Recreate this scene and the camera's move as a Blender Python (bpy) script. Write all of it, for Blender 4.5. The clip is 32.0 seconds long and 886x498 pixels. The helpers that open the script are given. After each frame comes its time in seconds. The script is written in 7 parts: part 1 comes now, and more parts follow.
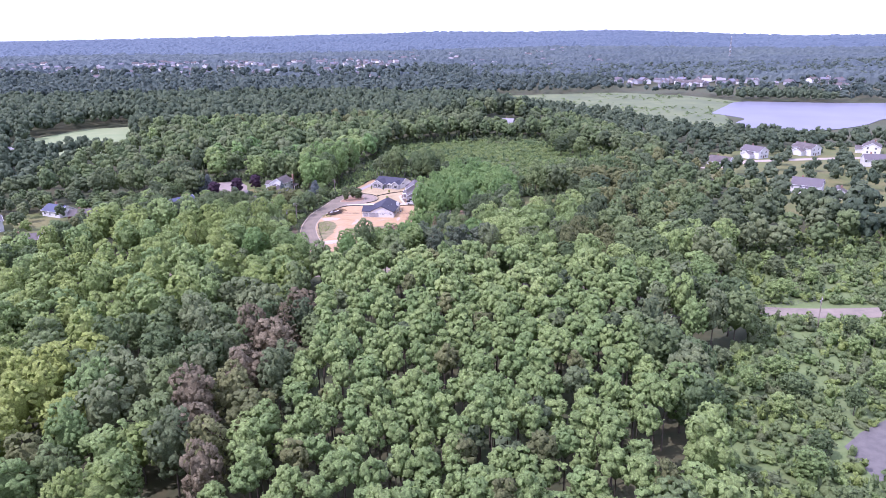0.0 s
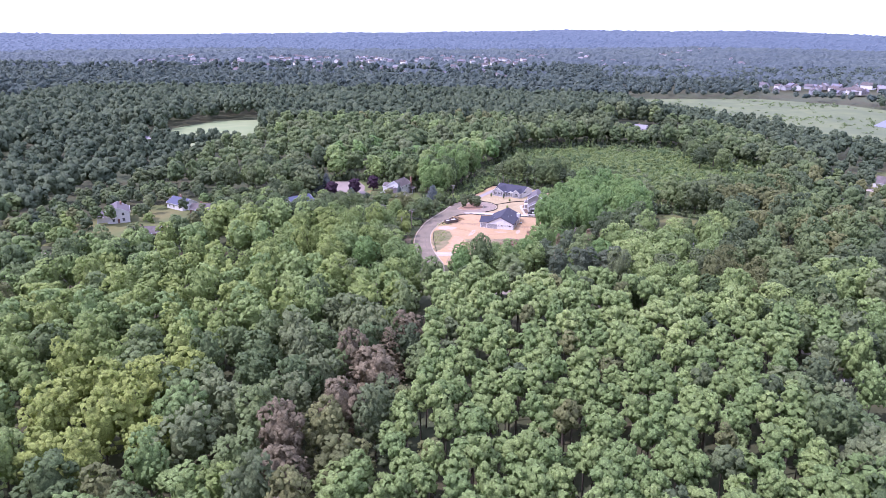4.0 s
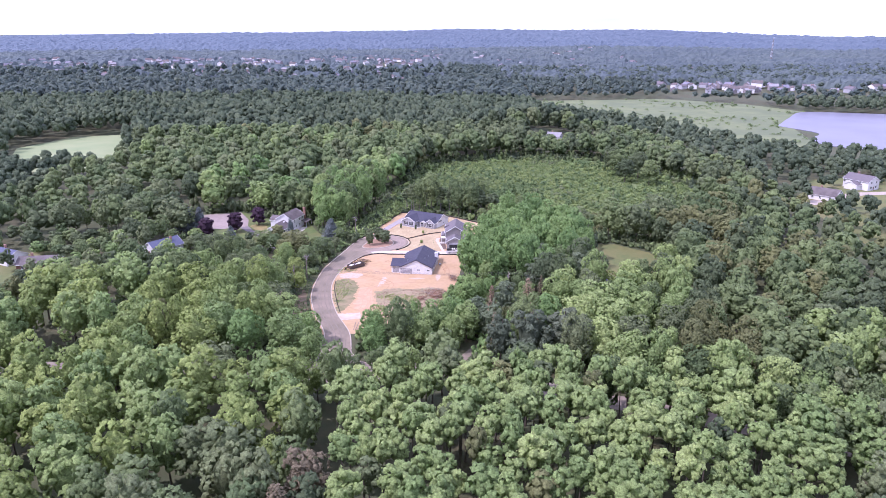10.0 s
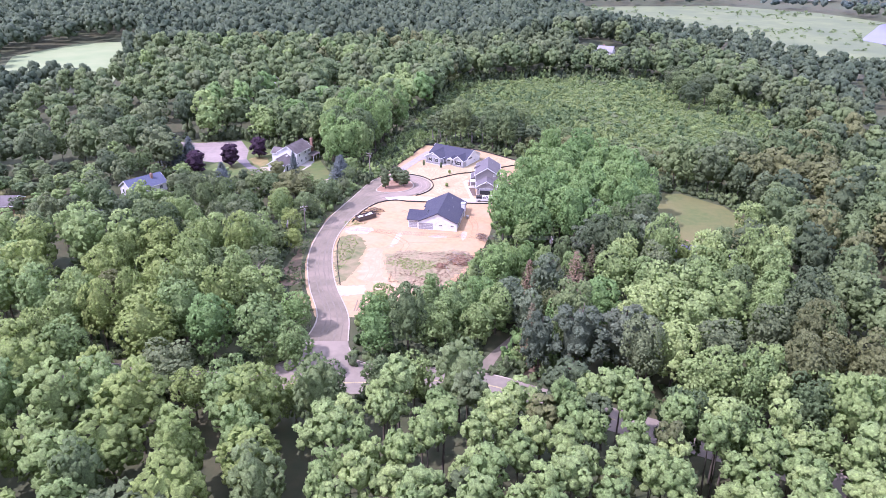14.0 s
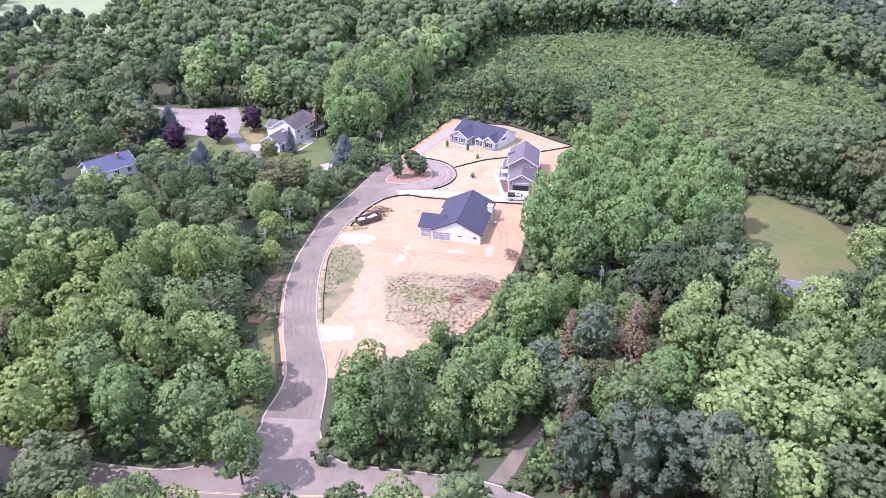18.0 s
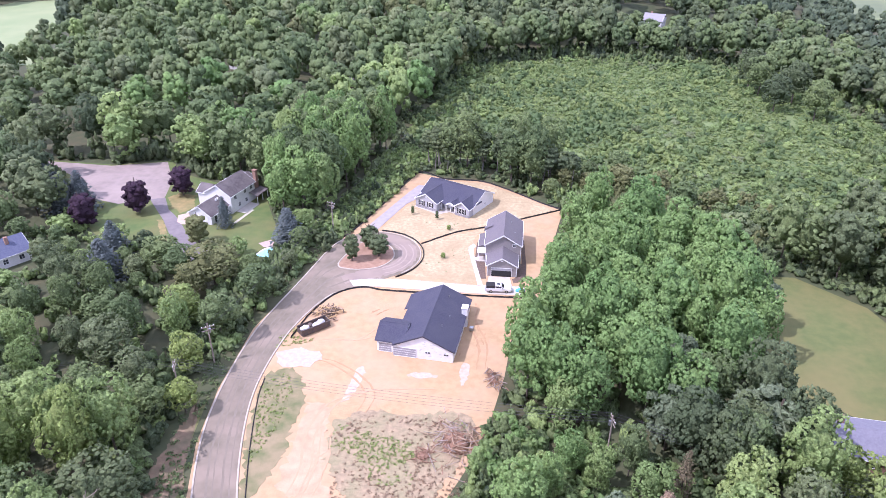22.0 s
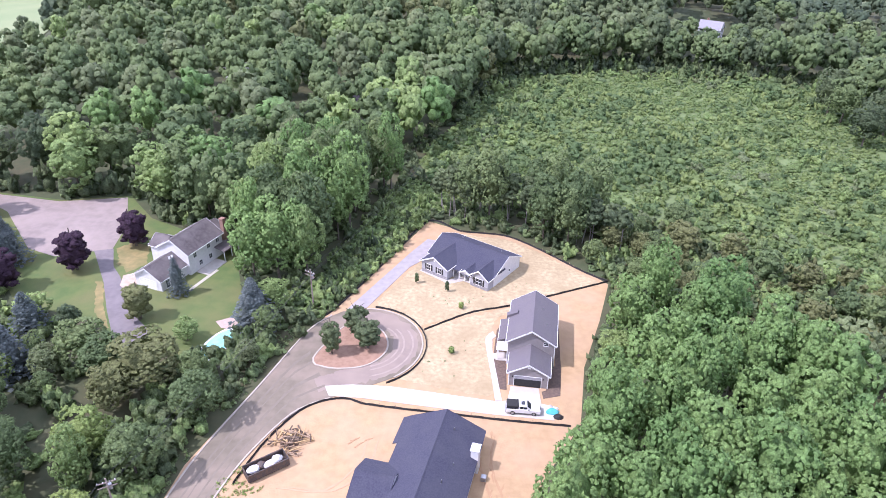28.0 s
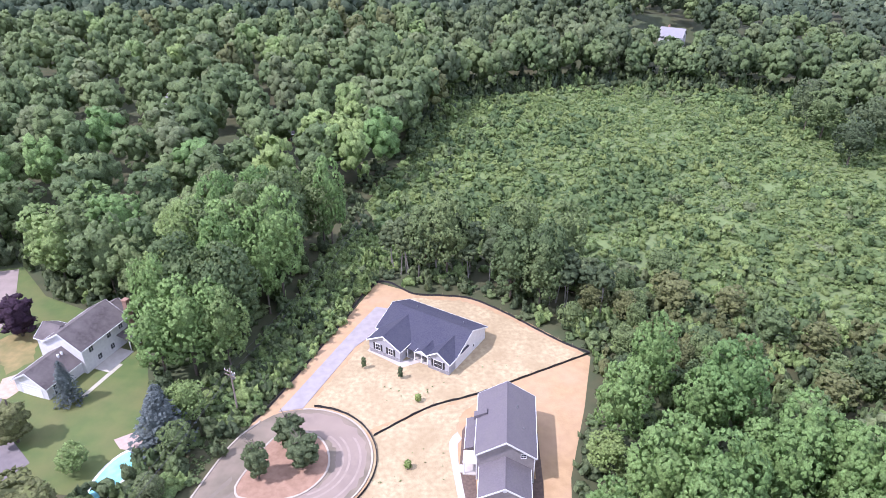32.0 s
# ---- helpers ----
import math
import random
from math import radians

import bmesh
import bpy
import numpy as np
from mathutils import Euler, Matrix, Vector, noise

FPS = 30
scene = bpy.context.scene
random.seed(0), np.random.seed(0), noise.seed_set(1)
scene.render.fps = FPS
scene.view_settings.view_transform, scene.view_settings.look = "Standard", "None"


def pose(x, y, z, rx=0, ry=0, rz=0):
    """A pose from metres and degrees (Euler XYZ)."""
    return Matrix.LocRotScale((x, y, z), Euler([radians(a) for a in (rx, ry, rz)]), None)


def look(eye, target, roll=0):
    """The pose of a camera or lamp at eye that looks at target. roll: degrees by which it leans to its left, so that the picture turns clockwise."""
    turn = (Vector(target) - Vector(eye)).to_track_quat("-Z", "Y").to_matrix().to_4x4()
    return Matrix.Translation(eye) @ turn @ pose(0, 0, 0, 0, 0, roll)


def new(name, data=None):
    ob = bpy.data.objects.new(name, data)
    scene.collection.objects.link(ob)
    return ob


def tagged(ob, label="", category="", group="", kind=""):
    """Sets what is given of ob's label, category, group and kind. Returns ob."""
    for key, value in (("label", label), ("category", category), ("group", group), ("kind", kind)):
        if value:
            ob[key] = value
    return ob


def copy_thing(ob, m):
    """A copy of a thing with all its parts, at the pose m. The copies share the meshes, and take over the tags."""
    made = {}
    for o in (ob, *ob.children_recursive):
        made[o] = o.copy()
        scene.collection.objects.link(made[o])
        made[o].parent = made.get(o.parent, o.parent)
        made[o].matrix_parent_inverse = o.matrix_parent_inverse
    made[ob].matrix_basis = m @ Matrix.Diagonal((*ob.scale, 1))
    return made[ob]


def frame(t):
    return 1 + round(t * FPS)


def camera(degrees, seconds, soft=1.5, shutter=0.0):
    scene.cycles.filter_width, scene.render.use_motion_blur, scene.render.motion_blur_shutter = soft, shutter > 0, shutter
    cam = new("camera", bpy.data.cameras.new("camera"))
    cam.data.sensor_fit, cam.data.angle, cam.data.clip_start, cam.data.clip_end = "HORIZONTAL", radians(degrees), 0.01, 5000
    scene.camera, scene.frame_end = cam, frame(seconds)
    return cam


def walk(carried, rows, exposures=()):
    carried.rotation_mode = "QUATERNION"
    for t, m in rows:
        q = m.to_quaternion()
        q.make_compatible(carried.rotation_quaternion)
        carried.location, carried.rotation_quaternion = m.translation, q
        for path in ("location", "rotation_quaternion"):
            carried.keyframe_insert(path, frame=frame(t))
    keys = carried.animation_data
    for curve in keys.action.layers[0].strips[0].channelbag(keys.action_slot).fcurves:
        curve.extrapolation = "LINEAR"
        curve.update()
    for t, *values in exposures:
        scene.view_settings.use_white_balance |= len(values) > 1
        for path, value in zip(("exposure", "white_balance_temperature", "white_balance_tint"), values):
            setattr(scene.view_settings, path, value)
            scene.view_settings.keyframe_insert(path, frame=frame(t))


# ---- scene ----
cam = camera(63.9, 32.0, soft=0.68)
# seconds, eye, target, roll: a drone that flies in over the woods and slowly sinks
PATH = [
    (0, (10.46, -386.82, 88.59), (17.14, -291.57, 58.89), -0.76),
    (0.5, (10.53, -385.22, 88.66), (17.46, -290.03, 58.83), -0.90),
    (1, (10.85, -383.77, 88.65), (10.27, -288.31, 58.88), -0.49),
    (1.5, (10.92, -381.24, 88.64), (6.30, -285.90, 58.84), -0.40),
    (2, (10.93, -378.39, 88.57), (3.83, -283.20, 58.79), -0.20),
    (2.5, (10.56, -375.00, 88.74), (1.71, -279.97, 58.90), -0.12),
    (3, (10.32, -371.41, 89.09), (1.96, -276.35, 59.18), -0.17),
    (3.5, (9.80, -367.69, 89.17), (0.28, -272.73, 59.29), -0.04),
    (5.5, (6.97, -350.46, 89.92), (1.98, -255.20, 59.94), -0.07),
    (6, (6.03, -345.84, 89.98), (4.95, -250.44, 60.02), -0.23),
    (6.5, (5.32, -340.78, 89.95), (4.83, -245.38, 59.97), -0.21),
    (7, (4.69, -335.79, 90.15), (4.20, -240.39, 60.17), -0.12),
    (7.5, (4.36, -330.37, 90.11), (3.09, -234.99, 60.09), -0.13),
    (8, (3.64, -324.79, 89.82), (1.06, -229.42, 59.84), -0.04),
    (8.5, (3.55, -319.37, 90.11), (2.33, -223.99, 60.10), -0.03),
    (9, (2.79, -313.56, 90.13), (3.84, -218.19, 60.05), -0.05),
    (9.5, (2.83, -308.14, 90.33), (4.86, -212.80, 60.25), -0.08),
    (10, (2.58, -302.08, 90.13), (7.01, -206.79, 60.12), -0.20),
    (10.5, (2.70, -295.93, 89.97), (7.44, -200.67, 59.93), -0.18),
    (11, (3.07, -289.49, 89.98), (7.97, -194.25, 59.89), -0.12),
    (11.5, (3.65, -283.43, 89.71), (8.60, -188.19, 59.63), -0.09),
    (12, (4.23, -277.23, 89.14), (9.19, -182.65, 57.02), -0.10),
    (12.5, (4.64, -271.33, 89.17), (9.62, -178.37, 52.65), 0.01),
    (13, (5.64, -264.96, 88.56), (9.86, -173.47, 48.41), -0.01),
    (13.5, (6.42, -258.05, 88.01), (8.42, -167.24, 46.19), 0.10),
    (14, (7.20, -251.41, 87.90), (6.62, -160.62, 45.98), 0.07),
    (14.5, (7.89, -244.97, 87.44), (7.65, -154.16, 45.58), -0.09),
    (15, (8.63, -238.94, 87.27), (7.82, -148.13, 45.41), -0.19),
    (15.5, (9.33, -232.68, 86.80), (8.08, -141.83, 45.02), -0.27),
    (17.5, (10.60, -208.62, 85.17), (5.01, -121.64, 36.16), 0.46),
    (18, (11.13, -201.57, 84.60), (5.38, -114.53, 35.71), 0.30),
    (18.5, (11.48, -194.71, 84.76), (5.66, -107.66, 35.89), 0.38),
    (19, (11.68, -187.95, 85.05), (5.67, -100.90, 36.19), 0.14),
    (19.5, (11.83, -181.24, 85.42), (5.81, -94.17, 36.62), 0.11),
    (20, (11.71, -174.88, 85.38), (6.28, -87.61, 36.86), -0.03),
    (20.5, (11.29, -169.25, 86.35), (8.13, -81.96, 37.66), -0.05),
    (21, (11.18, -164.91, 86.98), (9.28, -77.59, 38.29), -0.08),
    (21.5, (11.19, -161.40, 87.43), (9.45, -74.11, 38.67), -0.05),
    (22, (11.18, -158.72, 87.59), (8.74, -71.51, 38.72), 0.17),
    (22.5, (11.53, -156.17, 87.45), (8.30, -69.16, 38.26), 0.18),
    (23, (11.90, -153.32, 87.16), (8.06, -66.48, 37.72), 0.10),
    (23.5, (12.05, -150.42, 86.81), (7.84, -63.55, 37.46), 0.10),
    (24, (11.84, -147.11, 86.57), (7.52, -60.30, 37.12), 0.25),
    (24.5, (12.02, -143.74, 86.29), (7.43, -56.95, 36.84), 0.28),
    (25, (12.08, -140.01, 85.85), (7.20, -53.23, 36.39), 0.20),
    (25.5, (12.16, -136.01, 85.71), (6.80, -49.33, 36.15), 0.30),
    (27.5, (12.11, -117.47, 83.63), (6.41, -30.87, 33.94), 0.74),
    (28, (12.51, -112.89, 83.19), (6.51, -26.29, 33.54), 0.67),
    (28.5, (12.35, -108.34, 83.11), (6.42, -21.79, 33.37), 0.83),
    (29, (12.51, -103.69, 82.73), (6.47, -17.14, 33.01), 0.73),
    (29.5, (12.79, -99.65, 82.70), (6.70, -13.12, 32.96), 0.74),
    (30, (12.92, -95.44, 81.77), (6.75, -8.73, 32.34), 0.54),
    (30.5, (13.02, -91.72, 81.49), (6.83, -4.93, 32.20), 0.34),
    (31, (12.86, -88.16, 81.26), (6.87, -1.28, 32.10), 0.35),
    (31.5, (13.12, -86.26, 82.13), (7.43, 0.63, 32.95), 0.06),
    (32, (13.09, -84.68, 82.32), (12.46, 2.34, 33.06), -0.38),
]
walk(cam, [(t, look(eye, target, roll)) for t, eye, target, roll in PATH], [(0, 0.20, 5640, 41), (8, 0.17, 5720, 41), (10.5, 0.16, 5740, 40), (12.3, 0.28, 5760, 38), (13, 0.48, 5720, 42), (15, 0.50, 5620, 42), (20, 0.41, 5740, 36), (32, 0.38, 5820, 28)])

# ---- light: hazy summer sky, sun from the west, high ----
SUN_EL, SUN_AZ = 54.0, 250.0          # azimuth clockwise from +y
world = bpy.data.worlds.new("sky")
scene.world = world
world.use_nodes = True
wn, wl = world.node_tree.nodes, world.node_tree.links
sky = wn.new("ShaderNodeTexSky")
sky.sky_type = 'NISHITA'
sky.sun_disc = False
sky.sun_elevation, sky.sun_rotation = radians(SUN_EL), radians(SUN_AZ)
sky.air_density, sky.dust_density, sky.ozone_density = 1.0, 4.0, 1.0
# thin high cloud that whitens the sky
tc = wn.new("ShaderNodeTexCoord")
cmap = wn.new("ShaderNodeMapping")
cmap.inputs["Scale"].default_value = (1.5, 1.5, 7.0)
cloud = wn.new("ShaderNodeTexNoise")
cloud.inputs["Scale"].default_value, cloud.inputs["Detail"].default_value = 2.0, 6.0
cramp = wn.new("ShaderNodeValToRGB")
cramp.color_ramp.elements[0].position, cramp.color_ramp.elements[1].position = 0.30, 0.62
cramp.color_ramp.elements[0].color = (0.6, 0.6, 0.6, 1)
cmix = wn.new("ShaderNodeMix")
cmix.data_type = 'RGBA'
cmix.inputs["B"].default_value = (9.4, 10.5, 12.6, 1)
wl.new(tc.outputs["Generated"], cmap.inputs["Vector"])
wl.new(cmap.outputs["Vector"], cloud.inputs["Vector"])
wl.new(cloud.outputs["Fac"], cramp.inputs["Fac"])
wl.new(cramp.outputs["Color"], cmix.inputs["Factor"])
wl.new(sky.outputs["Color"], cmix.inputs["A"])
wl.new(cmix.outputs["Result"], wn["Background"].inputs["Color"])
wn["Background"].inputs["Strength"].default_value = 0.125

sun = new("sun", bpy.data.lights.new("sun", 'SUN'))
sun.data.energy, sun.data.angle, sun.data.color = 3.8, radians(0.7), (1.0, 0.96, 0.92)
_a, _e = radians(SUN_AZ), radians(SUN_EL)
sun.matrix_world = look((math.sin(_a) * math.cos(_e) * 300, math.cos(_a) * math.cos(_e) * 300, math.sin(_e) * 300), (0, 0, 0))

# ---- materials ----
def mat(name, a, b=None, scale=3.0, rough=0.85, bump=0.0, bump_scale=20.0, metal=0.0, island=0.0, obj=0.0, big=0.0, big_scale=0.15, c=None):
    """A surface whose colour wanders between a and b at a fine scale and toward c (or darker a) at a large one."""
    m = bpy.data.materials.new(name)
    m.use_nodes = True
    n, l = m.node_tree.nodes, m.node_tree.links
    p = n["Principled BSDF"]
    p.inputs["Roughness"].default_value, p.inputs["Metallic"].default_value = rough, metal
    b = b or tuple(v * 0.75 for v in a)
    co = n.new("ShaderNodeTexCoord")
    geo = n.new("ShaderNodeNewGeometry")
    t = n.new("ShaderNodeTexNoise")
    t.inputs["Scale"].default_value, t.inputs["Detail"].default_value = scale, 6.0
    l.new(geo.outputs["Position"], t.inputs["Vector"])
    mx = n.new("ShaderNodeMix")
    mx.data_type = 'RGBA'
    mx.inputs["A"].default_value, mx.inputs["B"].default_value = (*a, 1), (*b, 1)
    r = n.new("ShaderNodeMapRange")
    r.inputs["From Min"].default_value, r.inputs["From Max"].default_value = 0.35, 0.65
    l.new(t.outputs["Fac"], r.inputs["Value"])
    l.new(r.outputs["Result"], mx.inputs["Factor"])
    col = mx.outputs["Result"]
    if big:
        t2 = n.new("ShaderNodeTexNoise")
        t2.inputs["Scale"].default_value, t2.inputs["Detail"].default_value = big_scale, 4.0
        l.new(geo.outputs["Position"], t2.inputs["Vector"])
        r2 = n.new("ShaderNodeMapRange")
        r2.inputs["From Min"].default_value, r2.inputs["From Max"].default_value = 0.4, 0.65
        r2.inputs["To Max"].default_value = big
        l.new(t2.outputs["Fac"], r2.inputs["Value"])
        m2 = n.new("ShaderNodeMix")
        m2.data_type = 'RGBA'
        m2.inputs["B"].default_value = (*(c or tuple(v * 0.5 for v in a)), 1)
        l.new(r2.outputs["Result"], m2.inputs["Factor"])
        l.new(col, m2.inputs["A"])
        col = m2.outputs["Result"]
    if island or obj:
        hsv = n.new("ShaderNodeHueSaturation")
        rr = n.new("ShaderNodeMapRange")
        amount = island or obj
        rr.inputs["To Min"].default_value, rr.inputs["To Max"].default_value = 1 - amount, 1 + amount
        if island:
            l.new(geo.outputs["Random Per Island"], rr.inputs["Value"])
        else:
            oi = n.new("ShaderNodeObjectInfo")
            l.new(oi.outputs["Random"], rr.inputs["Value"])
        l.new(rr.outputs["Result"], hsv.inputs["Value"])
        l.new(col, hsv.inputs["Color"])
        col = hsv.outputs["Color"]
    l.new(col, p.inputs["Base Color"])
    if bump:
        tb = n.new("ShaderNodeTexNoise")
        tb.inputs["Scale"].default_value, tb.inputs["Detail"].default_value = bump_scale, 5.0
        l.new(geo.outputs["Position"], tb.inputs["Vector"])
        bp = n.new("ShaderNodeBump")
        bp.inputs["Strength"].default_value, bp.inputs["Distance"].default_value = bump, 0.1
        l.new(tb.outputs["Fac"], bp.inputs["Height"])
        l.new(bp.outputs["Normal"], p.inputs["Normal"])
    return m


def leaf_mat(name, a, b, island=0.2, rough=0.55, grain=0.45):
    """Foliage: a to b tree by tree, lighter and darker clump by clump, with light passing through the leaves."""
    m = bpy.data.materials.new(name)
    m.use_nodes = True
    n, l = m.node_tree.nodes, m.node_tree.links
    p = n["Principled BSDF"]
    p.inputs["Roughness"].default_value = rough
    p.inputs["Specular IOR Level"].default_value = 0.15
    at = n.new("ShaderNodeAttribute")
    at.attribute_name = "tint"
    oi = n.new("ShaderNodeObjectInfo")
    ad = n.new("ShaderNodeMath")
    ad.operation = 'ADD'
    fr = n.new("ShaderNodeMath")
    fr.operation = 'FRACT'
    l.new(at.outputs["Fac"], ad.inputs[0])
    l.new(oi.outputs["Random"], ad.inputs[1])
    l.new(ad.outputs[0], fr.inputs[0])
    mx = n.new("ShaderNodeMix")
    mx.data_type = 'RGBA'
    mx.inputs["A"].default_value, mx.inputs["B"].default_value = (*a, 1), (*b, 1)
    l.new(fr.outputs[0], mx.inputs["Factor"])
    geo = n.new("ShaderNodeNewGeometry")
    rr = n.new("ShaderNodeMapRange")
    rr.inputs["To Min"].default_value, rr.inputs["To Max"].default_value = 1 - island, 1 + island
    l.new(geo.outputs["Random Per Island"], rr.inputs["Value"])
    hsv = n.new("ShaderNodeHueSaturation")
    l.new(rr.outputs["Result"], hsv.inputs["Value"])
    l.new(mx.outputs["Result"], hsv.inputs["Color"])
    ln = n.new("ShaderNodeTexNoise")
    ln.inputs["Scale"].default_value, ln.inputs["Detail"].default_value, ln.inputs["Roughness"].default_value = 2.6, 4.0, 0.75
    l.new(geo.outputs["Position"], ln.inputs["Vector"])
    lr = n.new("ShaderNodeMapRange")
    lr.inputs["From Min"].default_value, lr.inputs["From Max"].default_value = 0.32, 0.68
    lr.inputs["To Min"].default_value, lr.inputs["To Max"].default_value = 1 - grain, 1 + grain
    l.new(ln.outputs["Fac"], lr.inputs["Value"])
    lm = n.new("ShaderNodeMath")
    lm.operation = 'MULTIPLY'
    l.new(rr.outputs["Result"], lm.inputs[0])
    l.new(lr.outputs["Result"], lm.inputs[1])
    l.new(lm.outputs[0], hsv.inputs["Value"])
    lb = n.new("ShaderNodeBump")
    lb.inputs["Strength"].default_value, lb.inputs["Distance"].default_value = 1.0, 0.3
    l.new(ln.outputs["Fac"], lb.inputs["Height"])
    l.new(lb.outputs["Normal"], p.inputs["Normal"])
    l.new(hsv.outputs["Color"], p.inputs["Base Color"])
    tr = n.new("ShaderNodeBsdfTranslucent")
    l.new(hsv.outputs["Color"], tr.inputs["Color"])
    ms = n.new("ShaderNodeMixShader")
    ms.inputs["Fac"].default_value = 0.34
    l.new(p.outputs[0], ms.inputs[1])
    l.new(tr.outputs[0], ms.inputs[2])
    l.new(ms.outputs[0], n["Material Output"].inputs["Surface"])
    return m


LEAF = {
    "oak": leaf_mat("leaf_oak", (0.098, 0.136, 0.072), (0.180, 0.226, 0.108)),
    "grove": leaf_mat("leaf_grove", (0.216, 0.314, 0.118), (0.298, 0.39, 0.142)),
    "pale": leaf_mat("leaf_pale", (0.286, 0.385, 0.148), (0.364, 0.455, 0.17)),
    "elm": leaf_mat("leaf_elm", (0.130, 0.188, 0.084), (0.214, 0.278, 0.116)),
    "wpine": leaf_mat("needle_white_pine", (0.175, 0.226, 0.136), (0.232, 0.284, 0.168)),
    "snag": leaf_mat("leaf_snag", (0.205, 0.176, 0.112), (0.262, 0.222, 0.142)),
    "bright": leaf_mat("leaf_bright", (0.18, 0.3, 0.106), (0.25, 0.37, 0.13)),
    "lime": leaf_mat("leaf_lime", (0.234, 0.314, 0.104), (0.310, 0.386, 0.122)),
    "brown": leaf_mat("leaf_brown", (0.165, 0.186, 0.082), (0.222, 0.238, 0.102)),
    "pine": leaf_mat("leaf_pine", (0.128, 0.164, 0.106), (0.180, 0.216, 0.140)),
    "silver": leaf_mat("leaf_silver", (0.172, 0.214, 0.108), (0.222, 0.268, 0.13)),
    "shrub": leaf_mat("leaf_shrub", (0.172, 0.242, 0.104), (0.232, 0.302, 0.128), 0.14, grain=0.28),
    "dead": leaf_mat("needle_dead", (0.370, 0.265, 0.180), (0.300, 0.220, 0.150)),
    "purple": leaf_mat("leaf_purple", (0.062, 0.036, 0.058), (0.080, 0.048, 0.070)),
    "blue": leaf_mat("needle_blue", (0.135, 0.165, 0.160), (0.165, 0.195, 0.190)),
    "yellow": leaf_mat("leaf_yellow", (0.300, 0.365, 0.105), (0.370, 0.430, 0.125)),
    "weed": leaf_mat("leaf_weed", (0.172, 0.25, 0.094), (0.234, 0.312, 0.116), 0.08, grain=0.16),
    "weed_pale": leaf_mat("leaf_weed_pale", (0.22, 0.294, 0.108), (0.28, 0.352, 0.128), 0.08, grain=0.16),
    "weed_dark": leaf_mat("leaf_weed_dark", (0.128, 0.2, 0.084), (0.186, 0.26, 0.106), 0.08, grain=0.16),
    # north and far leaves: distance haze painted in as darker, bluer green
    "north": leaf_mat("leaf_north_haze", (0.086, 0.124, 0.076), (0.148, 0.192, 0.11)),
    "far": leaf_mat("leaf_far_haze", (0.088, 0.126, 0.112), (0.140, 0.182, 0.146)),
    "far_light": leaf_mat("leaf_far_light_haze", (0.112, 0.152, 0.118), (0.165, 0.205, 0.146)),
}
BARK = mat("bark", (0.16, 0.13, 0.10), (0.09, 0.075, 0.06), scale=6)
SOIL = mat("woodland_floor", (0.055, 0.062, 0.026), (0.086, 0.078, 0.036), scale=0.35, big=0.6, big_scale=0.03, c=(0.065, 0.095, 0.042), bump=0.4, bump_scale=2)
DIRT = mat("bare_sand", (0.455, 0.305, 0.165), (0.388, 0.254, 0.136), scale=0.7, big=0.6, big_scale=0.12, c=(0.47, 0.315, 0.200), bump=0.6, bump_scale=3)
STRAW = mat("straw_ground", (0.50, 0.400, 0.245), (0.36, 0.275, 0.160), scale=1.2, big=0.75, big_scale=0.16, c=(0.335, 0.250, 0.140), bump=0.6, bump_scale=5)
LAWN = mat("lawn", (0.102, 0.130, 0.040), (0.134, 0.150, 0.048), scale=0.5, big=0.6, big_scale=0.07, c=(0.200, 0.168, 0.066), bump=0.3, bump_scale=8)
MEADOW = mat("meadow_grass", (0.128, 0.185, 0.062), (0.165, 0.215, 0.078), scale=0.8, big=0.5, big_scale=0.06, c=(0.125, 0.158, 0.065), bump=0.5, bump_scale=1.5)
ASPHALT = mat("asphalt", (0.203, 0.172, 0.140), (0.248, 0.21, 0.17), scale=0.7, big=0.7, big_scale=0.13, c=(0.315, 0.252, 0.206), rough=0.9, bump=0.1)
CONCRETE = mat("concrete", (0.54, 0.505, 0.46), (0.47, 0.435, 0.39), scale=0.8, big=0.4, big_scale=0.3, c=(0.42, 0.37, 0.34), bump=0.1)
TAN = mat("tan_concrete", (0.46, 0.40, 0.335), (0.385, 0.33, 0.275), scale=0.8)
GRAVEL = mat("gravel", (0.42, 0.35, 0.31), (0.34, 0.29, 0.25), scale=0.4, big=0.4, big_scale=0.1, c=(0.48, 0.40, 0.32), bump=0.3, bump_scale=6)
GARDEN = mat("garden_lawn", (0.080, 0.128, 0.034), (0.116, 0.150, 0.042), scale=0.35, big=0.6, big_scale=0.09, c=(0.165, 0.150, 0.058), bump=0.3, bump_scale=8)
YARD_G = mat("yard_gravel", (0.30, 0.240, 0.222), (0.245, 0.20, 0.18), scale=0.5, big=0.6, big_scale=0.12, c=(0.35, 0.28, 0.25), bump=0.3, bump_scale=6)
DUSTY = mat("dusty_asphalt", (0.162, 0.136, 0.100), (0.202, 0.168, 0.125), scale=0.6, big=0.7, big_scale=0.16, c=(0.285, 0.224, 0.175), rough=0.95, bump=0.1)
DRIVE_M = mat("grey_drive", (0.165, 0.142, 0.148), (0.20, 0.172, 0.178), scale=0.8, big=0.5, big_scale=0.2, c=(0.23, 0.20, 0.20), bump=0.1)
RAW = mat("raw_soil", (0.20, 0.135, 0.085), (0.27, 0.185, 0.115), scale=0.9, big=0.7, big_scale=0.3, c=(0.11, 0.105, 0.055), bump=0.5, bump_scale=4)

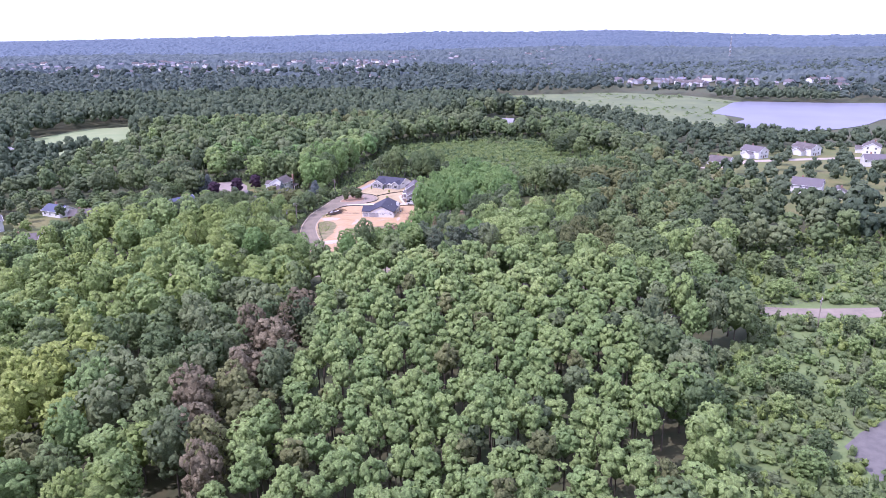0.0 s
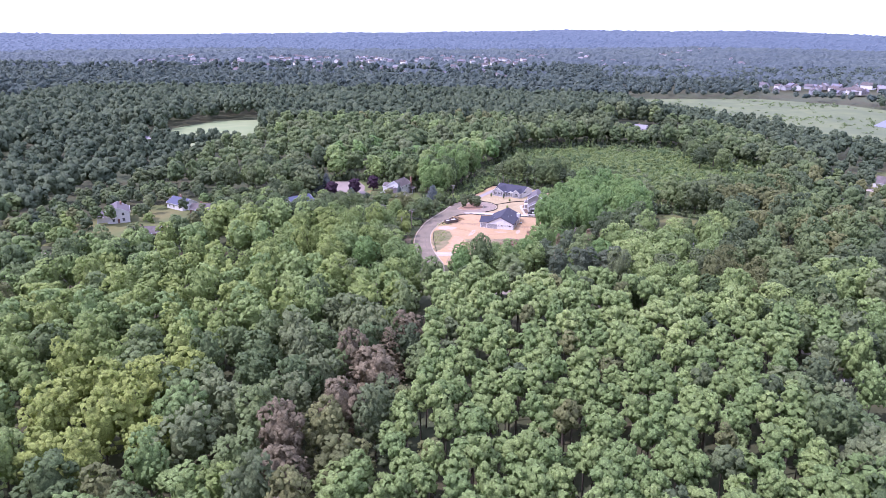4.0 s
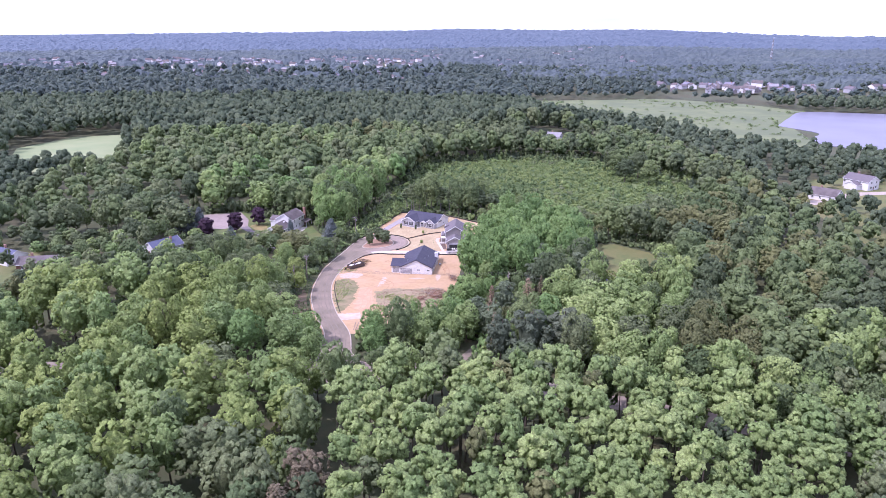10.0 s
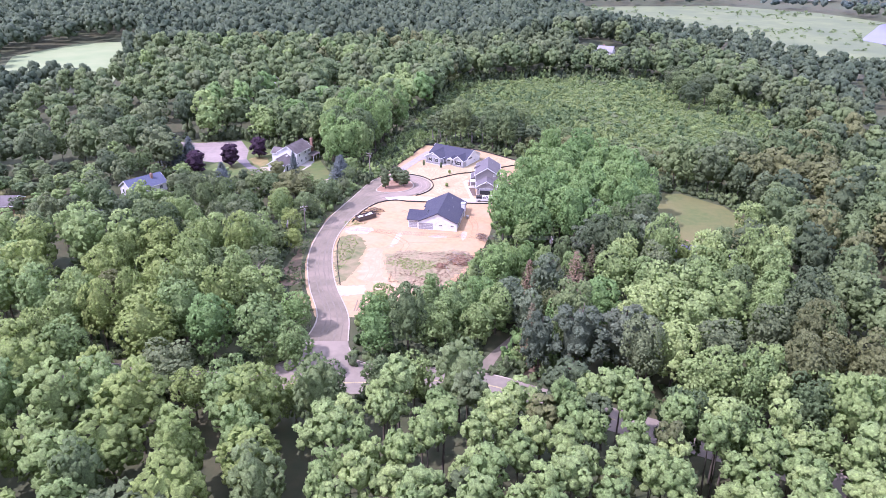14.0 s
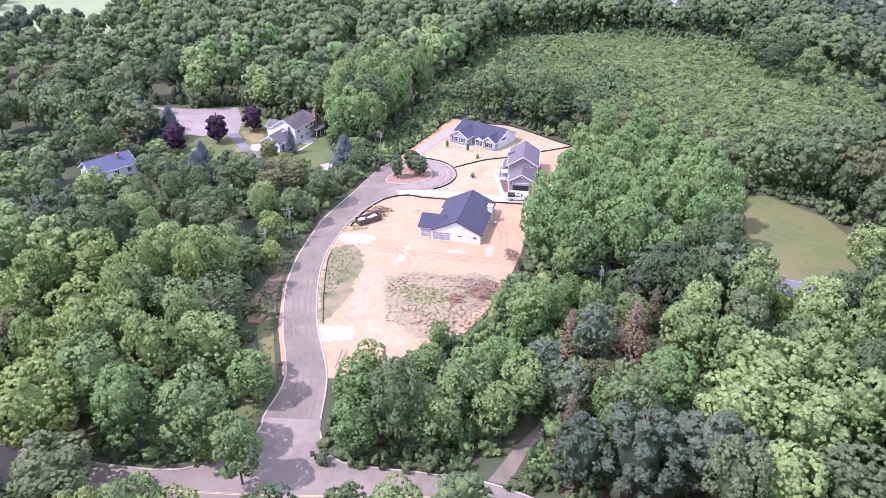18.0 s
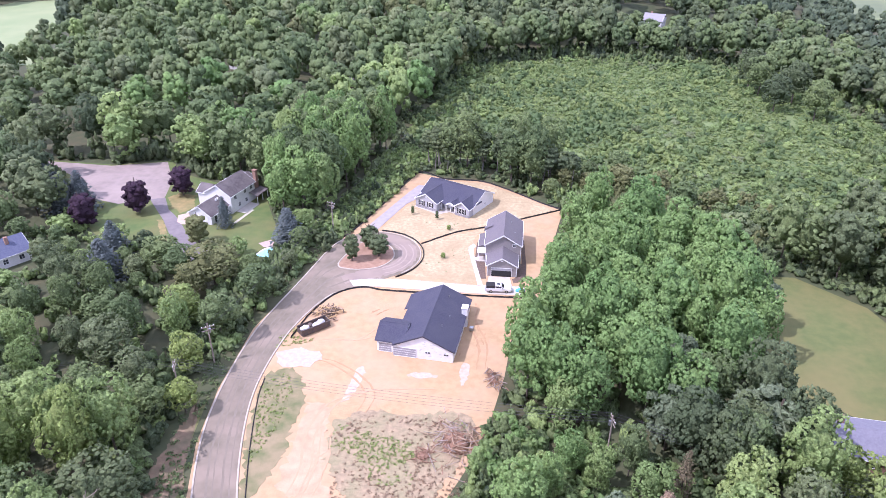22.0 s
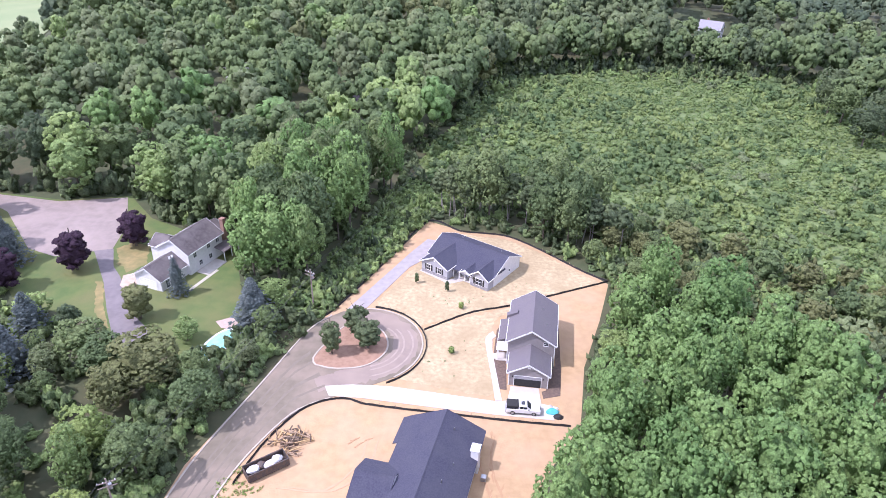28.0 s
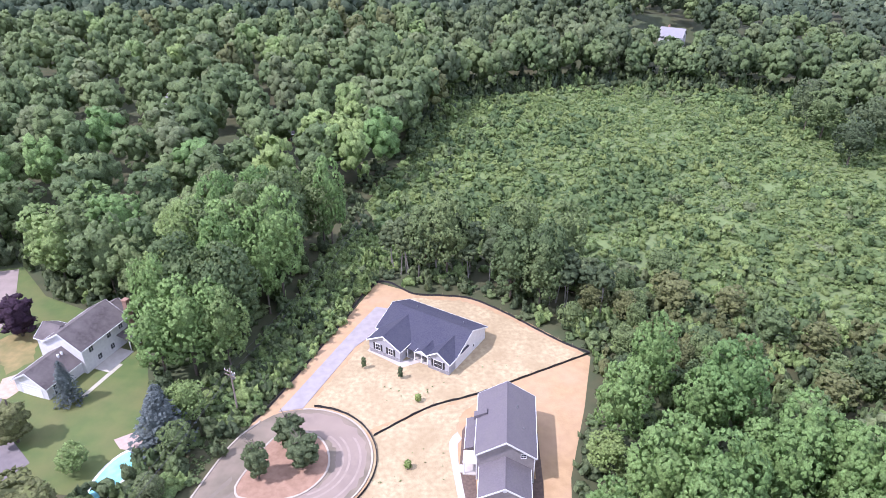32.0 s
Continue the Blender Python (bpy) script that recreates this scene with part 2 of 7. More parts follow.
# ---- tools ----
def part(name, bm, material, parent=None, label=""):
    """Links a bmesh (or a ready mesh) as one object under a thing."""
    if isinstance(bm, bpy.types.Mesh):
        me = bm
    else:
        me = bpy.data.meshes.new(name)
        bm.to_mesh(me)
        bm.free()
        me.materials.append(material)
    ob = new(name, me)
    ob.parent = parent
    return tagged(ob, label)


def thing(name, m, label, category, group="", kind=""):
    ob = new(name)
    ob.matrix_basis = m
    return tagged(ob, label, category, group, kind)


def box(bm, x0, y0, z0, x1, y1, z1, bevel=0.0):
    r = bmesh.ops.create_cube(bm, size=1.0)
    for v in r["verts"]:
        v.co = Vector((x0 + (v.co.x + 0.5) * (x1 - x0), y0 + (v.co.y + 0.5) * (y1 - y0), z0 + (v.co.z + 0.5) * (z1 - z0)))
    if bevel:
        bmesh.ops.bevel(bm, geom=list({e for v in r["verts"] for e in v.link_edges}), offset=bevel, segments=1, affect='EDGES')
    return bm


def boxes(*rows, bevel=0.0):
    bm = bmesh.new()
    for r in rows:
        box(bm, *r, bevel=bevel)
    return bm


def solid(outline, h0, h1, axis="z"):
    """A prism: the outline swept from h0 to h1. axis z: outline in x, y; axis y: outline in x, z."""
    bm = bmesh.new()
    put = (lambda p, h: (p[0], p[1], h)) if axis == "z" else ((lambda p, h: (p[0], h, p[1])) if axis == "y" else (lambda p, h: (h, p[0], p[1])))
    a = [bm.verts.new(put(p, h0)) for p in outline]
    b = [bm.verts.new(put(p, h1)) for p in outline]
    bm.faces.new(a), bm.faces.new(b)
    for i in range(len(a)):
        j = (i + 1) % len(a)
        bm.faces.new((a[i], a[j], b[j], b[i]))
    bmesh.ops.recalc_face_normals(bm, faces=bm.faces)
    return bm


def tube(bm, pts, radii, sides=6):
    """A round bar through pts."""
    rings = []
    for i, p in enumerate(pts):
        d = (Vector(pts[min(i + 1, len(pts) - 1)]) - Vector(pts[max(i - 1, 0)])).normalized()
        u = d.orthogonal().normalized()
        w = d.cross(u)
        r = radii[i] if hasattr(radii, "__len__") else radii
        rings.append([bm.verts.new(Vector(p) + r * (math.cos(k * math.tau / sides) * u + math.sin(k * math.tau / sides) * w)) for k in range(sides)])
    for a, b in zip(rings, rings[1:]):
        for k in range(sides):
            bm.faces.new((a[k], a[(k + 1) % sides], b[(k + 1) % sides], b[k]))
    bm.faces.new(rings[0][::-1]), bm.faces.new(rings[-1])
    return bm


def spline(pts, step=2.0):
    """A smooth line (Catmull-Rom) through pts, in x and y."""
    P = [np.array(p, float) for p in pts]
    P = [2 * P[0] - P[1], *P, 2 * P[-1] - P[-2]]
    out = []
    for a, b, c, d in zip(P, P[1:], P[2:], P[3:]):
        n = max(2, int(np.linalg.norm(c - b) / step))
        for i in range(n):
            t = i / n
            out.append(0.5 * (2 * b + (c - a) * t + (2 * a - 5 * b + 4 * c - d) * t * t + (3 * b - a - 3 * c + d) * t ** 3))
    out.append(P[-2])
    return [tuple(p) for p in out]


def inside(x, y, poly):
    """For arrays x, y: whether each point lies in the polygon."""
    hit = np.zeros(np.shape(x), bool)
    for (x0, y0), (x1, y1) in zip(poly, [*poly[1:], poly[0]]):
        if y0 != y1:
            hit ^= ((y0 > y) != (y1 > y)) & (x < (x1 - x0) * (y - y0) / (y1 - y0) + x0)
    return hit


def near_line(x, y, line, r):
    hit = np.zeros(np.shape(x), bool)
    for (x0, y0), (x1, y1) in zip(line, line[1:]):
        dx, dy = x1 - x0, y1 - y0
        t = np.clip(((x - x0) * dx + (y - y0) * dy) / (dx * dx + dy * dy), 0, 1)
        hit |= np.hypot(x - x0 - t * dx, y - y0 - t * dy) < r
    return hit


def smooth(v):
    v = np.clip(v, 0, 1)
    return v * v * (3 - 2 * v)


def wave(x, y, s, seed=0):
    """Cheap smooth noise, about -1 to 1, features about s metres wide."""
    x, y = x / s + seed * 3.7, y / s - seed * 1.9
    return (np.sin(x * 1.7 + 1.3 * np.sin(y * 1.1 + seed)) + np.sin(y * 1.9 + 1.7 * np.sin(x * 0.9 + 2.0)) + np.sin((x + y) * 1.3 + np.sin(x * 2.3))) / 3


def land(x, y):
    """The height of the ground: flat round the building site, lower toward the lake, hills on the skyline."""
    x, y = np.asarray(x, float), np.asarray(y, float)
    r = np.hypot(x, y)
    low = -5 * smooth((x + 0.7 * y - 260) / 200) * (1 - smooth((r - 900) / 800))
    az = np.degrees(np.arctan2(x, y + 300))
    hill = 30 + 16 * np.exp(-((az - 4) / 13) ** 2) + 14 * np.exp(-((az - 16) / 5) ** 2) + 7 * wave(az, r / 60, 6.0) - 26 * smooth((az - 20) / 12) + 6 * smooth((-az - 12) / 15)
    knoll = 12 * np.exp(-(((x - 115) / 55) ** 2 + ((y - 270) / 36) ** 2))
    return low + knoll + hill * smooth((r - 1800) / 2900) + 5 * wave(x, y, 420.0, 2) * smooth((r - 800) / 900)


def sheet(name, outline, z, material, label, category, kind="structure", skirt=0.25):
    """A flat patch of ground of its own, a little proud of what lies under it."""
    bm = solid(outline, z - skirt, z)
    bmesh.ops.triangulate(bm, faces=[f for f in bm.faces if len(f.verts) > 4])
    return tagged(part(name, bm, material), label, category, kind=kind)


def ragged(poly, amount=0.5, step=0.6, seed=1):
    """The outline with an uneven, torn edge."""
    rr, out = np.random.default_rng(seed), []
    for (x0, y0), (x1, y1) in zip(poly, [*poly[1:], poly[0]]):
        n = max(1, int(math.hypot(x1 - x0, y1 - y0) / step))
        for i in range(n):
            t = i / n
            out.append((x0 + (x1 - x0) * t + rr.normal() * amount * 0.4, y0 + (y1 - y0) * t + rr.normal() * amount * 0.4))
    return out


def raw_mesh(name, v, tri, mats, tint=None, mi=None, smooth_shade=False):
    """A mesh from arrays of places and triangles."""
    me = bpy.data.meshes.new(name)
    me.vertices.add(len(v))
    me.vertices.foreach_set("co", np.ascontiguousarray(v, np.float32).ravel())
    me.loops.add(len(tri) * 3)
    me.loops.foreach_set("vertex_index", np.ascontiguousarray(tri, np.int32).ravel())
    me.polygons.add(len(tri))
    me.polygons.foreach_set("loop_start", np.arange(0, len(tri) * 3, 3, dtype=np.int32))
    if mi is not None:
        me.polygons.foreach_set("material_index", np.ascontiguousarray(mi, np.int32))
    for m in mats:
        me.materials.append(m)
    if tint is not None:
        at = me.attributes.new("tint", 'FLOAT', 'POINT')
        at.data.foreach_set("value", np.ascontiguousarray(tint, np.float32))
    me.polygons.foreach_set("use_smooth", np.full(len(tri), smooth_shade))
    me.update(calc_edges=True)
    return me

# ---- the ground and the roads ----
def ring_sheet():
    rs = np.r_[0, np.geomspace(25, 5600, 110)]
    az = np.linspace(0, math.tau, 181)[:-1]
    x = np.outer(rs[1:], np.sin(az)).ravel()
    y = np.outer(rs[1:], np.cos(az)).ravel() - 100
    v = np.c_[np.r_[0, x], np.r_[-100, y], np.r_[0, land(x, y)]]
    n = len(az)
    tri = [(0, 1 + (k + 1) % n, 1 + k) for k in range(n)]
    for i in range(len(rs) - 2):
        a, b = 1 + i * n, 1 + (i + 1) * n
        for k in range(n):
            q = (k + 1) % n
            tri += [(a + k, a + q, b + q), (a + k, b + q, b + k)]
    return raw_mesh("ground", v, np.array(tri), [SOIL], smooth_shade=True)


tagged(part("ground", ring_sheet(), None), "dark woodland floor with leaf litter and undergrowth", "ground", kind="structure")

ROAD_W = spline([(-25.4, -112), (-24.5, -101), (-29.0, -86), (-32.3, -71), (-33.0, -57), (-31.2, -38), (-25.9, -18.5), (-21.4, -2.5), (-18.0, 2.8)])
ROAD_E = spline([(-15.5, -112), (-17.0, -100), (-22.4, -84), (-25.6, -69), (-26.6, -56), (-24.9, -42), (-21.8, -32), (-17.8, -24.5), (-13.0, -21.2)])
CUL = (-10.4, -5.8, 11.8)   # the turning circle: centre and radius
ARC = [(CUL[0] + CUL[2] * math.cos(radians(a)), CUL[1] + CUL[2] * math.sin(radians(a))) for a in range(130, -62, -6)]
SITE = [(-24, -113), (-16, -113), (-15.5, -101), (-8, -98), (0, -90), (8, -85), (12.5, -76), (17, -64), (20, -52), (22.5, -37), (29.5, -24), (31.5, -9), (36, 6), (39.5, 20), (34.6, 25.4), (25.4, 34.4), (18.2, 40), (6, 41.8), (-2.2, 46), (-10, 25), (-19, 3), (-26, -18), (-32, -38), (-33.5, -57), (-33, -71), (-30, -86), (-25, -101)]
tagged(sheet("sand", [p for p in SITE[2:]], 0.02, DIRT, "bare tan sand of the building site, graded and tracked", "ground"))
sheet("road", ROAD_W + ARC[2:] + ROAD_E[::-1], 0.08, DUSTY, "worn grey-brown asphalt cul-de-sac road with pale tyre tracks", "road")
MAIN_N = spline([(-190, -100), (-120, -112), (-46, -124.5), (-30, -121.5), (-25.4, -116), (-25.4, -112)], 3)
MAIN_N2 = spline([(-15.5, -112), (-14, -117.5), (-10, -121.3), (8, -123), (18, -125.5), (40, -136), (80, -155), (125, -177), (170, -183), (260, -180)], 3)
MAIN_S = spline([(-190, -108), (-120, -120), (-46, -131.5), (-22, -132.5), (8, -131), (18, -133.5), (40, -144), (80, -163), (125, -185), (170, -191), (260, -188)], 3)
sheet("road", MAIN_N + MAIN_N2 + MAIN_S[::-1], 0.07, ASPHALT, "pale weathered asphalt street with a yellow centre line", "road")
MAIN_MID = [(-190, -104), (-120, -116), (-46, -128), (-22, -128), (8, -127), (18, -129.5), (40, -140), (80, -159), (125, -181), (170, -187), (260, -184)]


def kerb(line, width=0.35, top=0.2):
    """A concrete kerb along a line, one sweep."""
    bm = bmesh.new()
    rows = []
    for i, p in enumerate(line):
        a, b = line[max(i - 1, 0)], line[min(i + 1, len(line) - 1)]
        d = Vector((b[0] - a[0], b[1] - a[1], 0)).normalized()
        s = Vector((-d.y, d.x, 0)) * width / 2
        c = Vector((p[0], p[1], 0))
        rows.append([bm.verts.new(c + s * k + Vector((0, 0, z))) for k, z in ((1, 0), (1, top - 0.03), (0.8, top), (-0.8, top), (-1, top - 0.03), (-1, 0))])
    for a, b in zip(rows, rows[1:]):
        for k in range(5):
            bm.faces.new((a[k], a[k + 1], b[k + 1], b[k]))
    bm.faces.new(rows[0]), bm.faces.new(rows[-1][::-1])
    bmesh.ops.recalc_face_normals(bm, faces=bm.faces)
    return bm


for line in (MAIN_N[-22:] + ROAD_W + ARC[:1], ROAD_E, [p for p in ARC if p[0] > -12.2 and p[1] > -15.5], MAIN_N2[1:16]):
    tagged(part("kerb", kerb(line, 0.3), TAN), "pale cast concrete kerb along the asphalt", "kerb", kind="structure")

# ---- open ground: lawns, meadow, marsh, lake ----
D_YARD = [(-128, 53), (-100, 49), (-83, 53), (-72, 41), (-60, 35), (-46, 29), (-42, 18), (-37, 6), (-32, -3), (-34, -13), (-44, -12), (-54, -14), (-64, -3), (-84, 2), (-93, 12), (-97, 24), (-112, 40)]
D_LOT = [(-128, 52), (-100, 48), (-83.5, 52), (-76.5, 37), (-74.4, 24.9), (-78.2, 23.6), (-82, 22.5), (-86, 20.5), (-94, 23.5), (-110, 41)]
D_DRIVE = [(-78.2, 23.8), (-74.2, 25.1), (-70.5, 17.5), (-67, 13.5), (-63, 7.6), (-59.1, 1.2), (-51.4, -5.9), (-55.6, -12.4), (-60, -5), (-63.8, 1), (-69.5, 11)]
E_LAWN = [(78, -13), (90, -13.5), (101, -26), (104, -40), (97, -62), (84, -63), (72, -53), (73, -44)]
MEADOW_P = [(22, 173), (62, 190), (100, 186), (140, 170), (152, 148), (165, 95), (150, 40), (113, 5), (86, 24), (56, 46), (42, 56), (20, 58), (2, 58), (-9, 84), (6, 132)]
MARSH = [(140, 540), (160, 640), (340, 650), (420, 580), (452, 490), (378, 390), (345, 290), (320, 255), (262, 270), (255, 360), (170, 455)]
LAKE = spline([(362, 380), (405, 440), (447, 490), (500, 475), (550, 455), (640, 430), (720, 360), (640, 300), (560, 290), (516, 306), (460, 262), (412, 238), (374, 236), (345, 262), (352, 300), (375, 330), (362, 380)], 12)[:-1]
FIELD_L = [(-262, 165), (-302, 262), (-284, 318), (-238, 336), (-222, 300), (-216, 255), (-190, 165)]
R_LOTS = [(192, -60), (205, 40), (240, 110), (330, 125), (400, 105), (400, 0), (310, -60), (240, -90)]
R_BRUSH = [(62, -300), (84, -232), (118, -196), (124, -162), (150, -130), (210, -135), (240, -200), (200, -330), (100, -330)]
GRAVEL_R = [(107, -258), (114, -253), (124, -248), (142, -246), (142, -292), (116, -286), (106, -270)]
L_LOTS = [(-200, -60), (-180, -20), (-150, -8), (-126, -22), (-112, -48), (-120, -66), (-142, -72), (-152, -92), (-190, -92)]
SOUTH_CUT = [(-31, -112), (-30, -98), (-36, -82), (-37.5, -70), (-34.5, -60), (-34, -72), (-31, -86), (-26, -102), (-27, -113)]
TRACK = [(13, -123), (18, -116), (22, -109), (28, -101)]

sheet("lawn", D_YARD, 0.03, GARDEN, "mown green lawn with dry yellow patches", "lawn")
sheet("driveway", D_LOT, 0.06, YARD_G, "pale pinkish gravel yard of the farmhouse", "driveway")
sheet("driveway", D_DRIVE, 0.065, DRIVE_M, "grey-mauve asphalt drive beside the farmhouse lawn", "driveway")
DRYG = mat("dry_grass", (0.30, 0.225, 0.095), (0.22, 0.185, 0.075), scale=0.7, big=0.7, big_scale=0.2, c=(0.14, 0.15, 0.05), bump=0.3, bump_scale=8)
sheet("dry_grass", ragged([(-71.4, 11.4), (-69.7, 11.2), (-64.4, 1.0), (-60.4, -5.0), (-61.8, -5.6), (-66.2, 0.6)], 0.4, 0.8, 61), 0.045, DRYG, "parched yellow grass along the drive", "grass")
sheet("dry_grass", ragged([(-73.4, 25.6), (-71.2, 28.4), (-66.2, 27.2), (-63.8, 19.0), (-66.4, 15.6), (-69.6, 18.2)], 0.6, 0.8, 62), 0.045, DRYG, "parched yellow grass beside the gravel yard", "grass")
sheet("bare_soil", ragged([(49, -86), (42, -89), (34, -96), (29, -106), (21.5, -119), (24, -126), (33, -130), (38, -116), (38, -106), (44, -98), (52, -90)], 1.2, 1.5, 63), 0.025, mat("needle_litter", (0.165, 0.108, 0.072), (0.12, 0.082, 0.055), scale=0.8, big=0.6, big_scale=0.15, c=(0.20, 0.14, 0.09), bump=0.4, bump_scale=5), "reddish brown needle litter under the conifers", "soil")
sheet("lawn", E_LAWN, 0.03, LAWN, "broad mown lawn, yellow-green with dry streaks", "lawn")
sheet("meadow", MEADOW_P, 0.02, MEADOW, "overgrown green meadow of grass and low scrub", "meadow")
sheet("brush_ground", R_BRUSH, 0.02, MEADOW, "rough grass and brush beside the street", "meadow")
sheet("gravel", GRAVEL_R, 0.05, mat("grey_gravel", (0.125, 0.115, 0.11), (0.165, 0.15, 0.14), scale=0.5, bump=0.3), "grey gravel pad among the brush", "gravel")
sheet("lawn", L_LOTS, 0.03, LAWN, "shaded lawns round the older houses", "lawn")
sheet("lawn", R_LOTS, 0.03, LAWN, "sunlit lawns of the lakeside houses", "lawn")
sheet("verge", SOUTH_CUT, 0.03, LAWN, "grassy verge worn to bare soil", "verge")
sheet("dirt_track", [(13.0, -123.4), (17.0, -116.6), (20.9, -111.2), (26.6, -102.4), (28.6, -103.4), (23.0, -111.6), (19.3, -117.0), (16.2, -124)], 0.05, DUSTY, "narrow grey track under the pines", "track")
MARSH_M = mat("marsh", (0.178, 0.205, 0.092), (0.135, 0.168, 0.078), scale=0.09, big=0.7, big_scale=0.016, c=(0.105, 0.135, 0.072))
sheet("marsh", MARSH, -4.6, MARSH_M, "flat yellow-green marsh by the lake", "marsh", skirt=2)
FIELD_M = mat("hay_field", (0.21, 0.27, 0.125), (0.26, 0.30, 0.15), scale=0.05)
sheet("field", FIELD_L, 0.3, FIELD_M, "pale green open field among the woods", "field")
# the sky's reflection is painted into the lilac base, specular kept low
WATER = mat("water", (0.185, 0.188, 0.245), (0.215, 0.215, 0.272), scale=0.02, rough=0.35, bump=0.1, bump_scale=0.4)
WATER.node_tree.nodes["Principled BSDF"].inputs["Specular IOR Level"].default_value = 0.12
sheet("lake", LAKE, -4.5, WATER, "calm lake with the pale sky's reflection put into its colour", "lake", skirt=1.5)

# ---- houses ----
WRAP = mat("house_wrap", (0.74, 0.73, 0.76), (0.66, 0.66, 0.70), scale=1.2, rough=0.6)
WHITE = mat("white_siding", (0.74, 0.73, 0.73), (0.66, 0.65, 0.66), scale=2, big=0.2, big_scale=0.6, c=(0.58, 0.57, 0.57))
TRIM = mat("white_trim", (0.80, 0.80, 0.80), (0.74, 0.74, 0.75), scale=4, rough=0.5)
GREY_S = mat("grey_siding", (0.40, 0.40, 0.43), (0.35, 0.35, 0.38), scale=2, rough=0.7)
TAUPE_S = mat("taupe_siding", (0.30, 0.27, 0.27), (0.26, 0.235, 0.24), scale=2, rough=0.7)
STONE = mat("grey_stone", (0.34, 0.33, 0.34), (0.22, 0.21, 0.22), scale=2.5, bump=0.5, bump_scale=6)
NAVY = mat("dark_shingles", (0.042, 0.042, 0.070), (0.062, 0.062, 0.092), scale=4, big=0.35, big_scale=0.35, c=(0.075, 0.075, 0.095), bump=0.4, bump_scale=14, rough=0.9)
GREYR = mat("grey_shingles", (0.130, 0.115, 0.130), (0.158, 0.140, 0.155), scale=4, big=0.3, big_scale=0.4, c=(0.17, 0.155, 0.15), bump=0.4, bump_scale=14, rough=0.95)
OLDR = mat("old_shingles", (0.135, 0.115, 0.115), (0.085, 0.072, 0.072), scale=1.6, big=0.6, big_scale=0.4, c=(0.19, 0.165, 0.16), bump=0.4, bump_scale=14, rough=0.95)
PALER = mat("pale_shingles", (0.30, 0.29, 0.31), (0.25, 0.24, 0.26), scale=2.5, bump=0.3, bump_scale=10, rough=0.95)
LILAC = mat("faded_shingles", (0.20, 0.195, 0.240), (0.165, 0.16, 0.205), scale=2.5, big=0.4, big_scale=0.5, c=(0.235, 0.228, 0.272), bump=0.3, bump_scale=10, rough=0.95)
BLUER = mat("blue_shingles", (0.08, 0.09, 0.15), (0.11, 0.12, 0.18), scale=3, bump=0.3, bump_scale=12, rough=0.9)
BROWNW = mat("brown_siding", (0.20, 0.10, 0.075), (0.15, 0.075, 0.06), scale=3)
GLASS = mat("window_glass", (0.03, 0.035, 0.045), (0.05, 0.055, 0.065), scale=1.0, rough=0.08)
# near-black colour that stands for the unlit inside of openings
DARK = mat("dark_opening", (0.02, 0.02, 0.022), (0.03, 0.03, 0.032), scale=2)
BLACK = mat("black_fabric", (0.018, 0.018, 0.020), (0.03, 0.028, 0.028), scale=5)
BRICK = mat("chimney_brick", (0.36, 0.22, 0.17), (0.28, 0.16, 0.12), scale=6, bump=0.3)
METAL = mat("grey_metal", (0.45, 0.46, 0.48), (0.38, 0.39, 0.41), scale=5, rough=0.4, metal=0.8)
WOOD = mat("weathered_wood", (0.30, 0.23, 0.17), (0.20, 0.15, 0.11), scale=4, bump=0.2)
GDOOR = mat("garage_door_grey", (0.34, 0.33, 0.36), (0.29, 0.28, 0.31), scale=2, rough=0.6)


def wall_roof(ob, x0, x1, y0, y1, eave, ridge, along, wall, roof, over=0.35, trim=TRIM, z0=-0.2, hide=0.0):
    """A gabled block: one wall body, two roof slopes, a ridge cap and white boards along the gable ends.
    along: the axis of the ridge. hide: length at the far end that lies inside another roof and bears no boards."""
    if along == "y":
        c, h, a, b, ax = (x0 + x1) / 2, (x1 - x0) / 2, y0, y1, "y"
    else:
        c, h, a, b, ax = (y0 + y1) / 2, (y1 - y0) / 2, x0, x1, "x"
    s = (ridge - eave) / h
    part("wall", solid([(c - h, z0), (c + h, z0), (c + h, eave - 0.02), (c, ridge - 0.02), (c - h, eave - 0.02)], a, b, ax), wall, ob)
    o, t = over, 0.16
    for k in (-1, 1):
        part("roof_slope", solid([(c, ridge), (c + k * (h + o), eave - o * s), (c + k * (h + o), eave - o * s + t), (c, ridge + t)], a - o, b + (0 if hide else o), ax), roof, ob)
        for e in ([a - o - 0.05] if hide else [a - o - 0.05, b + o]):
            part("rake_board", solid([(c + k * 0.003, ridge - 0.14), (c + k * (h + o), eave - o * s - 0.14), (c + k * (h + o), eave - o * s + t + 0.02), (c + k * 0.003, ridge + t + 0.02)], e, e + 0.05, ax), trim, ob)
        ye = c + k * (h + o)
        g = [(ye, eave - o * s - 0.02), (ye + k * 0.1, eave - o * s), (ye + k * 0.1, eave - o * s + 0.13), (ye, eave - o * s + 0.13)]
        part("gutter", solid(g, a - o + 0.06, b + (-hide if hide else o - 0.06), ax), trim, ob)
    part("ridge_cap", solid([(c - 0.18, ridge + t - 0.18 * s - 0.01), (c + 0.18, ridge + t - 0.18 * s - 0.01), (c + 0.18, ridge + t - 0.18 * s + 0.03), (c, ridge + t + 0.04), (c - 0.18, ridge + t - 0.18 * s + 0.03)], a - o + 0.02, b + (0 if hide else o - 0.02), ax), roof, ob)
    return s


